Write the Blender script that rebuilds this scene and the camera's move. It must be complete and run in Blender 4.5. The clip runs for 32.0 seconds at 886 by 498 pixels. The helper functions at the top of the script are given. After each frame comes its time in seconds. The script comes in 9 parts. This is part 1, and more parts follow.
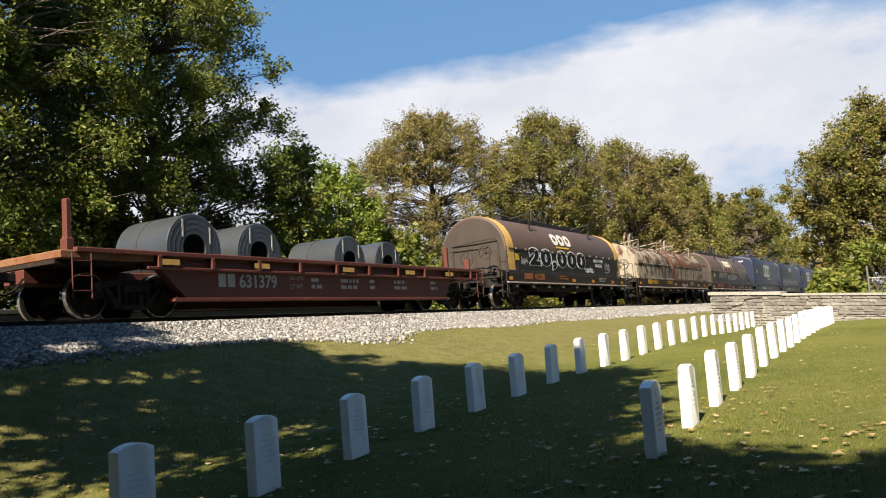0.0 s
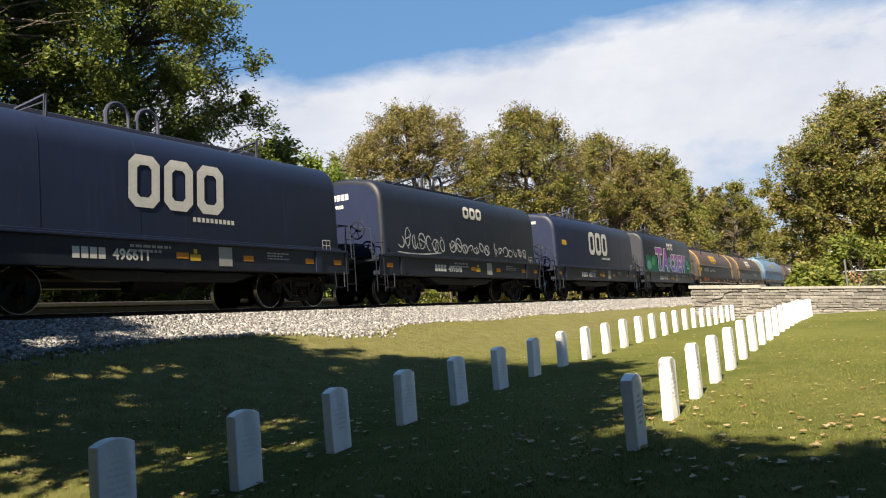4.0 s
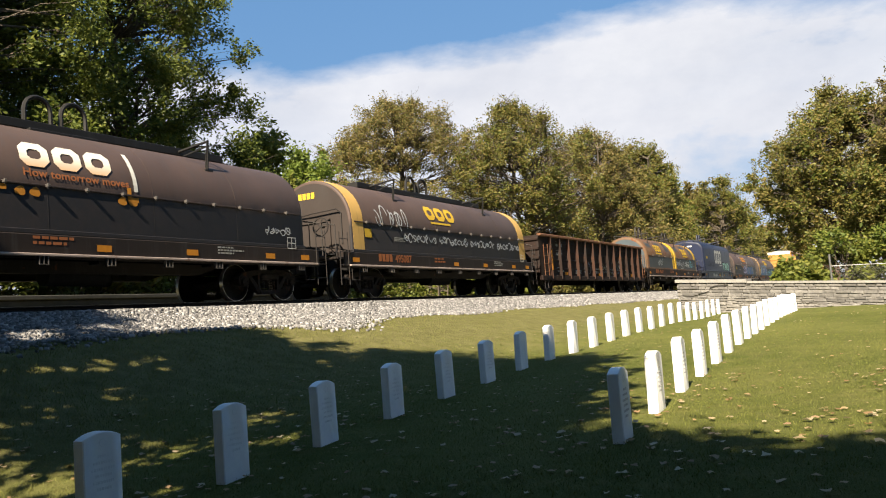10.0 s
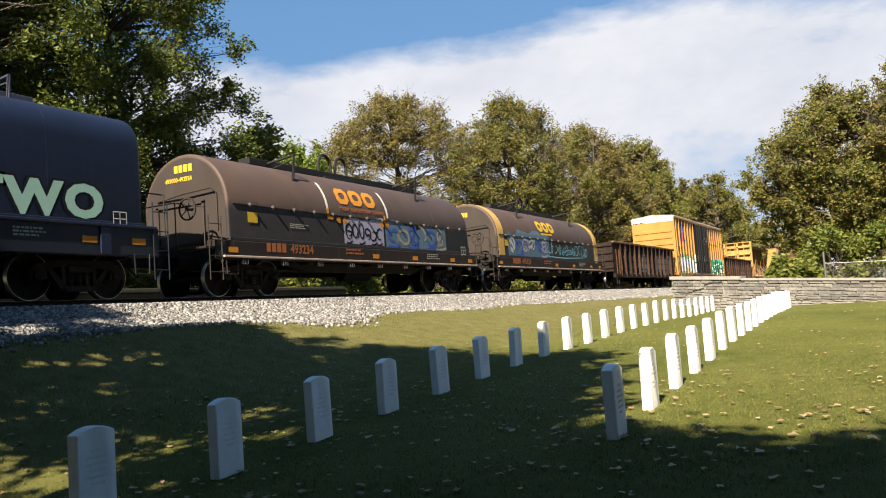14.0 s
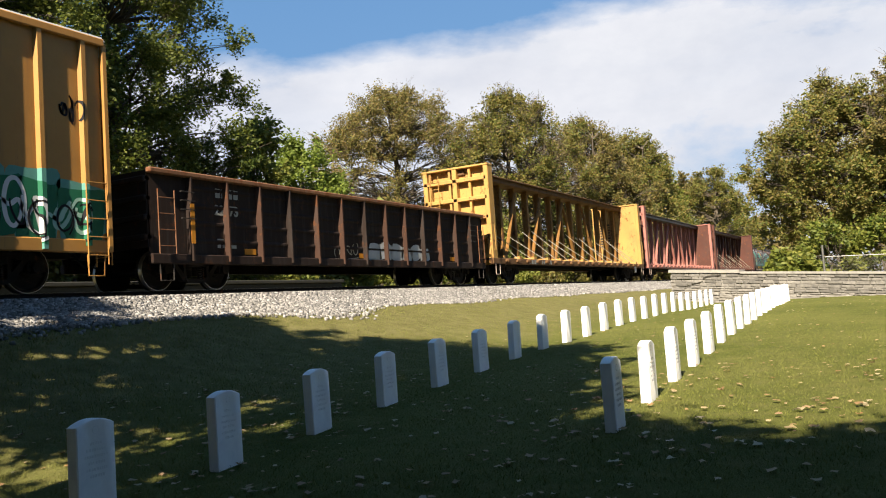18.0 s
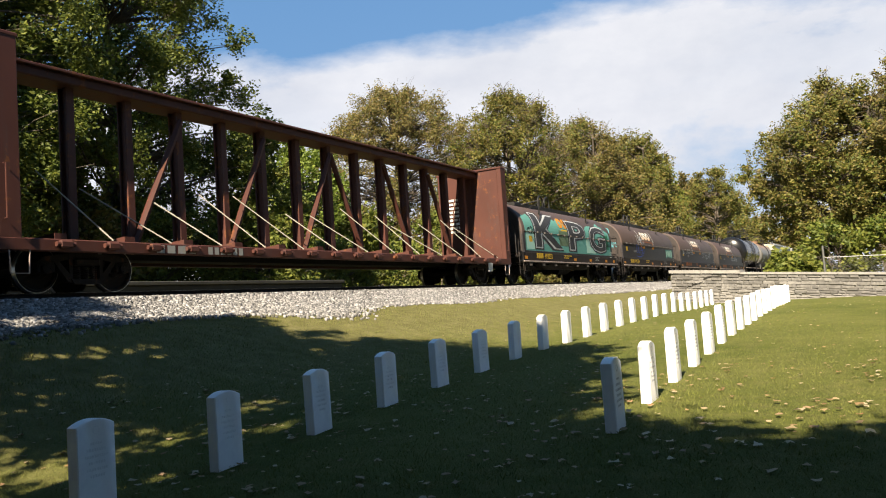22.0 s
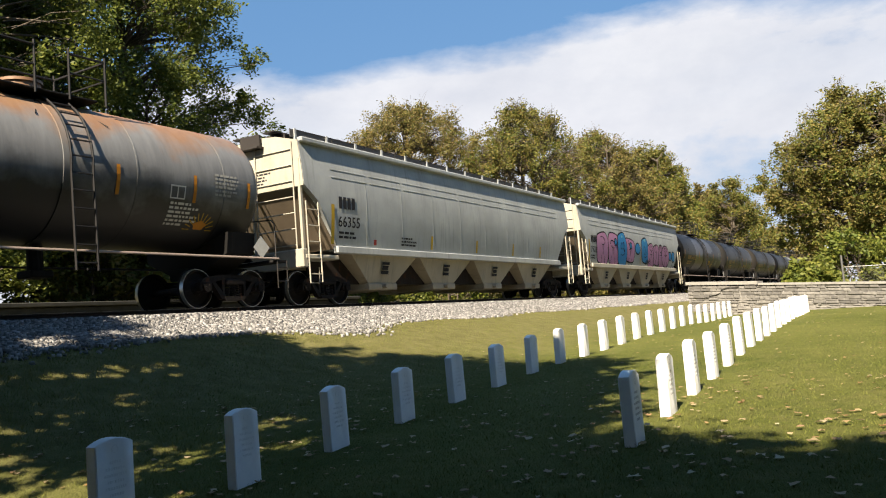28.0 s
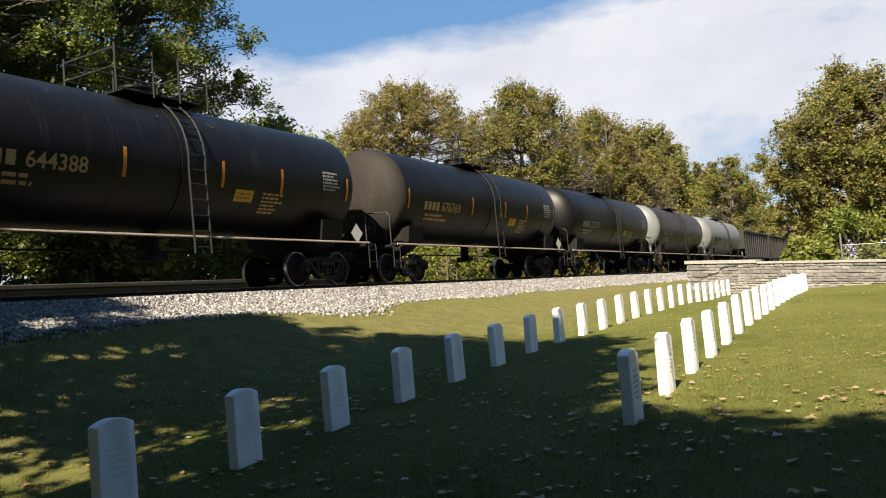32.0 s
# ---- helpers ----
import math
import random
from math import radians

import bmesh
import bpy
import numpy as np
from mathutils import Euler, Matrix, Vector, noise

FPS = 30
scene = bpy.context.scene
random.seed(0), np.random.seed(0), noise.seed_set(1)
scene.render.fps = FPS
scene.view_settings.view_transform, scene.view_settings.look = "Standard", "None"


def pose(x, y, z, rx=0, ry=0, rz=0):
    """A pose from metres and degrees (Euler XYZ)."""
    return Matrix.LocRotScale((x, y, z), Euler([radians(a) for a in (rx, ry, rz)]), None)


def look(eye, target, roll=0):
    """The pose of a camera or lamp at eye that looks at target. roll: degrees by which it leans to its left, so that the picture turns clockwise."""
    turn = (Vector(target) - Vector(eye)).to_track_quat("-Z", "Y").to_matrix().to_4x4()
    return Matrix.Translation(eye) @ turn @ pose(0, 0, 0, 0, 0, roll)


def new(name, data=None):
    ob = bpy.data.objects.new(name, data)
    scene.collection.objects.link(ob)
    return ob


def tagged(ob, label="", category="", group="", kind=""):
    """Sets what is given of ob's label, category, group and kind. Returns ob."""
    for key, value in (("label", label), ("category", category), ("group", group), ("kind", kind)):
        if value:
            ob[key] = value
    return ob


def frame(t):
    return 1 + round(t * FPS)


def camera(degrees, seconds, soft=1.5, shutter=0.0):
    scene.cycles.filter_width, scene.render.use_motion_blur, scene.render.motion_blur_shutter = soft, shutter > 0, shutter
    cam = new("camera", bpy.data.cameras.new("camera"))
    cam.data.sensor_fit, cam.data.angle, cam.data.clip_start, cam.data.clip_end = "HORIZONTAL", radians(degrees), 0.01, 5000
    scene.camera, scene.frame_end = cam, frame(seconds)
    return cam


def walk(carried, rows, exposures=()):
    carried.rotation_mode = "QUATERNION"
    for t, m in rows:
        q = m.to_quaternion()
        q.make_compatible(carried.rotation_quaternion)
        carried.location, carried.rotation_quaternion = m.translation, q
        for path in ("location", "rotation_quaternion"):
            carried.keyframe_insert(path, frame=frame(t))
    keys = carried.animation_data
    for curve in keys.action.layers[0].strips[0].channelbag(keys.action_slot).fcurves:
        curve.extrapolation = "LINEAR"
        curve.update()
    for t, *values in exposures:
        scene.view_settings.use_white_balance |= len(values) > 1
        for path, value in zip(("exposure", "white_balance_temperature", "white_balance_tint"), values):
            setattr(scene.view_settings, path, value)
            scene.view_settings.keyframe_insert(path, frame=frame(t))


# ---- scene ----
cam = camera(56.8, 32.0, soft=1.1)
# A camera held by hand at one spot: seconds and its turn in degrees.
walk(cam, [(t, pose(0, 0, 1.5, rx, ry, rz)) for t, rx, ry, rz in (
    (0, 95.830, 4.164, 31.536), (0.5, 95.811, 4.203, 31.518), (1, 95.760, 4.127, 31.447), (1.5, 95.846, 4.040, 31.096),
    (2, 95.727, 4.035, 31.045), (2.5, 95.586, 4.097, 30.953), (3, 95.344, 4.128, 30.962), (3.5, 95.288, 4.152, 30.369),
    (5.5, 95.337, 4.505, 30.344), (6, 95.616, 4.580, 30.003), (6.5, 95.916, 4.565, 28.988), (7, 95.948, 4.478, 28.223),
    (7.5, 95.609, 4.513, 28.505), (8, 95.473, 4.434, 29.130), (8.5, 95.286, 4.262, 29.403), (9, 95.144, 4.125, 29.439),
    (9.5, 94.933, 4.119, 29.431), (10, 94.787, 4.172, 29.425), (10.5, 94.538, 4.135, 29.444), (11, 94.420, 4.057, 29.378),
    (11.5, 94.284, 4.061, 29.273), (12, 94.166, 4.058, 29.234), (12.5, 94.146, 4.014, 29.257), (13, 94.191, 3.965, 29.181),
    (13.5, 94.327, 3.990, 29.124), (14, 94.471, 3.963, 29.067), (14.5, 94.558, 3.939, 29.093), (16.5, 94.407, 4.002, 29.070),
    (17, 94.216, 3.990, 28.994), (17.5, 94.119, 3.902, 29.074), (18, 93.980, 3.909, 28.996), (18.5, 93.877, 3.889, 28.975),
    (19, 93.815, 3.912, 29.047), (19.5, 93.840, 3.910, 29.021), (20, 93.883, 3.913, 29.034), (20.5, 93.900, 3.899, 29.086),
    (21, 94.009, 3.880, 28.966), (21.5, 94.014, 3.880, 29.035), (22, 94.006, 3.865, 29.019), (22.5, 93.913, 3.900, 29.139),
    (23, 93.853, 3.937, 29.104), (23.5, 93.846, 3.979, 29.080), (24, 93.858, 4.054, 29.098), (24.5, 93.957, 4.151, 29.570),
    (25, 94.067, 4.314, 30.296), (25.5, 94.463, 4.381, 30.631), (27.5, 95.184, 4.438, 30.194), (28, 95.127, 4.565, 30.133),
    (28.5, 94.931, 4.543, 29.999), (29, 94.821, 4.681, 30.164), (29.5, 94.559, 4.679, 30.206), (30, 94.273, 4.518, 30.223),
    (30.5, 93.981, 4.355, 30.341), (31, 93.858, 4.319, 30.351), (31.5, 93.782, 4.607, 30.257), (32, 93.726, 4.833, 30.085),)], exposures=((0, 1.80, 7400, 10), (32, 1.80, 7400, 10)))

# ---------------- world, sun, exposure ----------------
SUN_AZ, SUN_EL = 172.0, 41.0   # degrees: azimuth from +y clockwise, height
TO_SUN = Vector((math.sin(radians(SUN_AZ)) * math.cos(radians(SUN_EL)), math.cos(radians(SUN_AZ)) * math.cos(radians(SUN_EL)), math.sin(radians(SUN_EL))))


def make_world():
    w = bpy.data.worlds.new("sky")
    scene.world = w
    w.use_nodes = True
    nt = w.node_tree
    nt.nodes.clear()
    out = nt.nodes.new("ShaderNodeOutputWorld")
    bg = nt.nodes.new("ShaderNodeBackground")
    sky = nt.nodes.new("ShaderNodeTexSky")
    sky.sky_type, sky.sun_disc = "NISHITA", False
    sky.sun_elevation, sky.sun_rotation = radians(SUN_EL), radians(SUN_AZ)
    sky.air_density, sky.dust_density, sky.ozone_density = 1.1, 0.6, 2.0
    tc = nt.nodes.new("ShaderNodeTexCoord")
    # a broad bank of white cloud with a frayed upper edge over a blue sky
    def math_node(op, x, y, z=None):
        m = nt.nodes.new("ShaderNodeMath")
        m.operation = op
        for k, val in enumerate((x, y, z)):
            if val is None:
                continue
            if isinstance(val, (int, float)):
                m.inputs[k].default_value = val
            else:
                nt.links.new(val, m.inputs[k])
        return m.outputs[0]

    def dot_node(axis):
        d = nt.nodes.new("ShaderNodeVectorMath")
        d.operation = "DOT_PRODUCT"
        d.inputs[1].default_value = axis
        nt.links.new(tc.outputs["Generated"], d.inputs[0])
        return d.outputs["Value"]

    def noise_at(scale, stretch, turn, detail, rough):
        mp = nt.nodes.new("ShaderNodeMapping")
        mp.inputs["Scale"].default_value = stretch
        mp.inputs["Rotation"].default_value = turn
        n = nt.nodes.new("ShaderNodeTexNoise")
        n.inputs["Scale"].default_value, n.inputs["Detail"].default_value, n.inputs["Roughness"].default_value = scale, detail, rough
        nt.links.new(tc.outputs["Generated"], mp.inputs["Vector"])
        nt.links.new(mp.outputs[0], n.inputs["Vector"])
        return n.outputs[0]

    streaks = noise_at(3.2, (1.0, 1.0, 3.2), (0.0, radians(-14), radians(-18)), 9, 0.58)
    puffs = noise_at(7.0, (1.0, 1.0, 1.8), (0.0, radians(-10), 0.0), 8, 0.6)
    edge = math_node("MULTIPLY", math_node("SUBTRACT", CLOUD_EDGE, dot_node(CLOUD_AXIS)), 16.0)
    body = math_node("ADD", edge, math_node("MULTIPLY", math_node("SUBTRACT", streaks, 0.5), 2.6))
    body = math_node("ADD", body, math_node("MULTIPLY", math_node("SUBTRACT", puffs, 0.5), 0.9))
    bank = ramp_node(nt, body, 0.0, 0.75)
    gap = math_node("ADD", math_node("MULTIPLY", math_node("SUBTRACT", dot_node(GAP_AXIS), 0.9962), 150.0), math_node("MULTIPLY", math_node("SUBTRACT", puffs, 0.5), 2.4))
    gapf = ramp_node(nt, gap, 0.05, 0.6, (1, 1, 1, 1), (0.25, 0.25, 0.25, 1))
    north = ramp_node(nt, dot_node((-0.35, 0.937, 0.0)), 0.15, 0.6)   # the bank stands over the north only
    thin = ramp_node(nt, streaks, 0.25, 0.6, (0.86, 0.86, 0.86, 1), (1, 1, 1, 1))
    fac = math_node("MULTIPLY", math_node("MULTIPLY", bank, gapf), math_node("MULTIPLY", math_node("MULTIPLY", thin, north), 0.93))
    tone = mix_node(nt, ramp_node(nt, puffs, 0.3, 0.7), (4.15, 4.55, 5.5), (5.2, 5.55, 6.4))
    blue = mix_node(nt, 1.0, mix_node(nt, 0.6, sky.outputs[0], (1.3, 3.9, 8.8)), (0.60, 0.60, 0.60), "MULTIPLY")
    nt.links.new(mix_node(nt, fac, blue, tone), bg.inputs["Color"])
    bg.inputs["Strength"].default_value = SKY_STRENGTH
    nt.links.new(bg.outputs[0], out.inputs[0])
    sun = bpy.data.lights.new("sun", "SUN")
    sun.energy, sun.angle, sun.color = SUN_POWER, radians(0.6), (1.0, 0.92, 0.79)
    ob = new("sun", sun)
    ob.matrix_world = look((0, 0, 60), Vector((0, 0, 60)) - TO_SUN)


CLOUD_AXIS, CLOUD_EDGE = (0.1006, -0.3127, 0.9445), 0.012   # the bank's upper edge
GAP_AXIS = (-0.170, 0.977, 0.128)                            # a thinner stretch low over the line
SKY_STRENGTH, SUN_POWER = 0.05, 5.0
# ---------------- mesh builder ----------------


class MB:
    """Gathers vertices and faces of one mesh."""

    def __init__(self):
        self.v, self.f, self.m = [], [], []

    def add(self, verts, faces, mi=0):
        o = len(self.v)
        self.v.extend([tuple(p) for p in verts])
        self.f.extend([tuple(i + o for i in q) for q in faces])
        self.m.extend([mi] * len(faces))
        return self

    def box(self, x0, x1, y0, y1, z0, z1, c=0.0, mi=0):
        if c <= 0:
            v = [(x, y, z) for x in (x0, x1) for y in (y0, y1) for z in (z0, z1)]
            return self.add(v, [(0, 1, 3, 2), (4, 6, 7, 5), (0, 4, 5, 1), (2, 3, 7, 6), (0, 2, 6, 4), (1, 5, 7, 3)], mi)
        c = min(c, 0.45 * min(x1 - x0, y1 - y0, z1 - z0))
        # chamfered box: three inset rectangles per corner
        v, idx = [], {}
        for ix, x in enumerate((x0, x1)):
            for iy, y in enumerate((y0, y1)):
                for iz, z in enumerate((z0, z1)):
                    sx, sy, sz = (c if ix == 0 else -c), (c if iy == 0 else -c), (c if iz == 0 else -c)
                    idx[ix, iy, iz] = len(v)
                    v += [(x, y + sy, z + sz), (x + sx, y, z + sz), (x + sx, y + sy, z)]
        q = lambda a, k: idx[a] + k
        fs = []
        for i in (0, 1):
            r = [(i, 0, 0), (i, 1, 0), (i, 1, 1), (i, 0, 1)]
            fs.append([q(a, 0) for a in (r if i else r[::-1])])
            r = [(0, i, 0), (1, i, 0), (1, i, 1), (0, i, 1)]
            fs.append([q(a, 1) for a in (r[::-1] if i else r)])
            r = [(0, 0, i), (1, 0, i), (1, 1, i), (0, 1, i)]
            fs.append([q(a, 2) for a in (r if i else r[::-1])])
        for a in (0, 1):
            for b in (0, 1):
                fs.append([q((0, a, b), 1), q((1, a, b), 1), q((1, a, b), 2), q((0, a, b), 2)])
                fs.append([q((a, 0, b), 0), q((a, 1, b), 0), q((a, 1, b), 2), q((a, 0, b), 2)])
                fs.append([q((a, b, 0), 0), q((a, b, 1), 0), q((a, b, 1), 1), q((a, b, 0), 1)])
        for k in idx:
            fs.append([q(k, 0), q(k, 1), q(k, 2)])
        return self.add(v, fs, mi)

    def prism(self, prof, y0, y1, axis="y", mi=0, caps=True):
        """A closed profile of (a, b) pairs drawn out along an axis."""
        n = len(prof)
        def at(a, b, t):
            return {"y": (a, t, b), "x": (t, a, b), "z": (a, b, t)}[axis]
        v = [at(a, b, y0) for a, b in prof] + [at(a, b, y1) for a, b in prof]
        fs = [(i, (i + 1) % n, n + (i + 1) % n, n + i) for i in range(n)]
        if caps:
            fs += [tuple(range(n))[::-1], tuple(range(n, 2 * n))]
        return self.add(v, fs, mi)

    def cyl(self, p, q, r, r2=None, n=12, caps=True, mi=0):
        p, q = Vector(p), Vector(q)
        r2 = r if r2 is None else r2
        d = (q - p).normalized()
        u = d.orthogonal().normalized()
        w = d.cross(u)
        v = []
        for c, rad in ((p, r), (q, r2)):
            for k in range(n):
                a = 2 * math.pi * k / n
                v.append(c + u * (rad * math.cos(a)) + w * (rad * math.sin(a)))
        fs = [(k, (k + 1) % n, n + (k + 1) % n, n + k) for k in range(n)]
        if caps:
            fs += [tuple(range(n))[::-1], tuple(range(n, 2 * n))]
        return self.add(v, fs, mi)

    def tube(self, pts, r, n=6, mi=0):
        P = [Vector(p) for p in pts]
        rings, u = [], None
        for k, p in enumerate(P):
            d = (P[min(k + 1, len(P) - 1)] - P[max(k - 1, 0)]).normalized()
            u = d.orthogonal().normalized() if u is None else (u - d * u.dot(d)).normalized()
            w = d.cross(u)
            rings.append([p + u * (r * math.cos(2 * math.pi * i / n)) + w * (r * math.sin(2 * math.pi * i / n)) for i in range(n)])
        return self.loft(rings, mi=mi)

    def revolve(self, prof, c, axis="x", n=24, mi=0):
        """A closed profile of (offset along the axis, radius) turned round an axis through c."""
        m, v = len(prof), []
        for k in range(n):
            a = 2 * math.pi * k / n
            for o, r in prof:
                if axis == "x":
                    v.append((c[0] + o, c[1] + r * math.cos(a), c[2] + r * math.sin(a)))
                elif axis == "y":
                    v.append((c[0] + r * math.cos(a), c[1] + o, c[2] + r * math.sin(a)))
                else:
                    v.append((c[0] + r * math.cos(a), c[1] + r * math.sin(a), c[2] + o))
        fs = [(k * m + i, ((k + 1) % n) * m + i, ((k + 1) % n) * m + (i + 1) % m, k * m + (i + 1) % m) for k in range(n) for i in range(m)]
        return self.add(v, fs, mi)

    def loft(self, rings, caps=True, closed=True, mi=0):
        """Rings of equally many points, joined one to the next."""
        n = len(rings[0])
        v = [p for r in rings for p in r]
        fs = []
        for k in range(len(rings) - 1):
            for i in range(n if closed else n - 1):
                j = (i + 1) % n
                fs.append((k * n + i, k * n + j, (k + 1) * n + j, (k + 1) * n + i))
        if caps:
            fs += [tuple(range(n))[::-1], tuple(range((len(rings) - 1) * n, len(rings) * n))]
        return self.add(v, fs, mi)

    def mesh(self, name, mats, smooth=0):
        me = bpy.data.meshes.new(name)
        me.from_pydata(self.v, [], self.f)
        for m in mats if isinstance(mats, (list, tuple)) else [mats]:
            me.materials.append(m)
        if any(self.m):
            me.polygons.foreach_set("material_index", self.m)
        if len(self.v) < 200000:
            bm = bmesh.new()
            bm.from_mesh(me)
            bmesh.ops.recalc_face_normals(bm, faces=bm.faces)
            bm.to_mesh(me)
            bm.free()
        if smooth:
            me.polygons.foreach_set("use_smooth", [True] * len(me.polygons))
            me.set_sharp_from_angle(angle=radians(smooth))
        me.update()
        return me


def part(name, mb, material, parent=None, label="", smooth=0):
    """One mesh object under a thing or a part."""
    ob = new(name, mb.mesh(name, material, smooth) if isinstance(mb, MB) else mb)
    if parent is not None:
        ob.parent = parent
    if label:
        tagged(ob, label)
    return ob


def quads_mesh(name, verts, nper, mats, smooth=False):
    """Many loose faces of nper corners each from one array of corners."""
    verts = np.asarray(verts, np.float32).reshape(-1, 3)
    n = len(verts) // nper
    me = bpy.data.meshes.new(name)
    me.vertices.add(len(verts))
    me.vertices.foreach_set("co", verts.ravel())
    me.loops.add(len(verts))
    me.loops.foreach_set("vertex_index", np.arange(len(verts), dtype=np.int32))
    me.polygons.add(n)
    me.polygons.foreach_set("loop_start", np.arange(0, n * nper, nper, dtype=np.int32))
    me.polygons.foreach_set("loop_total", np.full(n, nper, np.int32))
    if smooth:
        me.polygons.foreach_set("use_smooth", [True] * n)
    for m in mats if isinstance(mats, (list, tuple)) else [mats]:
        me.materials.append(m)
    me.update(calc_edges=True)
    return me


# ---------------- materials ----------------
MATS = {}


def node_mat(name):
    m = bpy.data.materials.new(name)
    m.use_nodes = True
    return m, m.node_tree, m.node_tree.nodes["Principled BSDF"]


def noise_node(nt, scale, detail=5.0, rough=0.6, vec=None, stretch=None, coord="Object"):
    n = nt.nodes.new("ShaderNodeTexNoise")
    n.inputs["Scale"].default_value, n.inputs["Detail"].default_value, n.inputs["Roughness"].default_value = scale, detail, rough
    if vec is None:
        tc = nt.nodes.new("ShaderNodeTexCoord")
        vec = tc.outputs[coord]
    if stretch:
        mp = nt.nodes.new("ShaderNodeMapping")
        mp.inputs["Scale"].default_value = stretch
        nt.links.new(vec, mp.inputs["Vector"])
        vec = mp.outputs[0]
    nt.links.new(vec, n.inputs["Vector"])
    return n.outputs[0]


def ramp_node(nt, fac, a, b, ca=(0, 0, 0, 1), cb=(1, 1, 1, 1)):
    r = nt.nodes.new("ShaderNodeValToRGB")
    r.color_ramp.elements[0].position, r.color_ramp.elements[1].position = a, b
    r.color_ramp.elements[0].color, r.color_ramp.elements[1].color = ca, cb
    nt.links.new(fac, r.inputs[0])
    return r.outputs["Color"]


def mix_node(nt, fac, a, b, blend="MIX"):
    m = nt.nodes.new("ShaderNodeMix")
    m.data_type, m.blend_type = "RGBA", blend
    for key, val in (("Factor", fac), ("A", a), ("B", b)):
        if isinstance(val, (tuple, list)):
            m.inputs[key].default_value = (*val[:3], 1)
        elif isinstance(val, (int, float)):
            m.inputs[key].default_value = val
        else:
            nt.links.new(val, m.inputs[key])
    return m.outputs["Result"]


def bump_node(nt, bsdf, height, strength=0.3, dist=0.01):
    b = nt.nodes.new("ShaderNodeBump")
    b.inputs["Strength"].default_value, b.inputs["Distance"].default_value = strength, dist
    nt.links.new(height, b.inputs["Height"])
    nt.links.new(b.outputs[0], bsdf.inputs["Normal"])


def paint(name, col, rust=0.15, dirt=0.3, rough=0.5, metal=0.0, rustcol=(0.16, 0.055, 0.02), spec=0.3, low=None, rscale=3.1):
    """Weathered railway paint: base colour with rust patches, streaks that run down, and road dirt.
    low: (colour, z0, z1) of a second tone below z0 that frays out up to z1, grime or painted-in shade."""
    key = ("paint", name)
    if key in MATS:
        return MATS[key]
    m, nt, b = node_mat(name)
    col, rustcol = tuple(0.68 * c for c in col), tuple(0.7 * c for c in rustcol)
    big = noise_node(nt, 0.9, 4, 0.6)
    fine = noise_node(nt, 14, 6, 0.7)
    streak = noise_node(nt, 2.2, 5, 0.65, stretch=(1.0, 3.0, 0.25))
    base = mix_node(nt, ramp_node(nt, big, 0.3, 0.75), tuple(c * 0.82 for c in col), tuple(min(1, c * 1.12) for c in col))
    grime = tuple(0.5 * c + 0.02 for c in col)
    c1 = mix_node(nt, ramp_node(nt, streak, 0.62 - 0.25 * dirt, 0.9 - 0.2 * dirt), base, grime)
    c2 = mix_node(nt, ramp_node(nt, fine, 0.55, 0.8, (0, 0, 0, 1), (0.35, 0.35, 0.35, 1)), c1, grime)
    mask = nt.nodes.new("ShaderNodeMath")
    mask.operation = "MULTIPLY"
    n2 = noise_node(nt, rscale, 8, 0.72)
    nt.links.new(n2, mask.inputs[0])
    nt.links.new(ramp_node(nt, streak, 0.2, 0.7, (0.75, 0.75, 0.75, 1), (1.15, 1.15, 1.15, 1)), mask.inputs[1])
    lo = 0.74 - 0.42 * rust
    rmask = ramp_node(nt, mask.outputs[0], lo, lo + 0.09)
    rc = mix_node(nt, fine, tuple(c * 0.6 for c in rustcol), tuple(c * 1.5 for c in rustcol))
    c3 = mix_node(nt, rmask, c2, rc)
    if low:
        low_tone, z0, z1 = low
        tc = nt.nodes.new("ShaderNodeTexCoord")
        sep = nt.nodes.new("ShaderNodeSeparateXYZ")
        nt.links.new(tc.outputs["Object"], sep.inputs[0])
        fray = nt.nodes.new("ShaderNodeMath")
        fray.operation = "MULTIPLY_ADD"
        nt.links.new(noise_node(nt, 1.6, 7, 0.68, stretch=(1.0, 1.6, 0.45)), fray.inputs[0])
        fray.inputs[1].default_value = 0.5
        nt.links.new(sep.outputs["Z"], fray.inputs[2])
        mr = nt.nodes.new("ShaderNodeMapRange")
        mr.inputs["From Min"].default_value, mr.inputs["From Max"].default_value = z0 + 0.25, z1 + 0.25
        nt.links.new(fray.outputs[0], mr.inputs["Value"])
        worn = mix_node(nt, ramp_node(nt, n2, 0.45, 0.75, (0, 0, 0, 1), (0.6, 0.6, 0.6, 1)), low_tone, tuple(0.5 * p + 0.35 * q for p, q in zip(low_tone, col)))
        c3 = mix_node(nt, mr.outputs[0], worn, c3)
    nt.links.new(c3, b.inputs["Base Color"])
    rr = mix_node(nt, rmask, (rough, rough, rough), (0.85, 0.85, 0.85))
    nt.links.new(rr, b.inputs["Roughness"])
    b.inputs["Metallic"].default_value = metal
    b.inputs["Specular IOR Level"].default_value = spec
    bump_node(nt, b, fine, 0.15, 0.006)
    MATS[key] = m
    return m


def flat(name, col, rough=0.6, wear=0.15):
    """Stencilled or sprayed paint, slightly uneven."""
    key = ("flat", name)
    if key in MATS:
        return MATS[key]
    m, nt, b = node_mat(name)
    col = tuple(0.74 * c for c in col)
    n = noise_node(nt, 9, 5, 0.7)
    nt.links.new(mix_node(nt, ramp_node(nt, n, 0.35, 0.75), tuple(c * (1 - wear) for c in col), col), b.inputs["Base Color"])
    b.inputs["Roughness"].default_value = rough + 0.15
    b.inputs["Specular IOR Level"].default_value = 0.12
    MATS[key] = m
    return m


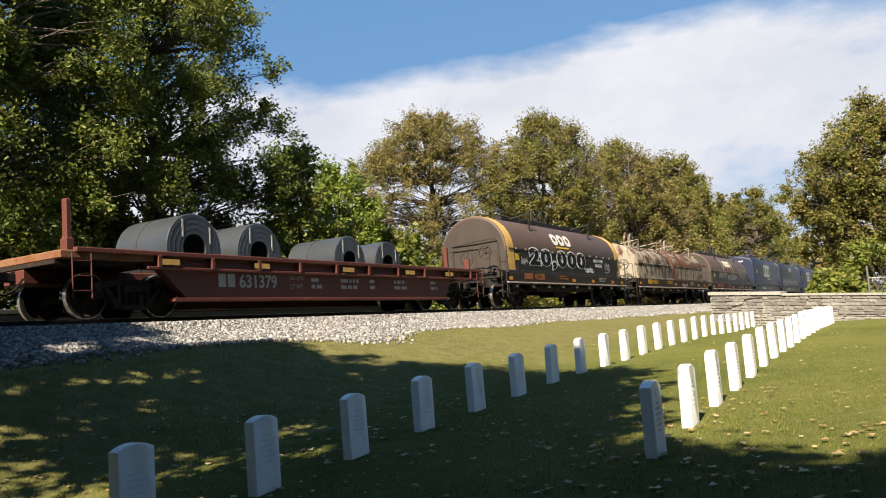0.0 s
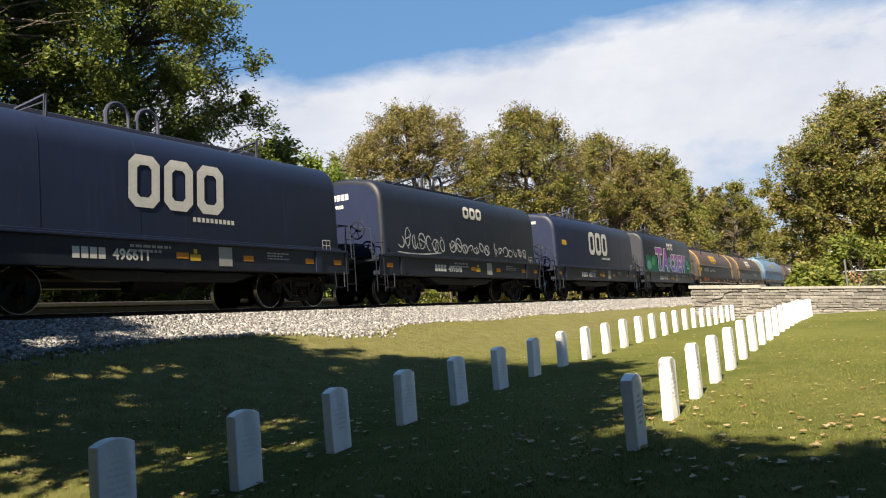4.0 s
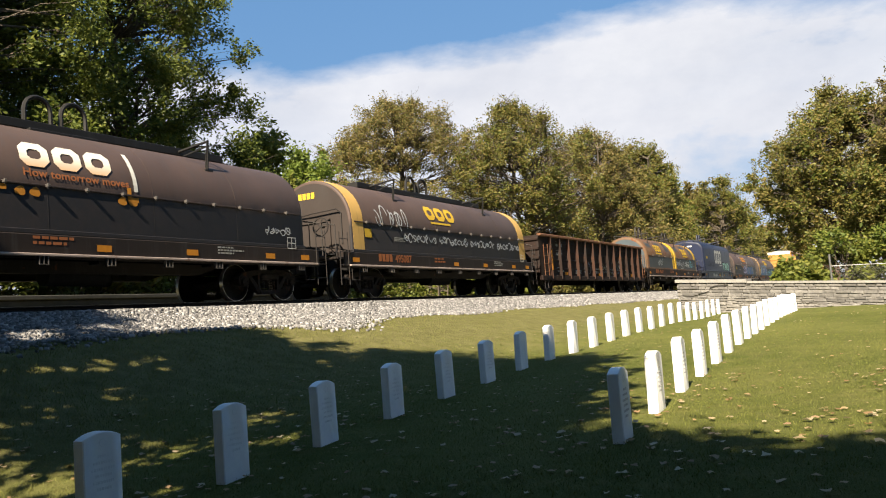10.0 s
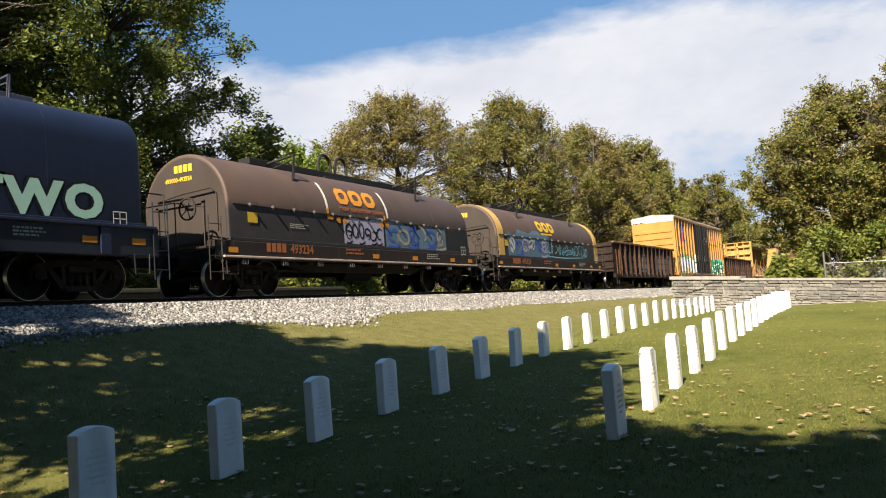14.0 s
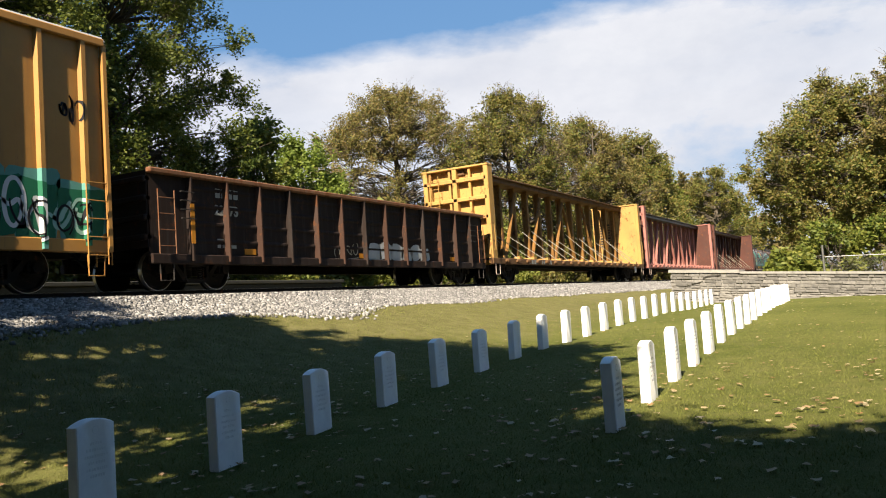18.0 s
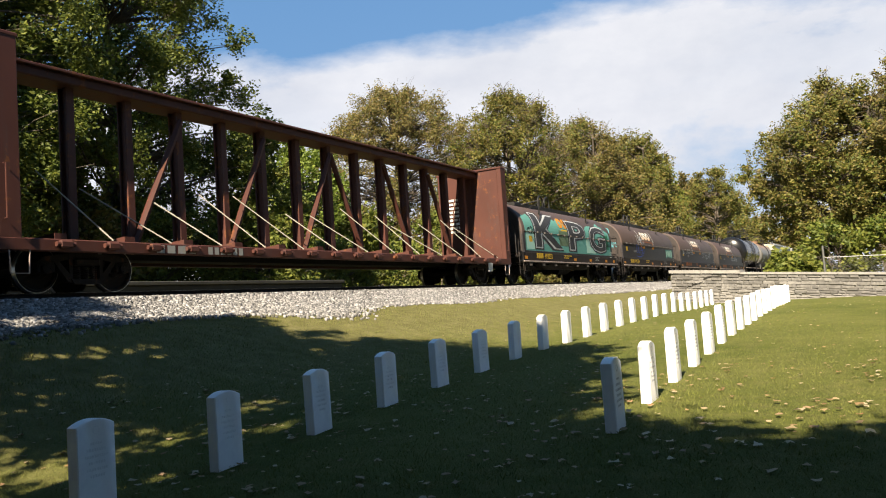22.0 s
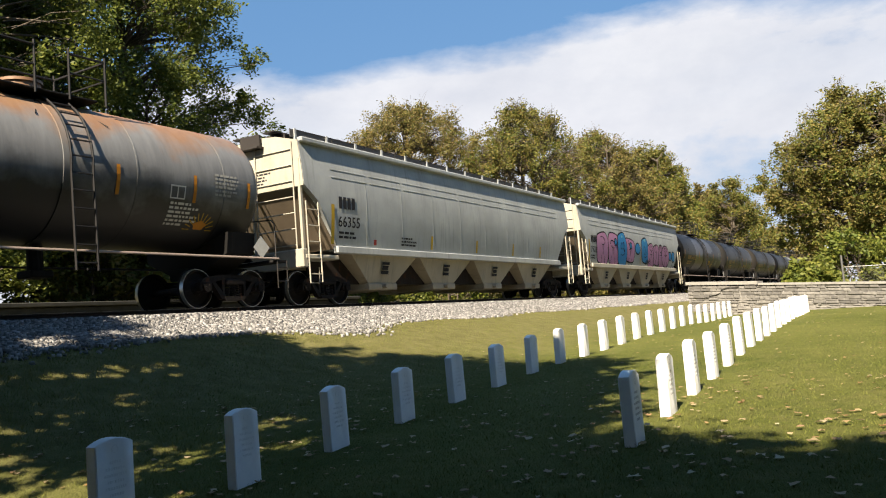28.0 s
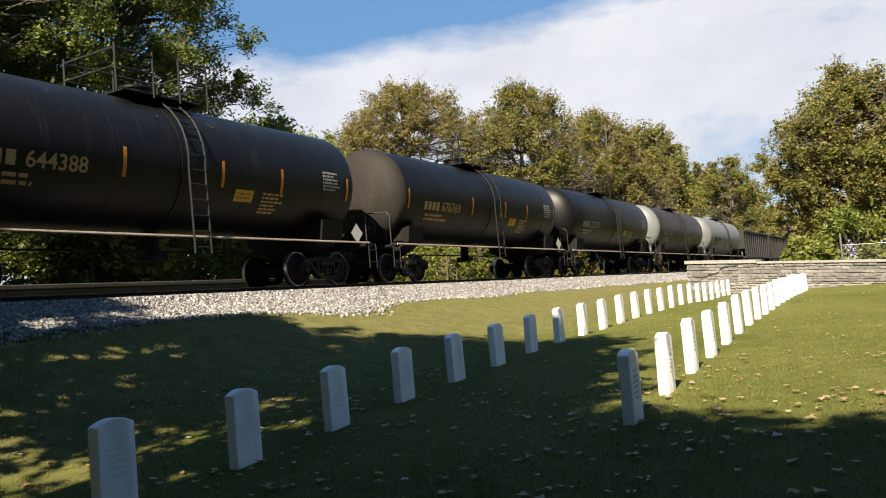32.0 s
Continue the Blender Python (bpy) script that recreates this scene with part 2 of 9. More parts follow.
def leaf_mat(name, cols, trans=0.45, spec=0.3):
    key = ("leaf", name)
    if key in MATS:
        return MATS[key]
    m, nt, b = node_mat(name)
    g = nt.nodes.new("ShaderNodeNewGeometry")
    r = nt.nodes.new("ShaderNodeValToRGB")
    els = r.color_ramp.elements
    while len(els) < len(cols):
        els.new(0.5)
    for i, c in enumerate(cols):
        els[i].position, els[i].color = i / (len(cols) - 1), (*c, 1)
    nt.links.new(g.outputs["Random Per Island"], r.inputs[0])
    big = noise_node(nt, 0.35, 3, 0.5)
    col = mix_node(nt, ramp_node(nt, big, 0.3, 0.7), r.outputs["Color"], mix_node(nt, 0.5, r.outputs["Color"], cols[-1]))
    nt.links.new(col, b.inputs["Base Color"])
    b.inputs["Roughness"].default_value = 0.6
    b.inputs["Specular IOR Level"].default_value = spec
    tr = nt.nodes.new("ShaderNodeBsdfTranslucent")
    nt.links.new(col, tr.inputs["Color"])
    mx = nt.nodes.new("ShaderNodeMixShader")
    mx.inputs[0].default_value = trans
    out = nt.nodes["Material Output"]
    nt.links.new(b.outputs[0], mx.inputs[1])
    nt.links.new(tr.outputs[0], mx.inputs[2])
    nt.links.new(mx.outputs[0], out.inputs[0])
    MATS[key] = m
    return m


def stone_mat(name, c0, c1, scale=6.0, rough=0.85, bump=0.4, dist=0.01, vary=0.0, blotch=0.45):
    key = ("stone", name)
    if key in MATS:
        return MATS[key]
    m, nt, b = node_mat(name)
    n1, n2 = noise_node(nt, scale, 8, 0.65), noise_node(nt, scale * 0.15, 4, 0.6)
    col = mix_node(nt, ramp_node(nt, n1, 0.3, 0.72), c0, c1)
    col = mix_node(nt, ramp_node(nt, n2, 0.4, 0.75, (0, 0, 0, 1), (blotch, blotch, blotch, 1)), col, tuple(c * 0.55 for c in c0))
    if vary:
        oi = nt.nodes.new("ShaderNodeObjectInfo")
        col = mix_node(nt, ramp_node(nt, oi.outputs["Random"], 0.0, 1.0, (1 - vary, 1 - vary, 1 - vary, 1), (1, 1, 1, 1)), (0, 0, 0), col)
    nt.links.new(col, b.inputs["Base Color"])
    b.inputs["Roughness"].default_value = rough
    bump_node(nt, b, n1, bump, dist)
    MATS[key] = m
    return m


def rock_mat(name, cols):
    m, nt, b = node_mat(name)
    g = nt.nodes.new("ShaderNodeNewGeometry")
    r = nt.nodes.new("ShaderNodeValToRGB")
    els = r.color_ramp.elements
    while len(els) < len(cols):
        els.new(0.5)
    for i, c in enumerate(cols):
        els[i].position, els[i].color = i / (len(cols) - 1), (*c, 1)
    nt.links.new(g.outputs["Random Per Island"], r.inputs[0])
    n = noise_node(nt, 40, 5, 0.7)
    nt.links.new(mix_node(nt, ramp_node(nt, n, 0.3, 0.8), mix_node(nt, 0.35, r.outputs["Color"], (0.08, 0.07, 0.06)), r.outputs["Color"]), b.inputs["Base Color"])
    b.inputs["Roughness"].default_value = 0.9
    return m


def grass_ground():
    m, nt, b = node_mat("lawn")
    n1, n2, n3 = noise_node(nt, 0.35, 5, 0.6), noise_node(nt, 3.0, 6, 0.7), noise_node(nt, 55, 4, 0.8)
    col = mix_node(nt, ramp_node(nt, n1, 0.35, 0.7), (0.080, 0.095, 0.022), (0.145, 0.149, 0.043))
    col = mix_node(nt, ramp_node(nt, n2, 0.45, 0.8, (0, 0, 0, 1), (0.6, 0.6, 0.6, 1)), col, (0.215, 0.185, 0.080))
    # dry, uneven grass on the railway bank
    tc = nt.nodes.new("ShaderNodeTexCoord")
    sep = nt.nodes.new("ShaderNodeSeparateXYZ")
    nt.links.new(tc.outputs["Object"], sep.inputs[0])
    edge = nt.nodes.new("ShaderNodeMath")
    edge.operation = "MULTIPLY_ADD"
    nt.links.new(noise_node(nt, 0.8, 6, 0.65), edge.inputs[0])
    edge.inputs[1].default_value = -5.0
    nt.links.new(sep.outputs["X"], edge.inputs[2])
    mr = nt.nodes.new("ShaderNodeMapRange")
    mr.inputs["From Min"].default_value, mr.inputs["From Max"].default_value = -8.6, -11.4
    nt.links.new(edge.outputs[0], mr.inputs["Value"])
    straw = mix_node(nt, ramp_node(nt, n2, 0.3, 0.7), (0.100, 0.094, 0.032), (0.205, 0.182, 0.085))
    col = mix_node(nt, mr.outputs[0], col, straw)
    col = mix_node(nt, ramp_node(nt, n3, 0.35, 0.75), mix_node(nt, 0.45, col, (0.028, 0.036, 0.010)), col)
    nt.links.new(col, b.inputs["Base Color"])
    b.inputs["Roughness"].default_value = 0.9
    b.inputs["Specular IOR Level"].default_value = 0.05
    bump_node(nt, b, n3, 0.9, 0.03)
    return m


make_world()

# ---------------- ground, ballast, track ----------------
TRACK_X, RAIL_Z = -15.22, 2.275   # centre line of the track, top of the rails
SPEED, SLOW = 16.66, -0.0175      # the train, in m/s at 16 s, and its change


def lerp(a, b, t):
    t = min(1.0, max(0.0, t))
    return a + (b - a) * t


def smooth(a, b, t):
    t = min(1.0, max(0.0, (t - a) / (b - a)))
    return t * t * (3 - 2 * t)


def lawn_z(y):
    y = min(max(y, -12.0), 27.5)
    return -0.02 + 0.061 * y - 0.0011 * y * y


def ground_z(x, y):
    z = lawn_z(y)
    z -= 0.035 * max(0.0, min(14.0, x + 2.0)) * smooth(8, 30, y)
    bank = smooth(-6.6, -12.2, x) if x > -15 else 1.0
    z = z + (1.62 - z) * bank
    if x < -17.5:
        z = lerp(1.62, 2.0, (-17.5 - x) / 3.0)
    z += 0.05 * noise.noise(Vector((x * 0.25, y * 0.25, 0)))
    return z


def build_ground():
    xs = [-1500, -600, -250, -120, -70, -50, -40, -32, -28, -25] + list(np.arange(-23, -4.9, 0.55)) + list(np.arange(-4.5, 8.1, 0.7)) + [10, 14, 20, 30, 45, 70, 120, 250, 600, 1500]
    ys = [-1500, -600, -200, -80, -40, -24, -15, -10, -6] + list(np.arange(-3, 46, 0.7)) + list(np.arange(47, 80, 2.5)) + [85, 95, 110, 130, 160, 220, 350, 600, 1500, 3000]
    nx = len(xs)
    v = [(x, y, ground_z(x, y)) for y in ys for x in xs]
    fs = [(j * nx + i, j * nx + i + 1, (j + 1) * nx + i + 1, (j + 1) * nx + i) for j in range(len(ys) - 1) for i in range(nx - 1)]
    mb = MB()
    mb.v, mb.f, mb.m = v, fs, [0] * len(fs)
    ob = part("ground", mb, grass_ground(), smooth=180)
    tagged(ob, "mown green lawn rising gently to a railway bank", "lawn", kind="structure")


build_ground()


def ballast_foot(y):
    """How far towards the lawn the stones spread."""
    return -12.15 + 0.14 * math.sin(y * 0.9) + 1.15 * math.exp(-((y - 14.6) / 1.5) ** 2) + 0.6 * smooth(10.0, 6.5, y)


def ballast_z(x, y):
    if x < -13.15:
        return 2.075
    foot = ballast_foot(y)
    k = min(1.0, (x + 13.15) / (foot + 13.15))
    return lerp(2.075, ground_z(foot, y) + 0.01, k ** 0.8)


def rock_shapes(n, seed):
    """Corner offsets of n rough crushed stones, eight corners each."""
    rng = np.random.default_rng(seed)
    base = np.array([(x, y, z) for x in (-1, 1) for y in (-1, 1) for z in (-1, 1)], np.float32)
    sh = base[None] * rng.uniform(0.35, 1.0, (n, 8, 3)).astype(np.float32)
    return sh


def build_ballast():
    ys = [-700, -300, -120, -60] + list(np.arange(-30, 62, 1.0)) + [70, 85, 110, 150, 220, 400, 900]
    rings = []
    for y in ys:
        f = ballast_foot(y)
        pts = [(f, ground_z(f, y) - 0.03)] + [(x, ballast_z(x, y)) for x in np.linspace(f - 0.1, -13.15, 6)] + [(-17.3, 2.075), (-18.8, 1.6)]
        rings.append([(a, y, b) for a, b in pts])
    mb = MB().loft(rings, caps=False, closed=False)
    bed = part("ballast_bed", mb, stone_mat("ballast_fines", (0.045, 0.044, 0.043), (0.15, 0.147, 0.145), 30, bump=1.0, dist=0.03), smooth=60)
    tagged(bed, "bed of pale grey crushed limestone under the track", "ballast", kind="structure")
    rng = np.random.default_rng(5)
    n = 52000
    y = np.r_[rng.uniform(4, 24, n // 2), rng.uniform(20, 60, n // 2)]
    u = rng.uniform(0, 1, n)
    pos = []
    for yy, uu in zip(y, u):
        f = ballast_foot(yy)
        x = -13.75 + (f + 0.15 + 13.75) * uu + (rng.uniform(0, 1) ** 4) * 0.8 * (uu > 0.85)
        z = ballast_z(x, yy) if x < f else ground_z(x, yy)
        pos.append((x, yy, z + 0.012))
    pos = np.array(pos, np.float32)
    size = (rng.uniform(0.022, 0.046, n) * (1 + 0.3 * (y > 30))).astype(np.float32)
    sh = rock_shapes(n, 6) * size[:, None, None]
    a = rng.uniform(0, 2 * math.pi, n)
    c, s = np.cos(a)[:, None], np.sin(a)[:, None]
    x2 = sh[..., 0] * c - sh[..., 1] * s
    y2 = sh[..., 0] * s + sh[..., 1] * c
    V = np.stack([x2, y2, sh[..., 2]], -1) + pos[:, None]
    F = np.array([(0, 1, 3, 2), (4, 6, 7, 5), (0, 4, 5, 1), (2, 3, 7, 6), (0, 2, 6, 4), (1, 5, 7, 3)], np.int32)
    me = bpy.data.meshes.new("ballast_stones")
    me.vertices.add(n * 8)
    me.vertices.foreach_set("co", V.astype(np.float32).ravel())
    idx = (F[None] + (np.arange(n) * 8)[:, None, None]).astype(np.int32).ravel()
    me.loops.add(len(idx))
    me.loops.foreach_set("vertex_index", idx)
    me.polygons.add(n * 6)
    me.polygons.foreach_set("loop_start", np.arange(0, n * 24, 4, dtype=np.int32))
    me.polygons.foreach_set("loop_total", np.full(n * 6, 4, np.int32))
    me.materials.append(rock_mat("crushed_limestone", [(0.062, 0.062, 0.065), (0.125, 0.124, 0.126), (0.205, 0.202, 0.203), (0.36, 0.354, 0.352)]))
    me.update(calc_edges=True)
    tagged(new("ballast_stones", me), "loose crushed pale limestone on the track shoulder", "ballast", kind="stuff")
    # rails and ties
    steel = paint("rail_steel", (0.030, 0.022, 0.018), 0.3, 0.4, 0.8, spec=0.2)
    shiny, _, b = node_mat("rail_head")
    b.inputs["Metallic"].default_value, b.inputs["Roughness"].default_value = 1.0, 0.35
    b.inputs["Base Color"].default_value = (0.35, 0.33, 0.31, 1)
    for side in (-1, 1):
        c = TRACK_X + side * 0.754
        prof = [(-0.07, -0.17), (0.07, -0.17), (0.07, -0.155), (0.012, -0.135), (0.012, -0.045), (0.036, -0.03), (0.036, -0.003), (-0.036, -0.003), (-0.036, -0.03), (-0.012, -0.045), (-0.012, -0.135), (-0.07, -0.155)]
        r = part("rail", MB().prism([(c + a, RAIL_Z + h) for a, h in prof], -680, 880), steel)
        tagged(r, "rusty steel rail with a polished top", "rail", "rails of the track", "structure")
        part("running_surface", MB().box(c - 0.034, c + 0.034, -680, 880, RAIL_Z - 0.003, RAIL_Z), shiny, r)
    mb = MB()
    for k in range(240):
        y = -40 + k * 0.56
        mb.box(TRACK_X - 1.3, TRACK_X + 1.3, y - 0.11, y + 0.11, 1.98, RAIL_Z - 0.17, 0.01)
    tagged(part("ties", mb, stone_mat("creosoted_timber", (0.03, 0.022, 0.016), (0.09, 0.07, 0.055), 12)), "row of dark creosoted wooden ties", "railway ties", kind="stuff")


build_ballast()


# ---------------- headstones ----------------
def headstone_mesh(seed, w=0.33, t=0.102, h=0.61):
    """An upright marble slab: wide along y, thin along x, with a low arched top and eased edges."""
    rng = random.Random(seed)
    c = 0.008
    n = 10
    prof = [(-w / 2, -0.25), (-w / 2, h - 0.045)]
    prof += [(-w / 2 + w * k / n, h - 0.045 + 0.045 * (1 - (2 * k / n - 1) ** 2)) for k in range(1, n)]
    prof += [(w / 2, h - 0.045), (w / 2, -0.25)]
    def ring(x, inset):
        out = []
        for a, b in prof:
            sa = max(-1, min(1, a / (w / 2)))
            out.append((x, a - sa * inset, b - (inset if b > 0 else 0)))
        return out
    mb = MB()
    mb.loft([ring(-t / 2, c), ring(-t / 2 + c, 0), ring(t / 2 - c, 0), ring(t / 2, c)])
    return mb


def build_headstones():
    marble = stone_mat("white_marble", (0.74, 0.75, 0.76), (0.88, 0.88, 0.87), 5, 0.6, 0.12, 0.004, vary=0.08, blotch=0.15)
    ink = stone_mat("incised_lettering", (0.42, 0.42, 0.43), (0.54, 0.54, 0.55), 20, 0.8)
    faint = stone_mat("worn_lettering", (0.66, 0.67, 0.68), (0.80, 0.80, 0.80), 20, 0.8)
    meshes = [headstone_mesh(i, h=0.60 + 0.008 * i).mesh("slab", marble, 40) for i in range(3)]
    rng = random.Random(3)
    for row, (x0, y0, count) in enumerate(((-4.876, 3.90, 23), (-1.863, 6.87, 19))):
        for k in range(count):
            y = y0 + 1.382 * k
            x = x0 - 0.05 * y
            ob = new("headstone", None)
            slab = part("slab", meshes[rng.randrange(3)], None, ob)
            near = k < 6
            tagged(ob, "white marble headstone with a shallow arched top" + (", in tree shade" if (k < 6 and row == 0) or (k < 1) else ", lit by the sun"), "headstone", "first row of headstones" if row == 0 else "second row of headstones")
            if near:
                for j in range(6):
                    mb = MB()
                    wd = (0.10, 0.17, 0.20, 0.14, 0.18, 0.12)[j]
                    zz = 0.43 - j * 0.045
                    a = -wd / 2
                    while a < wd / 2 - 0.012:
                        b = a + rng.uniform(0.009, 0.018)
                        mb.box(0.050, 0.0518, a, b, zz - 0.010, zz + 0.010)
                        a = b + 0.007
                    tagged(part("inscription_line", mb, ink if row else faint, ob, "incised lettering worn beyond reading"), kind="stuff")
                part("emblem", MB().revolve([(0.050, 0.030), (0.050, 0.024), (0.0515, 0.024), (0.0515, 0.030)], (0, 0, 0.52), "x", 16), ink if row else faint, ob, "small incised emblem in a shield")
            lift = (0.09, 0.05, 0.02)[k] if row == 0 and k < 3 else 0.0
            ob.matrix_world = pose(x, y, ground_z(x, y) + lift, rng.uniform(-0.8, 0.8), rng.uniform(-1.0, 1.0), 2.9 + rng.uniform(-1.5, 1.5))


build_headstones()


# ---------------- stone wall, fence ----------------
WALL_A, WALL_B = Vector((-8.9, 37.4, 0)), Vector((26.0, 30.0, 0))


def wall_frame(u):
    """A point along the wall's foot, with the ground and coping heights there."""
    d = (WALL_B - WALL_A)
    p = WALL_A + d * (u / d.length)
    return p


def build_wall():
    mortar = stone_mat("lime_mortar", (0.145, 0.137, 0.127), (0.23, 0.22, 0.205), 20)
    lime = stone_mat("grey_limestone", (0.11, 0.104, 0.099), (0.255, 0.243, 0.228), 7, 0.9, 0.6, 0.02, vary=0.5)
    cap = stone_mat("pale_coping", (0.17, 0.164, 0.154), (0.27, 0.258, 0.243), 5, 0.85)
    d = WALL_B - WALL_A
    L = d.length
    ang = math.degrees(math.atan2(d.y, d.x))
    slope = (1.58 - 2.30) / 9.2
    def top(u):
        return 2.36 + slope * u if u < 12 else 2.36 + slope * 12
    def foot(u):
        p = wall_frame(u)
        return ground_z(p.x, p.y) - 0.15
    us = np.linspace(0, L, 30)
    mb = MB().loft([[(u, 0.04, foot(u)), (u, 0.46, foot(u)), (u, 0.46, top(u) - 0.1), (u, 0.04, top(u) - 0.1)] for u in us])
    wall = part("wall_north", mb, mortar)
    wall.matrix_world = pose(WALL_A.x, WALL_A.y, 0, 0, 0, ang)
    tagged(wall, "low coursed limestone boundary wall with a flat coping, cracked near its end", "stone wall", kind="structure")
    rest = MB()
    # coping slabs, the first two raised and thicker
    u, k = -0.06, 0
    rng = random.Random(8)
    while u < L - 1:
        w = 1.5 if k == 0 else rng.uniform(1.6, 2.2)
        th = 0.14 if u < 2.2 else 0.09
        rise = 0.03 if u < 2.2 else 0.0
        z0, z1 = top(u) - 0.1 + rise, top(u + w) - 0.1 + rise
        ch = MB().loft([[(u + 0.006, -0.06, z0), (u + 0.006, 0.56, z0), (u + 0.006, 0.56, z0 + th), (u + 0.006, -0.06, z0 + th)],
                        [(u + w - 0.006, -0.06, z1), (u + w - 0.006, 0.56, z1), (u + w - 0.006, 0.56, z1 + th), (u + w - 0.006, -0.06, z1 + th)]])
        part("coping_slab", ch, cap, wall)
        u += w
        k += 1
    # face stones in uneven courses of rough rubble
    n, depth_z = 0, 0.115
    while depth_z < 1.6:
        hgt = rng.uniform(0.075, 0.145)
        u = rng.uniform(-0.3, 0)
        while u < 18:
            w = rng.uniform(0.16, 0.50) * (1.2 if hgt > 0.11 else 0.9)
            a, b = max(u, -0.02), u + w
            um = (a + b) / 2
            zt = top(um) - depth_z + rng.uniform(-0.014, 0.014)
            zb = zt - hgt + 0.014
            if zt - foot(um) > 0.12 and b > a + 0.1:
                pr = rng.uniform(0.010, 0.055)
                da = slope * (b - a) / 2 if a < 12 else 0
                e = rng.uniform(0.010, 0.022)
                j = [(rng.uniform(-0.010, 0.010), rng.uniform(-0.012, 0.012)) for _ in range(4)]
                base = [(a + 0.008, zb - da), (b - 0.008, zb + da), (b - 0.008, zt + da), (a + 0.008, zt - da)]
                base = [(p + q[0], r + q[1]) for (p, r), q in zip(base, j)]
                cx, cz = sum(p for p, _ in base) / 4, sum(r for _, r in base) / 4
                inner = [(p + (e if p < cx else -e), r + (e if r < cz else -e)) for p, r in base]
                m2 = MB().loft([[(p, 0.05, r) for p, r in base], [(p, 0.048 - pr, r) for p, r in base], [(p, 0.036 - pr - e * 0.6, r) for p, r in inner]])
                if n < 300:
                    part("stone", m2, lime, wall)
                else:
                    rest.add(m2.v, m2.f)
                n += 1
            u += w
        depth_z += hgt
    tagged(part("far_stones", rest, lime, wall), kind="stuff")
    # the gaping crack under the raised coping
    dark = stone_mat("dark_gap", (0.012, 0.011, 0.010), (0.03, 0.028, 0.025), 20)
    pts = [(2.35, -0.13), (2.15, -0.17), (1.75, -0.19), (1.55, -0.26), (1.50, -0.42), (1.25, -0.50), (0.9, -0.56)]
    mb = MB()
    for (a, za), (b, zb) in zip(pts[:-1], pts[1:]):
        h = 0.05 if a > 1.6 else 0.025
        mb.add([(a, -0.03, top(a) + za), (b, -0.03, top(b) + zb), (b, -0.03, top(b) + zb - h), (a, -0.03, top(a) + za - h)] + [(a, 0.05, top(a) + za), (b, 0.05, top(b) + zb), (b, 0.05, top(b) + zb - h), (a, 0.05, top(a) + za - h)], [(0, 1, 2, 3), (0, 1, 5, 4), (3, 2, 6, 7)])
    part("crack", mb, dark, wall, "dark stepped crack through the masonry")


build_wall()


def build_fence():
    steel, nt, b = node_mat("galvanised_steel")
    b.inputs["Metallic"].default_value, b.inputs["Roughness"].default_value = 0.7, 0.5
    nt.links.new(mix_node(nt, noise_node(nt, 20), (0.10, 0.10, 0.098), (0.20, 0.20, 0.19)), b.inputs["Base Color"])
    fence = new("chain_link_fence")
    fence.location = (0, 0, 0)
    tagged(fence, "galvanised chain-link fence behind the stone wall", "fence")
    y, x0 = 44.0, -3.02
    z0 = ground_z(x0, y)
    xs = [x0 + 3.0 * k for k in range(9)]
    zt = 2.95
    for k, x in enumerate(xs):
        part("post", MB().cyl((x, y, z0 - 0.2), (x, y, zt if k else zt + 0.25), 0.038 if k else 0.055, n=10), steel, fence, "" if k else "thicker end post", 40)
    part("top_rail", MB().cyl((xs[0], y, 2.62), (xs[-1], y, 2.62), 0.022, n=8), steel, fence, smooth=40)
    mb = MB()
    r = 0.0028
    n = int((xs[-1] - xs[0]) / 0.11)
    hgt = 2.62 - z0
    for k in range(-int(hgt / 0.11), n):
        a = xs[0] + k * 0.11
        for sgn in (1, -1):
            p0, p1 = (a, z0), (a + hgt, 2.62)
            if p0[0] < xs[0]:
                p0 = (xs[0], z0 + xs[0] - a)
            if p1[0] > xs[-1]:
                p1 = (xs[-1], z0 + xs[-1] - a)
            if sgn < 0:
                p0, p1 = (xs[0] + xs[-1] - p0[0], p0[1]), (xs[0] + xs[-1] - p1[0], p1[1])
            mb.cyl((p0[0], y + 0.03 * sgn * 0.2, p0[1]), (p1[0], y + 0.03 * sgn * 0.2, p1[1]), r, n=3, caps=False)
    part("wire_mesh", mb, steel, fence, "diamond wire netting")
    # the fence steps down with the ground, like the wall before it
    for ob in fence.children:
        for v in ob.data.vertices:
            v.co.z -= 0.078 * min(12.0, v.co.x - x0)


build_fence()


# ---------------- trees ----------------
GREEN_DARK = [(0.0221, 0.0425, 0.0076), (0.0442, 0.0714, 0.011), (0.0833, 0.1122, 0.0179), (0.17, 0.1827, 0.034)]
# leaf colour kept dark so the unseen crowns bounce less light on the lawn
GREEN_LOW_BOUNCE = [(0.0238, 0.0425, 0.0085), (0.0382, 0.0638, 0.011), (0.0553, 0.0808, 0.0145)]
GREEN_MID = [(0.0425, 0.0723, 0.0119), (0.0723, 0.1062, 0.017), (0.119, 0.1487, 0.0255), (0.187, 0.1827, 0.0382)]
AUTUMN = [(0.060, 0.078, 0.020), (0.112, 0.122, 0.030), (0.180, 0.165, 0.044), (0.222, 0.162, 0.052), (0.150, 0.112, 0.048)]
AUTUMN_GREEN = [(0.044, 0.076, 0.014), (0.088, 0.122, 0.022), (0.150, 0.165, 0.032), (0.215, 0.178, 0.042), (0.140, 0.104, 0.040)]
LIME = [(0.0638, 0.1062, 0.0153), (0.102, 0.1487, 0.0229), (0.1615, 0.1997, 0.034)]
BARK = stone_mat("bark", (0.045, 0.035, 0.026), (0.13, 0.105, 0.08), 14, 0.95, 0.8, 0.03)


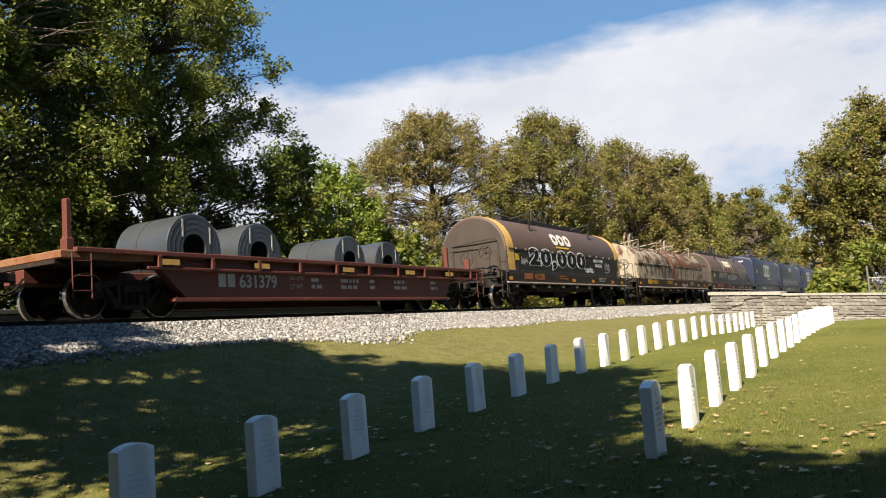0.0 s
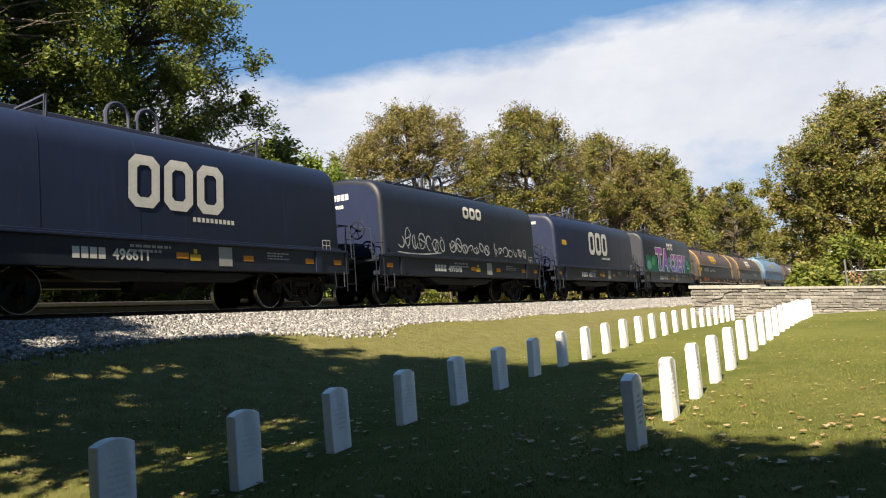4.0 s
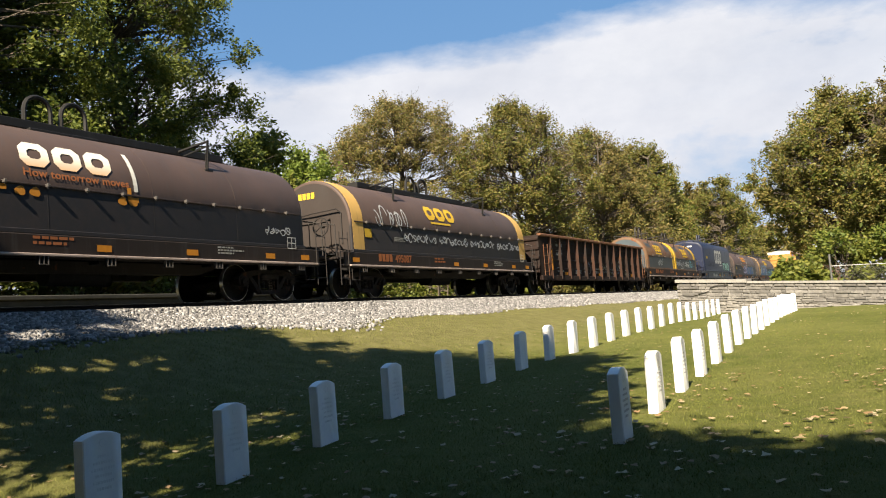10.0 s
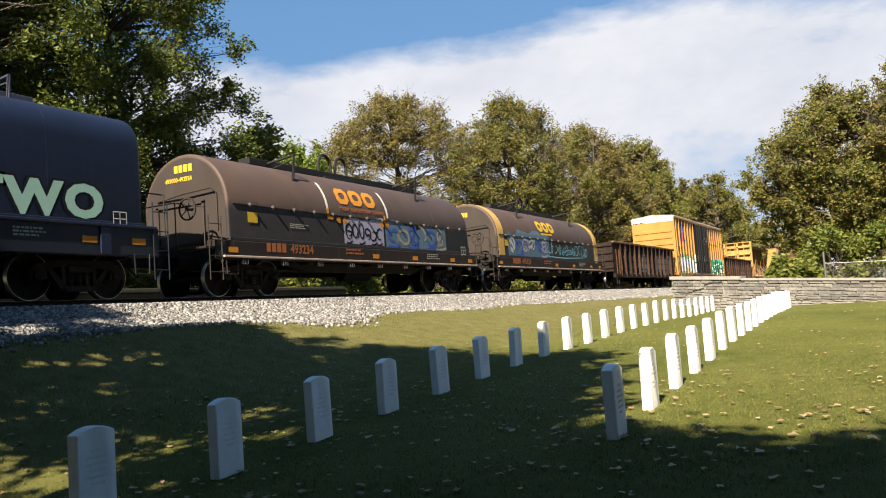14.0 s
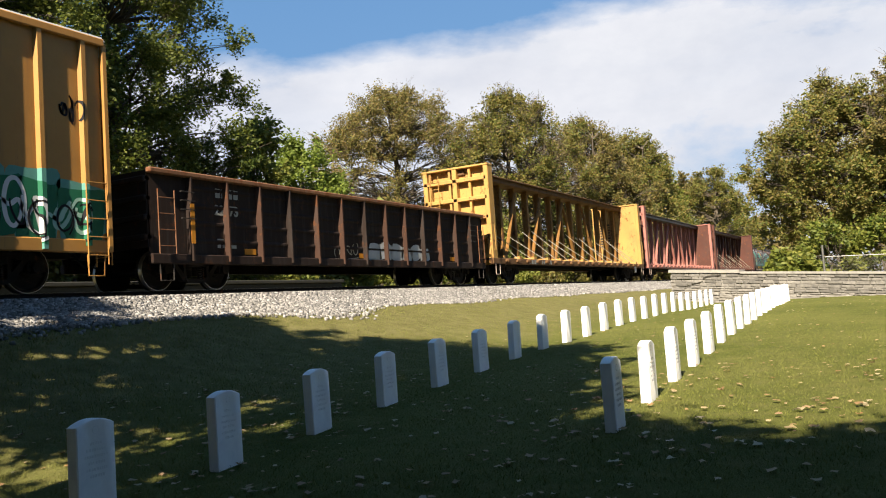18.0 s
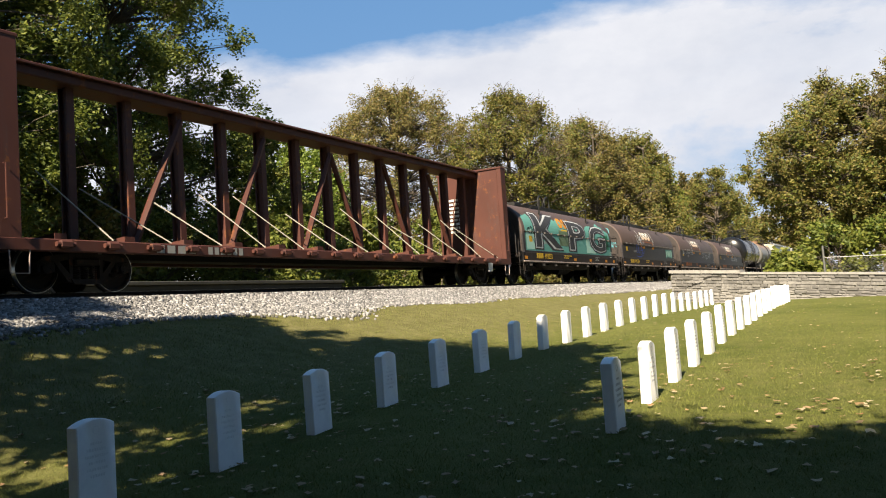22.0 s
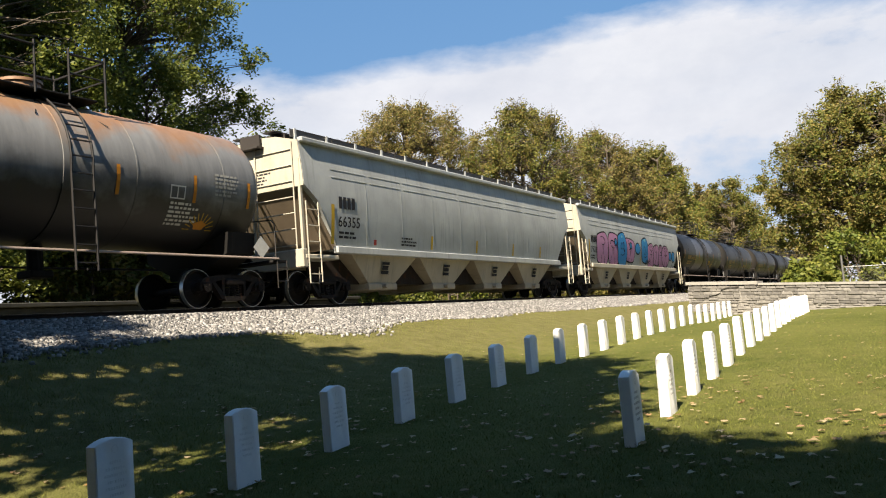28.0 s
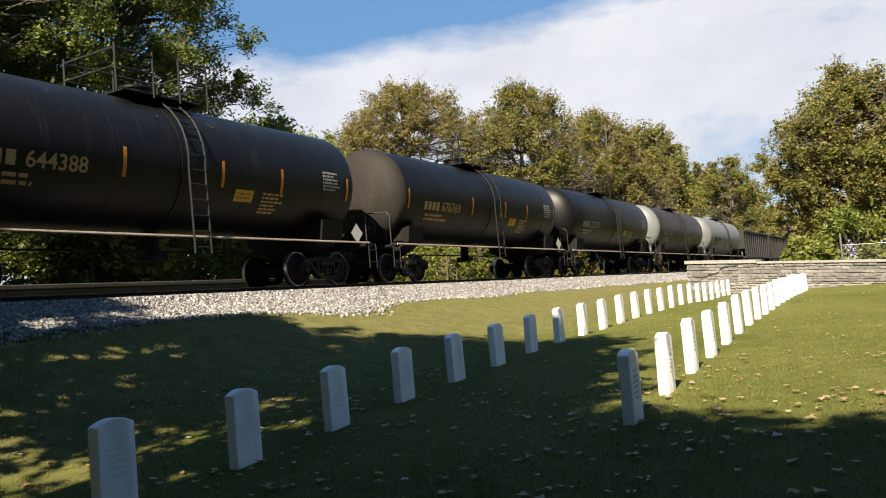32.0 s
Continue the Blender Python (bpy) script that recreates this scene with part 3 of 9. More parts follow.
def limb(mb, a, b, r0, r1, rng, n=7, seg=4, wob=0.08):
    a, b = Vector(a), Vector(b)
    d = b - a
    L = d.length
    pts = []
    for k in range(seg + 1):
        t = k / seg
        w = wob * L * math.sin(math.pi * t)
        pts.append(a + d * t + Vector((rng.uniform(-w, w), rng.uniform(-w, w), w * 0.5 + rng.uniform(-w, w) * 0.4)))
    rings = []
    for k, p in enumerate(pts):
        q = (pts[min(k + 1, seg)] - pts[max(k - 1, 0)]).normalized()
        u = q.orthogonal().normalized()
        w = q.cross(u)
        r = r0 + (r1 - r0) * k / seg
        rings.append([p + u * (r * math.cos(2 * math.pi * i / n)) + w * (r * math.sin(2 * math.pi * i / n)) for i in range(n)])
    mb.loft(rings)
    return pts


def leaf_cloud(centres, radii, per, size, seed, flat_z=0.8, sprays=8, up=0.35):
    """Corners of small four-cornered leaves set along short twigs that fan out of each clump's centre."""
    rng = np.random.default_rng(seed)
    K = np.asarray(centres, np.float64)
    nc = len(K)
    out = K - K.mean(0)
    out /= np.linalg.norm(out, axis=1)[:, None] + 1e-6
    D = rng.normal(size=(nc, sprays, 3)) + 0.55 * out[:, None]
    D[..., 2] = D[..., 2] * flat_z + up
    D /= np.linalg.norm(D, axis=2)[..., None]
    D *= rng.uniform(0.55, 1.3, (nc, sprays))[..., None]
    n = nc * per
    ci = np.repeat(np.arange(nc), per)
    tw = rng.integers(0, sprays, n)
    Rr = np.asarray(radii, np.float64)[ci]
    t = rng.uniform(0.0, 1.0, n) ** 0.7
    P = K[ci] + D[ci, tw] * (Rr * t)[:, None] + rng.normal(size=(n, 3)) * (Rr * (0.22 - 0.10 * t))[:, None]
    u = rng.normal(size=(n, 3))
    u[:, 2] *= 0.6
    u /= np.linalg.norm(u, axis=1)[:, None]
    w = np.cross(u, rng.normal(size=(n, 3)))
    w /= np.linalg.norm(w, axis=1)[:, None]
    s = (size * rng.uniform(0.55, 1.35, n))[:, None]
    q = np.stack([P - u * s, P + w * s * 0.5 + u * s * 0.1, P + u * s, P - w * s * 0.5 + u * s * 0.1], 1)
    return q


def tree(name, x, y, height, spread, cols_name, cols, seed, label, clumps=70, per=260, leaf=0.16, base=0.25, trunk=0.3, clump_r=1.3, trunks=1, lean=(0, 0), bare=0.0, stretch=(1.0, 1.0), wisps=0, dome=False):
    rng = random.Random(seed)
    z0 = ground_z(x, y) - 0.1
    ob = new(name)
    ob.location = (x, y, z0)
    tagged(ob, label, "tree" if "shrub" not in name and "bush" not in name else "shrub")
    wood = MB()
    tips = []
    for tk in range(trunks):
        bx, by = (rng.uniform(-0.6, 0.6), rng.uniform(-0.6, 0.6)) if trunks > 1 else (0, 0)
        top = (lean[0] + rng.uniform(-0.25, 0.25) * spread * (trunks > 1), lean[1] + rng.uniform(-0.25, 0.25) * spread * (trunks > 1), height * 0.86)
        tips.append(limb(wood, (bx, by, 0), top, trunk, trunk * 0.18, rng, 9, 8, 0.03))
    centres, radii, ends = [], [], []
    for k in range(clumps):
        # an uneven crown: widest low down, domed on top, its outline broken by leaders and hollows
        h = base + (1 - base) * rng.uniform(0, 1) ** 0.9
        prof = math.sin(math.pi * min(1, 0.18 + 0.8 * (h - base) / (1 - base))) ** 0.6
        if dome:
            prof = math.sqrt(max(0.0, 1 - ((h - base) / (1 - base)) ** 3)) * (0.72 + 0.28 * min(1.0, (h - base) / (1 - base) * 2.2))
        a = rng.uniform(0, 2 * math.pi)
        lobe = 0.82 + 0.55 * noise.noise(Vector((math.cos(a) * 1.6, math.sin(a) * 1.6, h * 4 + seed)))
        r = spread * prof * rng.uniform(0.35, 1.0) ** 0.6 * lobe
        c = Vector((lean[0] * h + r * math.cos(a) * stretch[0], lean[1] * h + r * math.sin(a) * stretch[1], h * height * (0.90 + 0.10 * rng.random()) * (0.97 + 0.10 * noise.noise(Vector((math.cos(a) * r * 0.5, math.sin(a) * r * 0.5, seed))))))
        pts = rng.choice(tips)
        near = min(pts, key=lambda p: (p - c).length + 3.0 * max(0, p.z - c.z + 0.5))
        limb(wood, near, c, max(0.02, trunk * 0.22), 0.012, rng, 5, 4, 0.10)
        for _ in range(2):
            limb(wood, near.lerp(c, rng.uniform(0.5, 0.8)), c + Vector((rng.uniform(-1, 1), rng.uniform(-1, 1), rng.uniform(-0.3, 1))) * clump_r * 0.9, 0.018, 0.006, rng, 4, 2, 0.1)
        ends.append(c)
        if rng.random() >= bare:
            centres.append(tuple(c))
            radii.append(clump_r * rng.uniform(0.55, 1.25))
    # bare twigs that stand out of the crown
    ends.sort(key=lambda c: c.z + 0.5 * math.hypot(c.x, c.y))
    for k in range(wisps):
        c = ends[-1 - rng.randrange(max(1, len(ends) // 2))]
        d = Vector((c.x * 0.10 + rng.uniform(-0.5, 0.5), c.y * 0.10 + rng.uniform(-0.5, 0.5), rng.uniform(0.6, 1.2))).normalized()
        L = rng.uniform(0.7, 1.5)
        pts = limb(wood, c, c + d * L, 0.018, 0.007, rng, 4, 4, 0.10)
        for j in range(7):
            p = pts[rng.randrange(1, 4)]
            limb(wood, p, p + (d + Vector((rng.uniform(-0.9, 0.9), rng.uniform(-0.9, 0.9), rng.uniform(-0.2, 0.5)))) * L * rng.uniform(0.25, 0.6), 0.010, 0.006, rng, 3, 2, 0.10)
    part("trunk", wood, BARK, ob, smooth=60)
    q = leaf_cloud(centres, radii, per, leaf, seed)
    part("crown", quads_mesh("crown", q, 4, leaf_mat(cols_name, cols, 0.22 if "deep" in cols_name else 0.4)), None, ob)
    return ob


def build_trees():
    dense = "tall dense dark-green broadleaf tree beyond the track"
    tree("broadleaf_tree", -28.0, 13.5, 22, 7.2, "dark_leaves", GREEN_DARK, 11, dense, 430, 500, 0.085, 0.08, 0.45, 1.25)
    tree("broadleaf_tree", -29.0, 24.0, 19.5, 6.4, "dark_leaves", GREEN_DARK, 12, dense, 380, 500, 0.085, 0.06, 0.42, 1.2)
    tree("broadleaf_tree", -37, 18, 23, 7.0, "dark_leaves", GREEN_DARK, 14, dense, 90, 240, 0.2, 0.12, 0.40, 1.7)
    tree("broadleaf_tree", -26.8, 30.5, 9.5, 2.6, "green_leaves", GREEN_MID, 16, "young light-green tree at the wood's edge", 60, 240, 0.13, 0.05, 0.2, 0.9)
    tree("broadleaf_tree", -37, 47, 12.4, 4.2, "lime_leaves", LIME, 15, "mid-green tree with yellowing tips behind the train", 100, 260, 0.15, 0.05, 0.3, 1.3)
    thin = "thinning autumn tree with bronze and olive leaves"
    tree("autumn_tree", -39.6, 64, 20.3, 11.6, "bronze_leaves", AUTUMN, 21, thin, 560, 250, 0.105, 0.06, 0.30, 1.2, trunks=3, bare=0.08, wisps=150, dome=True)
    tree("autumn_tree", -28.6, 66, 18.6, 8.4, "olive_leaves", AUTUMN_GREEN, 22, thin, 420, 240, 0.105, 0.05, 0.28, 1.15, trunks=3, bare=0.14, wisps=190, dome=True)
    tree("autumn_tree", -25.4, 76, 16.8, 7.8, "bronze_leaves", AUTUMN, 23, thin, 360, 240, 0.11, 0.05, 0.3, 1.2, trunks=3, bare=0.10, wisps=70, dome=True)
    tree("autumn_tree", -22.9, 85, 16.6, 6.6, "olive_leaves", AUTUMN_GREEN, 24, thin, 330, 260, 0.115, 0.04, 0.3, 1.2, trunks=2, bare=0.03, wisps=30, dome=True)
    tree("autumn_tree", -36.5, 80, 19.5, 9.5, "olive_leaves", AUTUMN_GREEN, 36, thin, 150, 220, 0.13, 0.05, 0.3, 1.5, trunks=2)
    tree("autumn_tree", -26.5, 93, 16.0, 6.0, "olive_leaves", AUTUMN_GREEN, 25, "olive and gold tree behind the train", 170, 250, 0.14, 0.05, 0.3, 1.4, trunks=2)
    tree("autumn_tree", -20.9, 115, 15.6, 6.4, "olive_leaves", AUTUMN_GREEN, 37, "green and gold tree behind the train", 170, 250, 0.13, 0.05, 0.3, 1.2, trunks=2, dome=True)
    tree("autumn_tree", -27, 107, 16.5, 6.0, "green_leaves", GREEN_MID, 35, "leafy tree behind the train", 90, 220, 0.2, 0.05, 0.3, 1.5)
    tree("autumn_tree", -25.5, 122, 16.0, 6.6, "bronze_leaves", AUTUMN, 26, thin, 110, 220, 0.2, 0.05, 0.3, 1.6)
    tree("autumn_tree", -25.5, 150, 16.5, 7.0, "olive_leaves", AUTUMN_GREEN, 27, thin, 100, 200, 0.25, 0.05, 0.3, 1.8)
    tree("autumn_tree", -25, 190, 14, 7.5, "bronze_leaves", AUTUMN, 28, thin, 90, 190, 0.32, 0.05, 0.3, 2.0)
    tree("autumn_tree", -25, 250, 13, 9, "olive_leaves", AUTUMN_GREEN, 29, thin, 90, 190, 0.45, 0.02, 0.3, 2.4)
    side = "broad autumn tree with olive, gold and rust leaves behind the wall"
    tree("autumn_tree", -2.4, 61, 13.6, 7.4, "olive_leaves", AUTUMN_GREEN, 31, side, 420, 270, 0.105, 0.32, 0.32, 1.1, trunks=3, wisps=110, dome=True)
    tree("autumn_tree", 3.6, 60, 17.5, 6.6, "bronze_leaves", AUTUMN, 32, side, 300, 290, 0.105, 0.03, 0.28, 1.15, trunks=3, wisps=140)
    tree("autumn_tree", 10.5, 60, 16, 5, "bronze_leaves", AUTUMN, 33, side, 120, 200, 0.16, 0.04, 0.28, 1.4)
    # low growth behind the track
    rng = random.Random(44)
    for k in range(26):
        y = 6 + k * 5.0 + rng.uniform(-1.5, 1.5)
        tree("shrub", -25.5 - rng.uniform(0, 5), y, rng.uniform(3.0, 6.5), rng.uniform(2.4, 3.6), "green_leaves" if k % 3 else "olive_leaves", GREEN_MID if k % 3 else AUTUMN_GREEN, 60 + k, "leafy green undergrowth beyond the track", 40, 230, 0.12, 0.02, 0.06, 0.95, trunks=3)
    for k in range(14):
        y = 4 + k * 9.0
        tree("shrub", -34 - rng.uniform(0, 4), y, rng.uniform(5, 8), 5.0, "green_leaves", GREEN_MID, 400 + k, "thick green undergrowth behind the trees", 50, 120, 0.26, 0.0, 0.08, 1.5, trunks=3)
    for x, y, h in ((-5.1, 47, 2.4), (-4.0, 46, 1.9), (-4.9, 50, 2.3)):
        tree("shrub", x, y, h, 1.0, "green_leaves", GREEN_MID, int(300 + y), "bright green sumac shrub behind the wall", 26, 120, 0.16, 0.25, 0.05, 0.55, trunks=3)
    for k in range(7):
        tree("shrub", -3.0 + 2.6 * k, 51 + rng.uniform(-1, 1), rng.uniform(3.6, 4.6), 2.2, "green_leaves", GREEN_MID, 500 + k, "dark green undergrowth behind the fence", 34, 200, 0.13, 0.0, 0.06, 0.9, trunks=3)
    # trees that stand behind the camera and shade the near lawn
    shade = "tall unseen tree that keeps light off the cemetery lawn"
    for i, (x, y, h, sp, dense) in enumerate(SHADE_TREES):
        tree("shade_tree", x, y, h, sp, "deep_low_bounce_leaves", GREEN_LOW_BOUNCE, 80 + i, shade, dense, 200, 0.16, 0.57, 0.32, 1.0)
    # unseen trees added east and south of the camera to cut skylight
    for i, (x, y, h, sp) in enumerate(SKY_BLOCK_TREES):
        tree("shade_tree", x, y, h, sp, "deep_low_bounce_leaves", GREEN_LOW_BOUNCE, 95 + i, shade, 90, 120, 0.32, 0.12, 0.34, 1.9)


SKY_BLOCK_TREES = ((11.5, 3.0, 15, 6.0), (13.0, 14.0, 16, 6.2), (13.5, 25.0, 16, 6.4), (17.0, 37.0, 16, 6.6), (-11.0, -14.5, 16, 5.5), (-1.0, -16.0, 13, 5.4), (7.0, -14.0, 17, 6.0), (13.0, -8.0, 16, 6.0))
SHADE_TREES = ((-5.9, 1.7, 11.5, 3.1, 70), (-8.7, 0.4, 11.2, 2.9, 56), (-3.3, -4.4, 11.3, 2.6, 29), (-0.95, -3.65, 9.75, 0.95, 75), (-3.6, -0.8, 11.2, 1.6, 46), (-3.7, 1.6, 11.0, 1.0, 44), (-1.7, -5.4, 11.0, 1.6, 50), (0.5, -5.9, 11.2, 2.6, 130), (4.7, -3.3, 11.6, 4.9, 190), (10.6, -4.6, 12.0, 5.2, 150), (-7.6, -8.5, 11.8, 3.2, 45), (1.7, -10.0, 12.0, 4.4, 180), (-12.0, -6.5, 11.5, 3.8, 80), (-11.7, -2.6, 11.4, 2.5, 42))
build_trees()


# ---------------- low parapet beyond the track ----------------
def build_parapet():
    # concrete darkened well below its own tone, for the trees' shade on it
    conc = stone_mat("stained_shade_dark_concrete", (0.012, 0.0125, 0.010), (0.034, 0.033, 0.028), 4, 0.9, 0.4, 0.02)
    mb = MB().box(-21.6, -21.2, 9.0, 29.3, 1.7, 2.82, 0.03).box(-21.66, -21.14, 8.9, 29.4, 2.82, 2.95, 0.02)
    tagged(part("parapet", mb, conc), "low stained concrete parapet beyond the track, tree shade in its colour", "parapet", kind="structure")


build_parapet()


# ---------------- grass blades, fallen leaves ----------------
def build_litter():
    rng = np.random.default_rng(17)
    n = 210000
    y = 0.3 + 28.7 * rng.uniform(0, 1, n) ** 1.8
    x = -11.5 + rng.uniform(0, 1, n) * (12.5 + 0.25 * y)
    keep = (x > -1.25 * y - 3.0) & (x < 0.05 * y + 1.0)
    x, y = x[keep], y[keep]
    n = len(x)
    tuft = np.array([noise.noise(Vector((a * 0.7, b * 0.7, 3.0))) + 0.6 * noise.noise(Vector((a * 3, b * 3, 9.0))) for a, b in zip(x, y)])
    z = np.array([ground_z(a, b) for a, b in zip(x, y)])
    h = (0.016 + 0.015 * rng.uniform(0, 1, n)) * (1 + 0.5 * np.clip(tuft, -0.6, 1.2)) * (1 + 0.7 * (x < -6.8)) * (1 - 0.65 * np.clip((y - 8) / 16, 0, 1)) * (1.3 - 0.3 * np.clip((y - 5) / 6, 0, 1))
    a = rng.uniform(0, 2 * math.pi, n)
    w = 0.0026 + 0.0012 * y / 6
    lean = rng.normal(0, 0.5, (n, 2)) * h[:, None]
    P = np.stack([x, y, z - 0.004], -1)
    d = np.stack([np.cos(a) * w, np.sin(a) * w, np.zeros(n)], -1)
    tip = P + np.stack([lean[:, 0], lean[:, 1], h], -1)
    tri = np.stack([P - d, P + d, tip], 1)
    dry = x + 5.0 * (0.5 - 0.45 * tuft) < -9.6 + rng.normal(0, 0.9, n)
    straw = new("dry_grass", quads_mesh("dry_grass", tri[dry], 3, leaf_mat("dry_blades", [(0.066, 0.070, 0.020), (0.114, 0.104, 0.036), (0.18, 0.158, 0.068), (0.25, 0.21, 0.10)], 0.2, 0.05)))
    tagged(straw, "rough straw-coloured grass on the railway bank", "dry grass", kind="stuff")
    tri = tri[~dry]
    ob = new("grass_blades", quads_mesh("grass_blades", tri, 3, leaf_mat("blades", [(0.058, 0.074, 0.014), (0.088, 0.106, 0.021), (0.125, 0.137, 0.034), (0.170, 0.167, 0.055)], 0.2, 0.05)))
    tagged(ob, "short mown blades of grass with straw-coloured tips", "grass", kind="stuff")
    # dropped leaves, most of them near the stones
    m = 1400
    y = np.r_[rng.uniform(3.2, 11, m * 2 // 3), rng.uniform(9, 31, m - m * 2 // 3)]
    x = -8.5 + rng.uniform(0, 1, m) * (9.0 + 0.05 * y)
    quads = []
    for a, b in zip(x, y):
        s = rng.uniform(0.016, 0.040) if b > 8.5 else rng.uniform(0.022, 0.052)
        zz = ground_z(a, b) + 0.018
        t = rng.uniform(0, 6.28)
        pts = []
        for i in range(8):
            ang = t + i * math.pi / 4
            r = s * (1.0 if i % 2 == 0 else 0.62) * rng.uniform(0.8, 1.15)
            pts.append((a + r * math.cos(ang), b + r * math.sin(ang), zz + rng.uniform(0, 0.5) * s))
        quads.append(pts)
    ob = new("fallen_leaves", quads_mesh("fallen_leaves", np.array(quads), 8, leaf_mat("dry_leaves", [(0.14, 0.085, 0.04), (0.26, 0.17, 0.075), (0.36, 0.28, 0.15), (0.44, 0.38, 0.25), (0.24, 0.12, 0.05)], 0.2)))
    tagged(ob, "curled dry brown and tan leaves scattered on the lawn", "fallen leaves", kind="stuff")


build_litter()


# ---------------- train: paints ----------------
RUSTY = paint("rusty_underframe", (0.024, 0.016, 0.013), 0.40, 0.4, 0.8, rustcol=(0.07, 0.028, 0.013), spec=0.2)
BLACK_FRAME = paint("sooty_underframe", (0.010, 0.0095, 0.0095), 0.2, 0.3, 0.8, rustcol=(0.04, 0.018, 0.010), spec=0.15)
TRUCK_IRON = paint("cast_iron_truck", (0.018, 0.0145, 0.013), 0.35, 0.4, 0.85, rustcol=(0.075, 0.03, 0.014), spec=0.18)
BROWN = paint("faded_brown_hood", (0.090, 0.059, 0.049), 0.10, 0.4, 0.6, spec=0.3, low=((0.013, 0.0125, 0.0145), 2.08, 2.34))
BROWN_SILL = paint("rust_brown_sill", (0.019, 0.013, 0.011), 0.22, 0.4, 0.75, spec=0.25)
NAVY = paint("navy_hood", (0.0095, 0.0165, 0.046), 0.03, 0.2, 0.5, spec=0.3)
DARK_NAVY = paint("blue_black_hood", (0.010, 0.0145, 0.027), 0.03, 0.2, 0.5, spec=0.3)
NAVY_END = paint("bright_navy_end", (0.010, 0.018, 0.056), 0.03, 0.2, 0.5)
SKY_BLUE = paint("weathered_light_blue", (0.112, 0.190, 0.280), 0.08, 0.3, 0.5, low=((0.034, 0.074, 0.150), 2.05, 2.30))
CREAM_RUST = paint("flaking_cream", (0.29, 0.262, 0.21), 0.60, 0.65, 0.7, rustcol=(0.085, 0.032, 0.016), rscale=1.5)
RUST_HOOD = paint("rusted_hood", (0.15, 0.09, 0.06), 0.75, 0.5, 0.8, rustcol=(0.085, 0.030, 0.017), rscale=1.5)
RUST_STAIN = paint("deep_rust_stain", (0.075, 0.028, 0.016), 0.5, 0.4, 0.85, rustcol=(0.12, 0.042, 0.018), rscale=2.4)
MOSS_HOOD = paint("rusted_brown_hood", (0.15, 0.085, 0.045), 0.5, 0.45, 0.65)
YELLOW_BAND = paint("ochre_band", (0.60, 0.37, 0.11), 0.15, 0.4, 0.6)
GREY_END = paint("grey_brown_end", (0.048, 0.037, 0.033), 0.15, 0.4, 0.6)
RED_CAR = paint("oxide_red_frame", (0.115, 0.030, 0.022), 0.35, 0.4, 0.65)
COIL_STEEL = paint("blued_sheet_steel", (0.11, 0.125, 0.145), 0.03, 0.4, 0.33, metal=0.6)
GON_BROWN = paint("dark_brown_gondola", (0.027, 0.0165, 0.0135), 0.40, 0.5, 0.8, rustcol=(0.06, 0.026, 0.014), spec=0.15)
GON_POST = paint("dull_rust_post", (0.060, 0.030, 0.021), 0.45, 0.45, 0.8, rustcol=(0.10, 0.04, 0.018), spec=0.15)
SLATE = paint("slate_overpaint", (0.040, 0.052, 0.058), 0.2, 0.4, 0.6)
SLATE_END = paint("slate_blue_end", (0.075, 0.10, 0.115), 0.12, 0.4, 0.6)
GON_EDGE = paint("rusty_top_chord", (0.22, 0.105, 0.055), 0.6, 0.4, 0.8)
BOX_YELLOW = paint("yellow_boxcar", (0.50, 0.245, 0.062), 0.06, 0.25, 0.5)
BOX_WHITE = paint("white_end_panel", (0.75, 0.74, 0.70), 0.05, 0.2, 0.6)
DOOR_BLACK = paint("black_door", (0.010, 0.010, 0.011), 0.08, 0.2, 0.6, spec=0.12)
BEAM_OCHRE = paint("rust_stained_ochre", (0.27, 0.130, 0.032), 0.45, 0.5, 0.7, rustcol=(0.10, 0.042, 0.018))
BEAM_RUST = paint("rusted_ochre_steel", (0.17, 0.085, 0.034), 0.5, 0.5, 0.75, rustcol=(0.09, 0.038, 0.017))
BEAM_YELLOW = paint("yellow_lumber_car", (0.52, 0.295, 0.090), 0.42, 0.35, 0.6)
BEAM_PINK = paint("faded_red_lumber_car", (0.42, 0.17, 0.14), 0.25, 0.35, 0.65)
BEAM_BROWN = paint("brown_red_lumber_car", (0.090, 0.028, 0.019), 0.4, 0.35, 0.65)
# the low tone darkens the lower shell: shade put into the tank's paint
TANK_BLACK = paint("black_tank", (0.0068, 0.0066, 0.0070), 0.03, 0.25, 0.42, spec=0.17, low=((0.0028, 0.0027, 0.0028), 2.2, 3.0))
TANK_NAVY = paint("fresh_blue_black_coat", (0.0065, 0.0075, 0.0155), 0.0, 0.1, 0.3, spec=0.22, low=((0.0075, 0.0068, 0.0062), 2.5, 2.62))
LADDER_IRON = paint("sooty_ladder_iron", (0.019, 0.018, 0.019), 0.2, 0.3, 0.6, rustcol=(0.06, 0.028, 0.015), spec=0.2)
TANK_GLOSS = paint("glossy_black_tank", (0.012, 0.012, 0.013), 0.02, 0.1, 0.22)
TANK_GREY = paint("grey_tank", (0.17, 0.18, 0.18), 0.12, 0.4, 0.45)
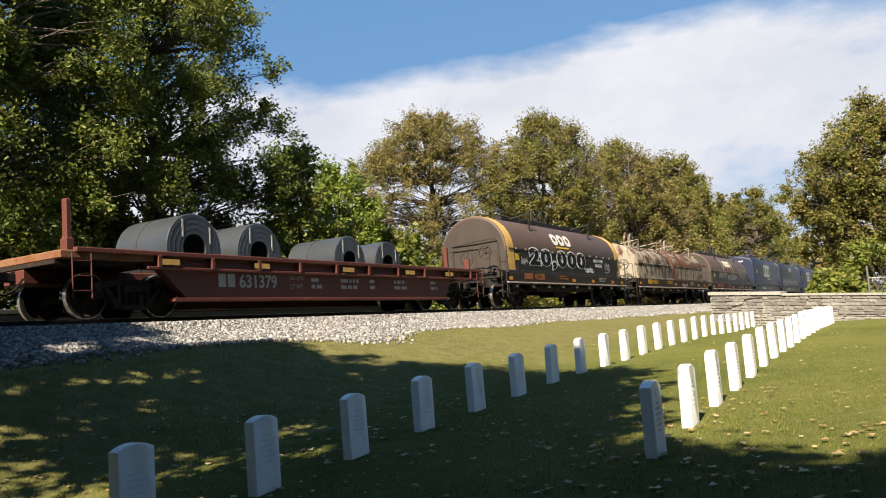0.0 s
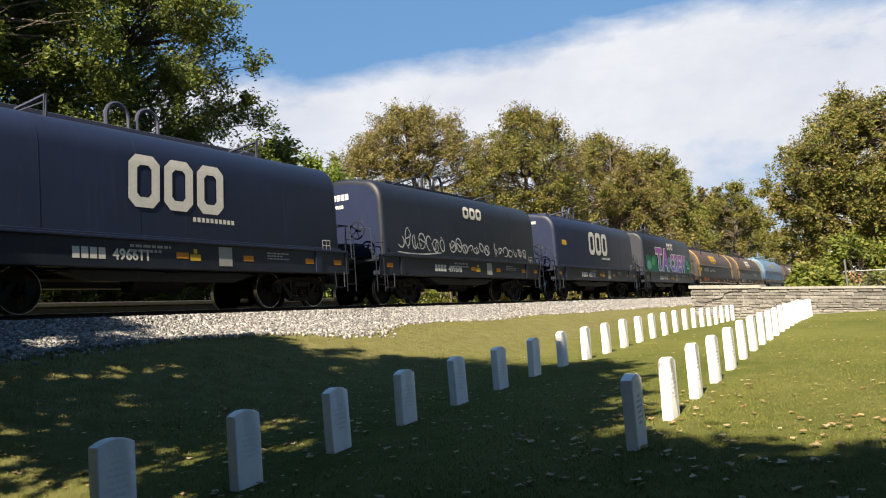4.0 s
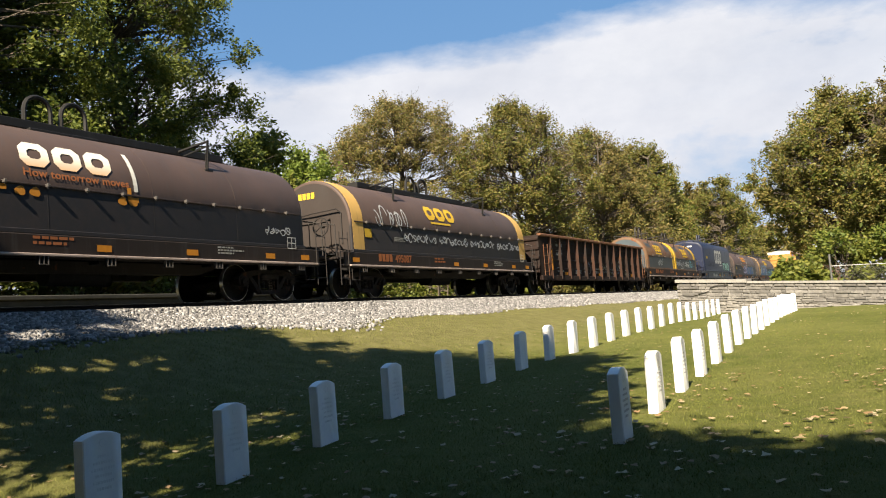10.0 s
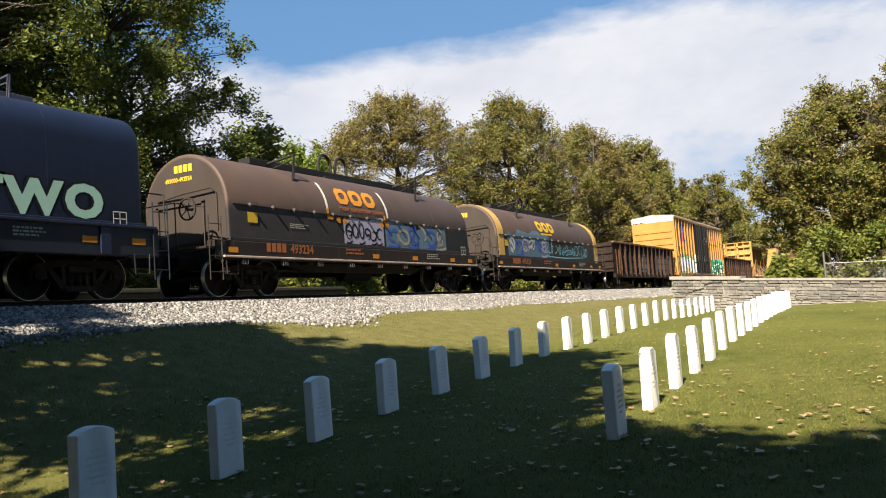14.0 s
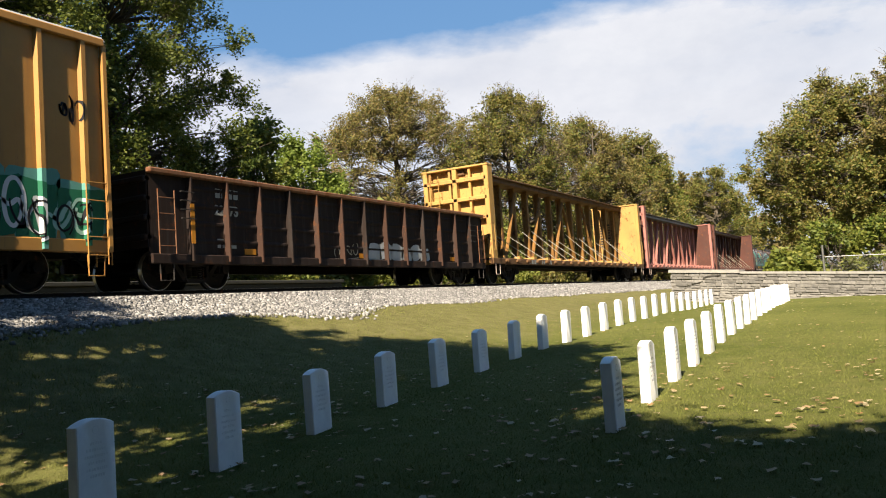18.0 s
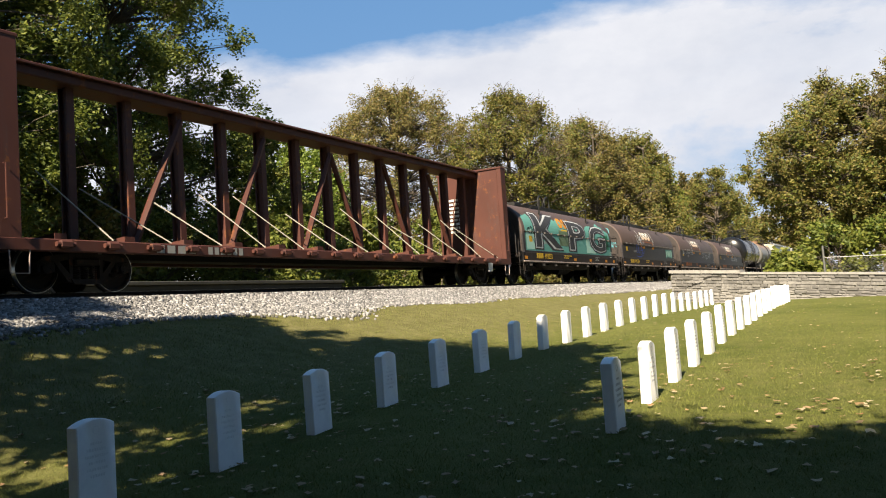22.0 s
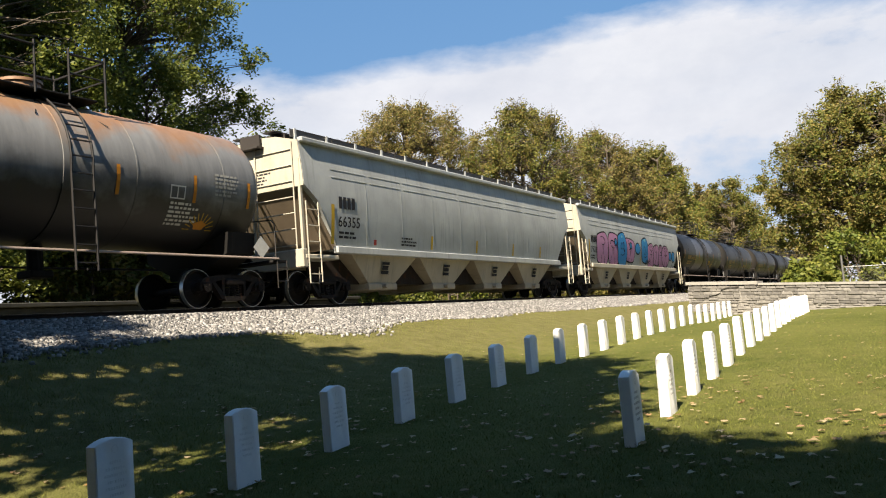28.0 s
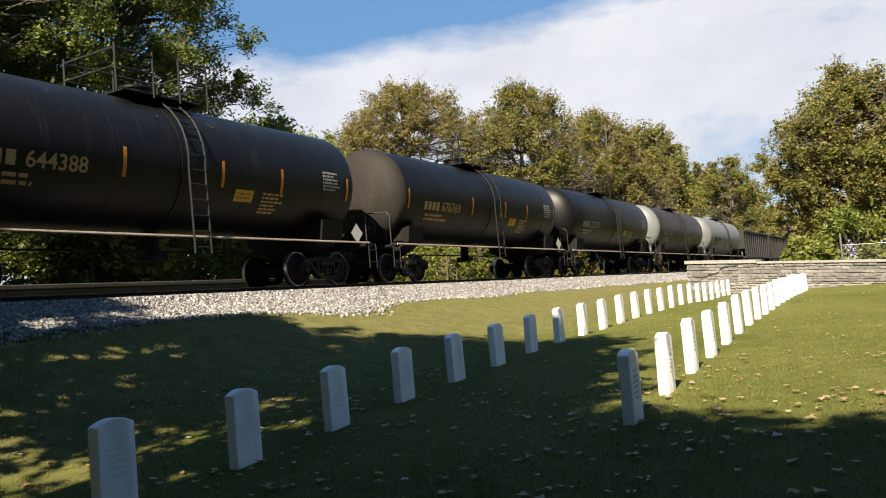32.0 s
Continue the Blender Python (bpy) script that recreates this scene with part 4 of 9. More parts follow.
def stained_tank():
    """Grey tank paint with brown rust washed down from the top."""
    m, nt, b = node_mat("rust_washed_tank")
    tc = nt.nodes.new("ShaderNodeTexCoord")
    sep = nt.nodes.new("ShaderNodeSeparateXYZ")
    nt.links.new(tc.outputs["Object"], sep.inputs[0])
    n1, n2 = noise_node(nt, 0.8, 6, 0.6), noise_node(nt, 2.5, 6, 0.7, stretch=(1, 2.2, 0.3))
    add = nt.nodes.new("ShaderNodeMath")
    add.operation = "MULTIPLY_ADD"
    nt.links.new(sep.outputs["Z"], add.inputs[0])
    add.inputs[1].default_value = 0.42
    nt.links.new(n1, add.inputs[2])
    mask = nt.nodes.new("ShaderNodeMapRange")
    mask.inputs["From Min"].default_value, mask.inputs["From Max"].default_value = 1.94, 2.22
    nt.links.new(add.outputs[0], mask.inputs["Value"])
    grey = mix_node(nt, n2, (0.075, 0.075, 0.076), (0.20, 0.205, 0.21))
    brown = mix_node(nt, n2, (0.13, 0.062, 0.030), (0.24, 0.145, 0.085))
    upper = mix_node(nt, mask.outputs[0], grey, brown)
    # the underside fades to black: shade painted into the tank's colour
    low_tone = nt.nodes.new("ShaderNodeMapRange")
    low_tone.inputs["From Min"].default_value, low_tone.inputs["From Max"].default_value = 1.42, 1.74
    nt.links.new(add.outputs[0], low_tone.inputs["Value"])
    nt.links.new(mix_node(nt, low_tone.outputs[0], (0.011, 0.010, 0.010), upper), b.inputs["Base Color"])
    b.inputs["Roughness"].default_value = 0.55
    return m


HOP_GREY = paint("pale_grey_hopper", (0.45, 0.475, 0.485), 0.05, 0.35, 0.5)
HOP_CREAM = paint("cream_hopper_end", (0.50, 0.465, 0.385), 0.06, 0.3, 0.6)
HOP_TAN = paint("cream_hopper_bay", (0.50, 0.43, 0.32), 0.08, 0.4, 0.65)
COAL_BLACK = paint("black_open_hopper", (0.022, 0.021, 0.021), 0.25, 0.4, 0.7)
WHITE_T, YELLOW_T, ORANGE_T = flat("white_stencil", (0.68, 0.67, 0.63)), flat("yellow_stencil", (0.62, 0.40, 0.05)), flat("orange_reflector", (0.60, 0.24, 0.03), 0.4)
RUST_T = flat("rust_red_stencil", (0.36, 0.13, 0.055))
GREY_T = flat("grey_stencil", (0.36, 0.36, 0.34))
DARK_T = flat("dark_stencil", (0.03, 0.03, 0.035))
HAND_GREY = paint("handrail_steel", (0.032, 0.027, 0.025), 0.3, 0.3, 0.6, rustcol=(0.08, 0.034, 0.018))
PALE_IRON = paint("bare_pale_iron", (0.105, 0.095, 0.088), 0.25, 0.3, 0.5)
WALK_EDGE = paint("worn_walkway_edge", (0.44, 0.35, 0.31), 0.3, 0.3, 0.6)
SPRAY = {k: flat("spray_" + k, c, 0.5, 0.1) for k, c in dict(white=(0.72, 0.74, 0.76), purple=(0.16, 0.055, 0.32), green=(0.02, 0.16, 0.09), teal=(0.12, 0.34, 0.30), mint=(0.36, 0.60, 0.52), blue=(0.03, 0.25, 0.55), pink=(0.50, 0.25, 0.42), black=(0.015, 0.015, 0.02), beige=(0.42, 0.38, 0.30), cyan=(0.20, 0.50, 0.62), olive=(0.14, 0.20, 0.13), silver=(0.48, 0.50, 0.52), orange=(0.60, 0.25, 0.04), red=(0.45, 0.06, 0.05), royal=(0.05, 0.10, 0.40)).items()}


TANK_STAIN = stained_tank()


# ---------------- train: trucks ----------------
AXLE_Z, HALF_BASE = 0.457, 0.889
WHEELS = []


def wheel_mesh():
    m, nt, b = node_mat("polished_tread")
    b.inputs["Metallic"].default_value, b.inputs["Roughness"].default_value = 0.9, 0.32
    b.inputs["Base Color"].default_value = (0.42, 0.40, 0.38, 1)
    mb = MB()
    for s in (-1, 1):
        prof = [(0.700, 0.14), (0.690, 0.37), (0.650, 0.395), (0.650, 0.483), (0.682, 0.483), (0.692, 0.462), (0.80, 0.455), (0.80, 0.40), (0.745, 0.37), (0.755, 0.16), (0.81, 0.13), (0.81, 0.08), (0.68, 0.08)]
        mb.revolve([(s * a, r) for a, r in prof], (0, 0, 0), "x", 36)
        mb.revolve([(s * 0.801, 0.447), (s * 0.801, 0.457), (s * 0.70, 0.4625), (s * 0.70, 0.459)], (0, 0, 0), "x", 36, mi=1)
        mb.cyl((s * 0.96, 0, 0), (s * 1.14, 0, 0), 0.105, n=14)
        for k in range(3):
            a = 2 * math.pi * k / 3
            mb.cyl((s * 1.13, 0.06 * math.cos(a), 0.06 * math.sin(a)), (s * 1.16, 0.06 * math.cos(a), 0.06 * math.sin(a)), 0.016, n=6)
    mb.cyl((-1.0, 0, 0), (1.0, 0, 0), 0.083, n=12)
    return mb.mesh("wheelset", [TRUCK_IRON, m], 40)


def frame_mesh():
    """One cast side frame with its two windows, spring nest and journal boxes."""
    mb = MB()
    x0, x1 = 0.93, 1.09
    top = [(-1.08, 0.58), (-0.95, 0.68), (-0.45, 0.76), (0.45, 0.76), (0.95, 0.68), (1.08, 0.58), (0.98, 0.52), (0.72, 0.57), (0.42, 0.635), (-0.42, 0.635), (-0.72, 0.57), (-0.98, 0.52)]
    mb.prism(top, x0, x1, "x")
    for s in (-1, 1):
        mb.prism([(s * 0.72, 0.60), (s * 0.62, 0.62), (s * 0.28, 0.245), (s * 0.30, 0.17), (s * 0.42, 0.20)], x0 + 0.01, x1 - 0.01, "x")
        mb.prism([(s * 0.40, 0.65), (s * 0.31, 0.65), (s * 0.31, 0.22), (s * 0.38, 0.22)], x0 + 0.005, x1 - 0.005, "x")
        mb.box(x0 - 0.01, x1 + 0.02, s * 0.889 - 0.15, s * 0.889 + 0.15, 0.50, 0.60, 0.02)
        mb.box(x0 - 0.005, x1 + 0.0, s * 1.04 - 0.035, s * 1.04 + 0.035, 0.38, 0.56, 0.015)
        mb.box(x0 - 0.005, x1 + 0.0, s * 0.74 - 0.035, s * 0.74 + 0.035, 0.38, 0.56, 0.015)
    mb.prism([(-0.36, 0.245), (0.36, 0.245), (0.30, 0.15), (-0.30, 0.15)], x0, x1 + 0.02, "x")
    for yy in (-0.19, 0.0, 0.19):
        for k in range(6):
            z = 0.26 + 0.042 * k
            mb.revolve([(0, 0.085), (0.022, 0.085), (0.022, 0.06), (0, 0.06)], ((x0 + x1) / 2, yy, z), "z", 12)
    mb.box(x0 - 0.03, x1 + 0.06, -0.29, 0.29, 0.52, 0.66, 0.03)
    return mb.mesh("side_frame", TRUCK_IRON, 35)


WHEEL_MESH, FRAME_MESH = wheel_mesh(), frame_mesh()
BOLSTER_MESH = MB().box(-1.0, 1.0, -0.2, 0.2, 0.50, 0.70, 0.03).box(-0.3, 0.3, -0.32, 0.32, 0.55, 0.80, 0.04).mesh("truck", TRUCK_IRON)


def truck(car, y):
    t = part("truck", BOLSTER_MESH, None, car, "cast steel truck with springs")
    t.location = (0, y, 0)
    for s in (1, -1):
        f = part("side_frame", FRAME_MESH, None, t)
        f.rotation_euler = (0, 0, 0 if s > 0 else math.pi)
    for s in (-1, 1):
        w = part("wheelset", WHEEL_MESH, None, t, "steel wheels with polished treads on an axle")
        w.matrix_parent_inverse = Matrix.Translation((0, s * HALF_BASE, 0))
        w.location = (0, 0, AXLE_Z)
        WHEELS.append(w)
    return t


# ---------------- train: shared fittings ----------------
THINGS = []   # (car, its place along the track at 16 s)


def start_car(name, s, label, category, tc, L, frame_mat, group="cars of the freight train", stub=False):
    car = new(name)
    tagged(car, label, category, group)
    THINGS.append((car, s))
    truck(car, -tc / 2)
    truck(car, tc / 2)
    for a, b in ((-L / 2, -tc / 2 + 0.7), (tc / 2 - 0.7, L / 2)) if stub else ((-L / 2, L / 2),):
        part("centre_sill", MB().box(-0.33, 0.33, a, b, 0.72, 1.0, 0.02), frame_mat, car)
    for e in (-1, 1):
        part("coupler", MB().box(-0.09, 0.09, min(e * L / 2, e * (L / 2 + 0.42)), max(e * L / 2, e * (L / 2 + 0.42)), 0.78, 0.96, 0.02).box(-0.17, 0.17, e * (L / 2 + 0.44) - 0.13, e * (L / 2 + 0.44) + 0.13, 0.73, 1.0, 0.05), TRUCK_IRON, car, "knuckle coupler")
        hose = [(0.36, e * (L / 2 + 0.02), 0.82), (0.38, e * (L / 2 + 0.2), 0.6), (0.33, e * (L / 2 + 0.4), 0.5), (0.26, e * (L / 2 + 0.52), 0.56)]
        part("air_hose", MB().tube(hose, 0.022, 6), BLACK_FRAME, car)
    return car


def ladder(car, x, y, z0, z1, rungs, w=0.42, axis="y", mat=None, name="ladder", r=0.014):
    mb = MB()
    for s in (-0.5, 0.5):
        p = (x, y + s * w, z0) if axis == "y" else (x + s * w, y, z0)
        mb.cyl(p, (p[0], p[1], z1), r, n=6)
    for k in range(rungs):
        z = z0 + (z1 - z0) * (k + 0.5) / rungs
        mb.cyl((x, y - w / 2, z) if axis == "y" else (x - w / 2, y, z), (x, y + w / 2, z) if axis == "y" else (x + w / 2, y, z), r * 0.85, n=5)
    return part(name, mb, mat or HAND_GREY, car)


def stirrup(car, x, y, z, mat=None):
    return part("stirrup_step", MB().tube([(x, y - 0.2, z), (x, y - 0.18, z - 0.42), (x, y + 0.18, z - 0.42), (x, y + 0.2, z)], 0.016, 5), mat or HAND_GREY, car)


def brake_wheel(car, x, y, z, mat=None):
    mb = MB().revolve([(-0.015, 0.24), (0.015, 0.24), (0.015, 0.275), (-0.015, 0.275)], (x, y, z), "y", 24)
    for k in range(5):
        a = 2 * math.pi * k / 5
        mb.cyl((x, y, z), (x + 0.25 * math.cos(a), y, z + 0.25 * math.sin(a)), 0.014, n=5)
    mb.cyl((x, y - 0.04, z), (x, y + 0.16, z), 0.04, n=8)
    return part("brake_wheel", mb, mat or HAND_GREY, car, "hand-brake wheel")


def arc_surface(prof):
    """Maps (v, lift) to (x, z): v runs up along the profile from its lowest point."""
    P = [Vector((a, b)) for a, b in prof]
    acc = [0.0]
    for a, b in zip(P[:-1], P[1:]):
        acc.append(acc[-1] + (b - a).length)

    def at(v, lift):
        v = max(0.0, min(acc[-1] - 1e-6, v))
        k = max(i for i in range(len(P) - 1) if acc[i] <= v)
        t = (v - acc[k]) / max(1e-9, acc[k + 1] - acc[k])
        p = P[k].lerp(P[k + 1], t)
        # normals shared across the joints, so that drawings follow the bend
        d = (P[min(k + 2, len(P) - 1)] - P[max(k - 1, 0)]).normalized()
        n = Vector((d.y, -d.x))
        if n.x < 0 and n.y < 0:
            n = -n
        q = p + n * lift
        return q.x, q.y
    return at


def flat_side(x, z0):
    return lambda v, lift: (x + lift, z0 + v)


def text_mesh(body, size, fat=0.0, space=1.0):
    cu = bpy.data.curves.new("lettering", "FONT")
    cu.body, cu.size, cu.offset, cu.space_character = body, size, fat, space
    cu.resolution_u = 3
    ob = bpy.data.objects.new("lettering", cu)
    me = bpy.data.meshes.new_from_object(ob)
    bpy.data.objects.remove(ob)
    bm = bmesh.new()
    bm.from_mesh(me)
    bpy.data.meshes.remove(me)
    return bm


def lay(car, name, bm, surf, mat, u0, v0, lift=0.006, label="", slant=0.0, width=None, height=None, curved=True, end=None):
    """Lays a flat drawing (x along, y up) on a car's side; end: on the car's leading end at that y instead."""
    if not bm.verts:
        bm.free()
        return None
    if width or height:
        xs, ys = [v.co.x for v in bm.verts], [v.co.y for v in bm.verts]
        sx = width / max(1e-6, max(xs) - min(xs)) if width else 1
        sy = height / max(1e-6, max(ys) - min(ys)) if height else (sx if width else 1)
        x0, y0 = min(xs), min(ys)
        for v in bm.verts:
            v.co.x, v.co.y = (v.co.x - x0) * sx, (v.co.y - y0) * sy
    if curved:
        ys = [v.co.y for v in bm.verts]
        k = math.floor(min(ys) / 0.14) + 1
        while k * 0.14 < max(ys):
            bmesh.ops.bisect_plane(bm, geom=bm.verts[:] + bm.edges[:] + bm.faces[:], plane_co=(0, k * 0.14, 0), plane_no=(0, 1, 0))
            k += 1
    xs = [v.co.x for v in bm.verts]
    for y in RIB_LINES if end is None else ():
        for d in (-0.085, -0.045, 0.045, 0.085):
            if min(xs) < y + d - u0 < max(xs):
                bmesh.ops.bisect_plane(bm, geom=bm.verts[:] + bm.edges[:] + bm.faces[:], plane_co=(y + d - u0, 0, 0), plane_no=(1, 0, 0))
    for v in bm.verts:
        u, w = u0 + v.co.x + slant * v.co.y, v0 + v.co.y
        if end is None:
            x, z = surf(w, lift)
            for y in RIB_LINES:
                x += 0.085 * min(1.0, max(0.0, (0.0855 - abs(u - y)) / 0.04))
            v.co = (x, u, z)
        else:
            v.co = (u, end - lift, w)
    if name in SMALL_PRINT:
        me = bpy.data.meshes.new(name)
        bm.to_mesh(me)
        bm.free()
        me.materials.append(mat)
        ob = part(name, me, None, car, label)
        tagged(ob, label, kind="stuff")
        return ob
    # every separate stroke or letter is a part of its own
    bm.verts.index_update()
    seen, first = set(), None
    for v in bm.verts:
        if v.index in seen:
            continue
        stack, island = [v], []
        seen.add(v.index)
        while stack:
            p = stack.pop()
            island.append(p)
            for e in p.link_edges:
                q = e.other_vert(p)
                if q.index not in seen:
                    seen.add(q.index)
                    stack.append(q)
        at = {p.index: k for k, p in enumerate(island)}
        faces = {f for p in island for f in p.link_faces}
        if not faces:
            continue
        me = bpy.data.meshes.new(name)
        me.from_pydata([tuple(p.co) for p in island], [], [[at[p.index] for p in f.verts] for f in sorted(faces, key=lambda f: f.index)])
        me.materials.append(mat)
        me.update()
        ob = part(name, me, None, car, label)
        first = first or ob
    bm.free()
    return first


RIB_LINES = []   # ribs of the side being painted, over which drawings are laid
SMALL_PRINT = ("load_data", "service_data", "hood_data", "door_notice", "end_notice", "panel_print", "safety_data", "data_panel", "bay_stencil", "web_line", "end_note", "sun_rays", "tag_board")


def rects(items):
    """A flat drawing made of rectangles (x, y, width, height)."""
    bm = bmesh.new()
    for x, y, w, h in items:
        vs = [bm.verts.new(p) for p in ((x, y, 0), (x + w, y, 0), (x + w, y + h, 0), (x, y + h, 0))]
        bm.faces.new(vs)
    return bm


def text_bars(w, h, rows, seed):
    """Small print too fine to read: rows of short bars."""
    rng = random.Random(seed)
    items = []
    rh = h / rows
    for r in range(rows):
        x, end = 0.0, w * rng.uniform(0.55, 1.0)
        while x < end:
            l = min(rng.uniform(0.4, 1.6) * rh * 1.2, end - x + 0.01)
            items.append((x, h - (r + 0.75) * rh, l, rh * 0.55))
            x += l + rh * 0.35
    return rects(items)


def emblem(w, h, lean=0.0):
    """A company mark as three plain heavy frames."""
    bm = bmesh.new()
    g = w * 0.045
    bw = (w - 2 * g) / 3
    for k in range(3):
        x, t, c = k * (bw + g), bw * 0.27, bw * 0.22
        out = [(x + c, 0), (x + bw - c, 0), (x + bw, c), (x + bw, h - c), (x + bw - c, h), (x + c, h), (x, h - c), (x, c)]
        d = c * 0.45
        inn = [(x + t + d, t), (x + bw - t - d, t), (x + bw - t, t + d), (x + bw - t, h - t - d), (x + bw - t - d, h - t), (x + t + d, h - t), (x + t, h - t - d), (x + t, t + d)]
        vo = [bm.verts.new((a + lean * b, b, 0)) for a, b in out]
        vi = [bm.verts.new((a + lean * b, b, 0)) for a, b in inn]
        for i in range(8):
            j = (i + 1) % 8
            bm.faces.new((vo[i], vo[j], vi[j], vi[i]))
    return bm


def blobs(w, h, n, seed, round_=0.5, amp=0.11):
    """Overlapping swollen shapes of a spray painting."""
    rng = random.Random(seed)
    bm = bmesh.new()
    for k in range(n):
        cx = w * (k + 0.5) / n + rng.uniform(-0.1, 0.1) * w / n
        rx, ry = w / n * rng.uniform(0.45, 0.62), h * rng.uniform(0.38, 0.52)
        cy = h / 2 + rng.uniform(-0.08, 0.08) * h
        ph, m = rng.uniform(0, 6.28), rng.choice((3, 4, 5))
        pts = []
        for i in range(24):
            a = 2 * math.pi * i / 24
            s = 1 + amp * math.sin(m * a + ph)
            ca, sa = math.cos(a), math.sin(a)
            pts.append((cx + rx * s * math.copysign(abs(ca) ** round_, ca), cy + ry * s * math.copysign(abs(sa) ** round_, sa), k * 0.0004))
        bm.faces.new([bm.verts.new(p) for p in pts])
    return bm


def scribble(w, h, loops, seed, thick=0.03):
    """A sprayed tag with no readable letters: a row of quick curling strokes."""
    rng = random.Random(seed)
    bm = bmesh.new()
    n = max(loops, int(w / max(0.1, h * 0.8)))
    cell, slant = w / n, rng.uniform(-0.05, 0.25)

    def stroke(ctrl, t0):
        P = [ctrl[0]] + ctrl + [ctrl[-1]]
        pts = []
        for i in range(1, len(P) - 2):
            p0, p1, p2, p3 = P[i - 1], P[i], P[i + 1], P[i + 2]
            for j in range(6):
                t = j / 6
                pts.append(0.5 * (2 * p1 + (p2 - p0) * t + (2 * p0 - 5 * p1 + 4 * p2 - p3) * t * t + (3 * p1 - p0 - 3 * p2 + p3) * t ** 3))
        pts.append(ctrl[-1])
        side = []
        for k, p in enumerate(pts):
            d = pts[min(k + 1, len(pts) - 1)] - pts[max(k - 1, 0)]
            f = t0 * (0.55 + 0.45 * math.sin(math.pi * (k + 0.5) / len(pts)))
            q = Vector((-d.y, d.x)).normalized() * f / 2
            side.append((bm.verts.new((p.x - q.x, p.y - q.y, 0)), bm.verts.new((p.x + q.x, p.y + q.y, 0))))
        for (a, b), (c, d) in zip(side[:-1], side[1:]):
            bm.faces.new((a, c, d, b))

    for k in range(n):
        gh, y0, x0, gw = h * rng.uniform(0.6, 1.0), h * rng.uniform(0, 0.12), cell * k, cell * 0.86
        turn = rng.uniform(0, 6.28)
        ca, sa = math.cos(turn), math.sin(turn)
        at = lambda p, q: Vector((x0 + gw * (0.5 + 0.62 * (p * ca - q * sa)), y0 + gh * (0.5 + 0.5 * (p * sa + q * ca))))
        sweep, squash = rng.choice((-1, 1)) * rng.uniform(3.4, 7.5), rng.uniform(0.35, 1.0)
        stroke([at((1 - 0.05 * i) * math.cos(sweep * i / 8), squash * math.sin(sweep * i / 8)) for i in range(9)], thick)
        if rng.random() < 0.6:
            f, g = rng.uniform(-0.8, 0.8), rng.uniform(-0.9, 0.9)
            stroke([at(-1.0, f), at(-0.3, g), at(0.3, -g), at(1.05, f * 0.3)], thick * rng.uniform(0.7, 1.2))
    if rng.random() < 0.4:
        stroke([Vector((0.0, -0.06 * h)), Vector((w * 0.4, -0.12 * h)), Vector((w * rng.uniform(0.8, 1.0), 0.02 * h))], thick)
    return bm


def lettering(car, body, surf, u, v, size, mat, fat=0.0, label="", lift=0.006, width=None, height=None, name="lettering", curved=False, slant=0.0, space=1.0):
    return lay(car, name, text_mesh(body, size, fat, space), surf, mat, u, v, lift, label, slant, width, height, curved)


def number_line(car, digits, surf, u, v, size, mat, seed):
    """The owner's mark as bars, then the car's number."""
    lay(car, "owner_mark", rects([(k * size * 0.62, 0, size * 0.5, size * 0.72) for k in range(4)]), surf, mat, u, v, 0.006, "owner's mark in plain blocks", curved=False)
    lettering(car, digits, surf, u + size * 2.9, v, size, mat, 0.008 * size / 0.3)


def reflectors(car, surf, places, v, w=0.34, h=0.13, mat=None):
    for u in places:
        lay(car, "reflector", rects([(0, 0, w, h)]), surf, mat or ORANGE_T, u, v, 0.008, "orange reflector patch", curved=False)


# ---------------- train: coil cars with hoods ----------------
def round_profile(hw, zb, zs, zr, n=12):
    """From the hood's foot up over the arch to the ridge."""
    p = [(hw + 0.015, zb), (hw + 0.010, (zb + zs) / 2), (hw, zs)]
    for k in range(1, n + 1):
        a = math.pi / 2 * k / n
        p.append((hw * math.cos(a) if k < n else 0.0, zs + (zr - zs) * math.sin(a)))
    return p


def shoulder_profile(hw, zb, zs, zr, n=8):
    """Upright sides, a round shoulder and a nearly flat crown."""
    p = [(hw, zb), (hw, (zb + zs) / 2), (hw - 0.01, zs)]
    rx, rz = 0.62, zr - 0.13 - zs
    for k in range(1, n + 1):
        a = math.pi / 2 * k / n
        p.append((hw - 0.01 - rx + rx * math.cos(a), zs + rz * math.sin(a)))
    for k in range(1, 4):
        t = k / 3
        p.append(((hw - 0.01 - rx) * (1 - t), zr - 0.13 + 0.13 * math.sin(t * math.pi / 2)))
    return p


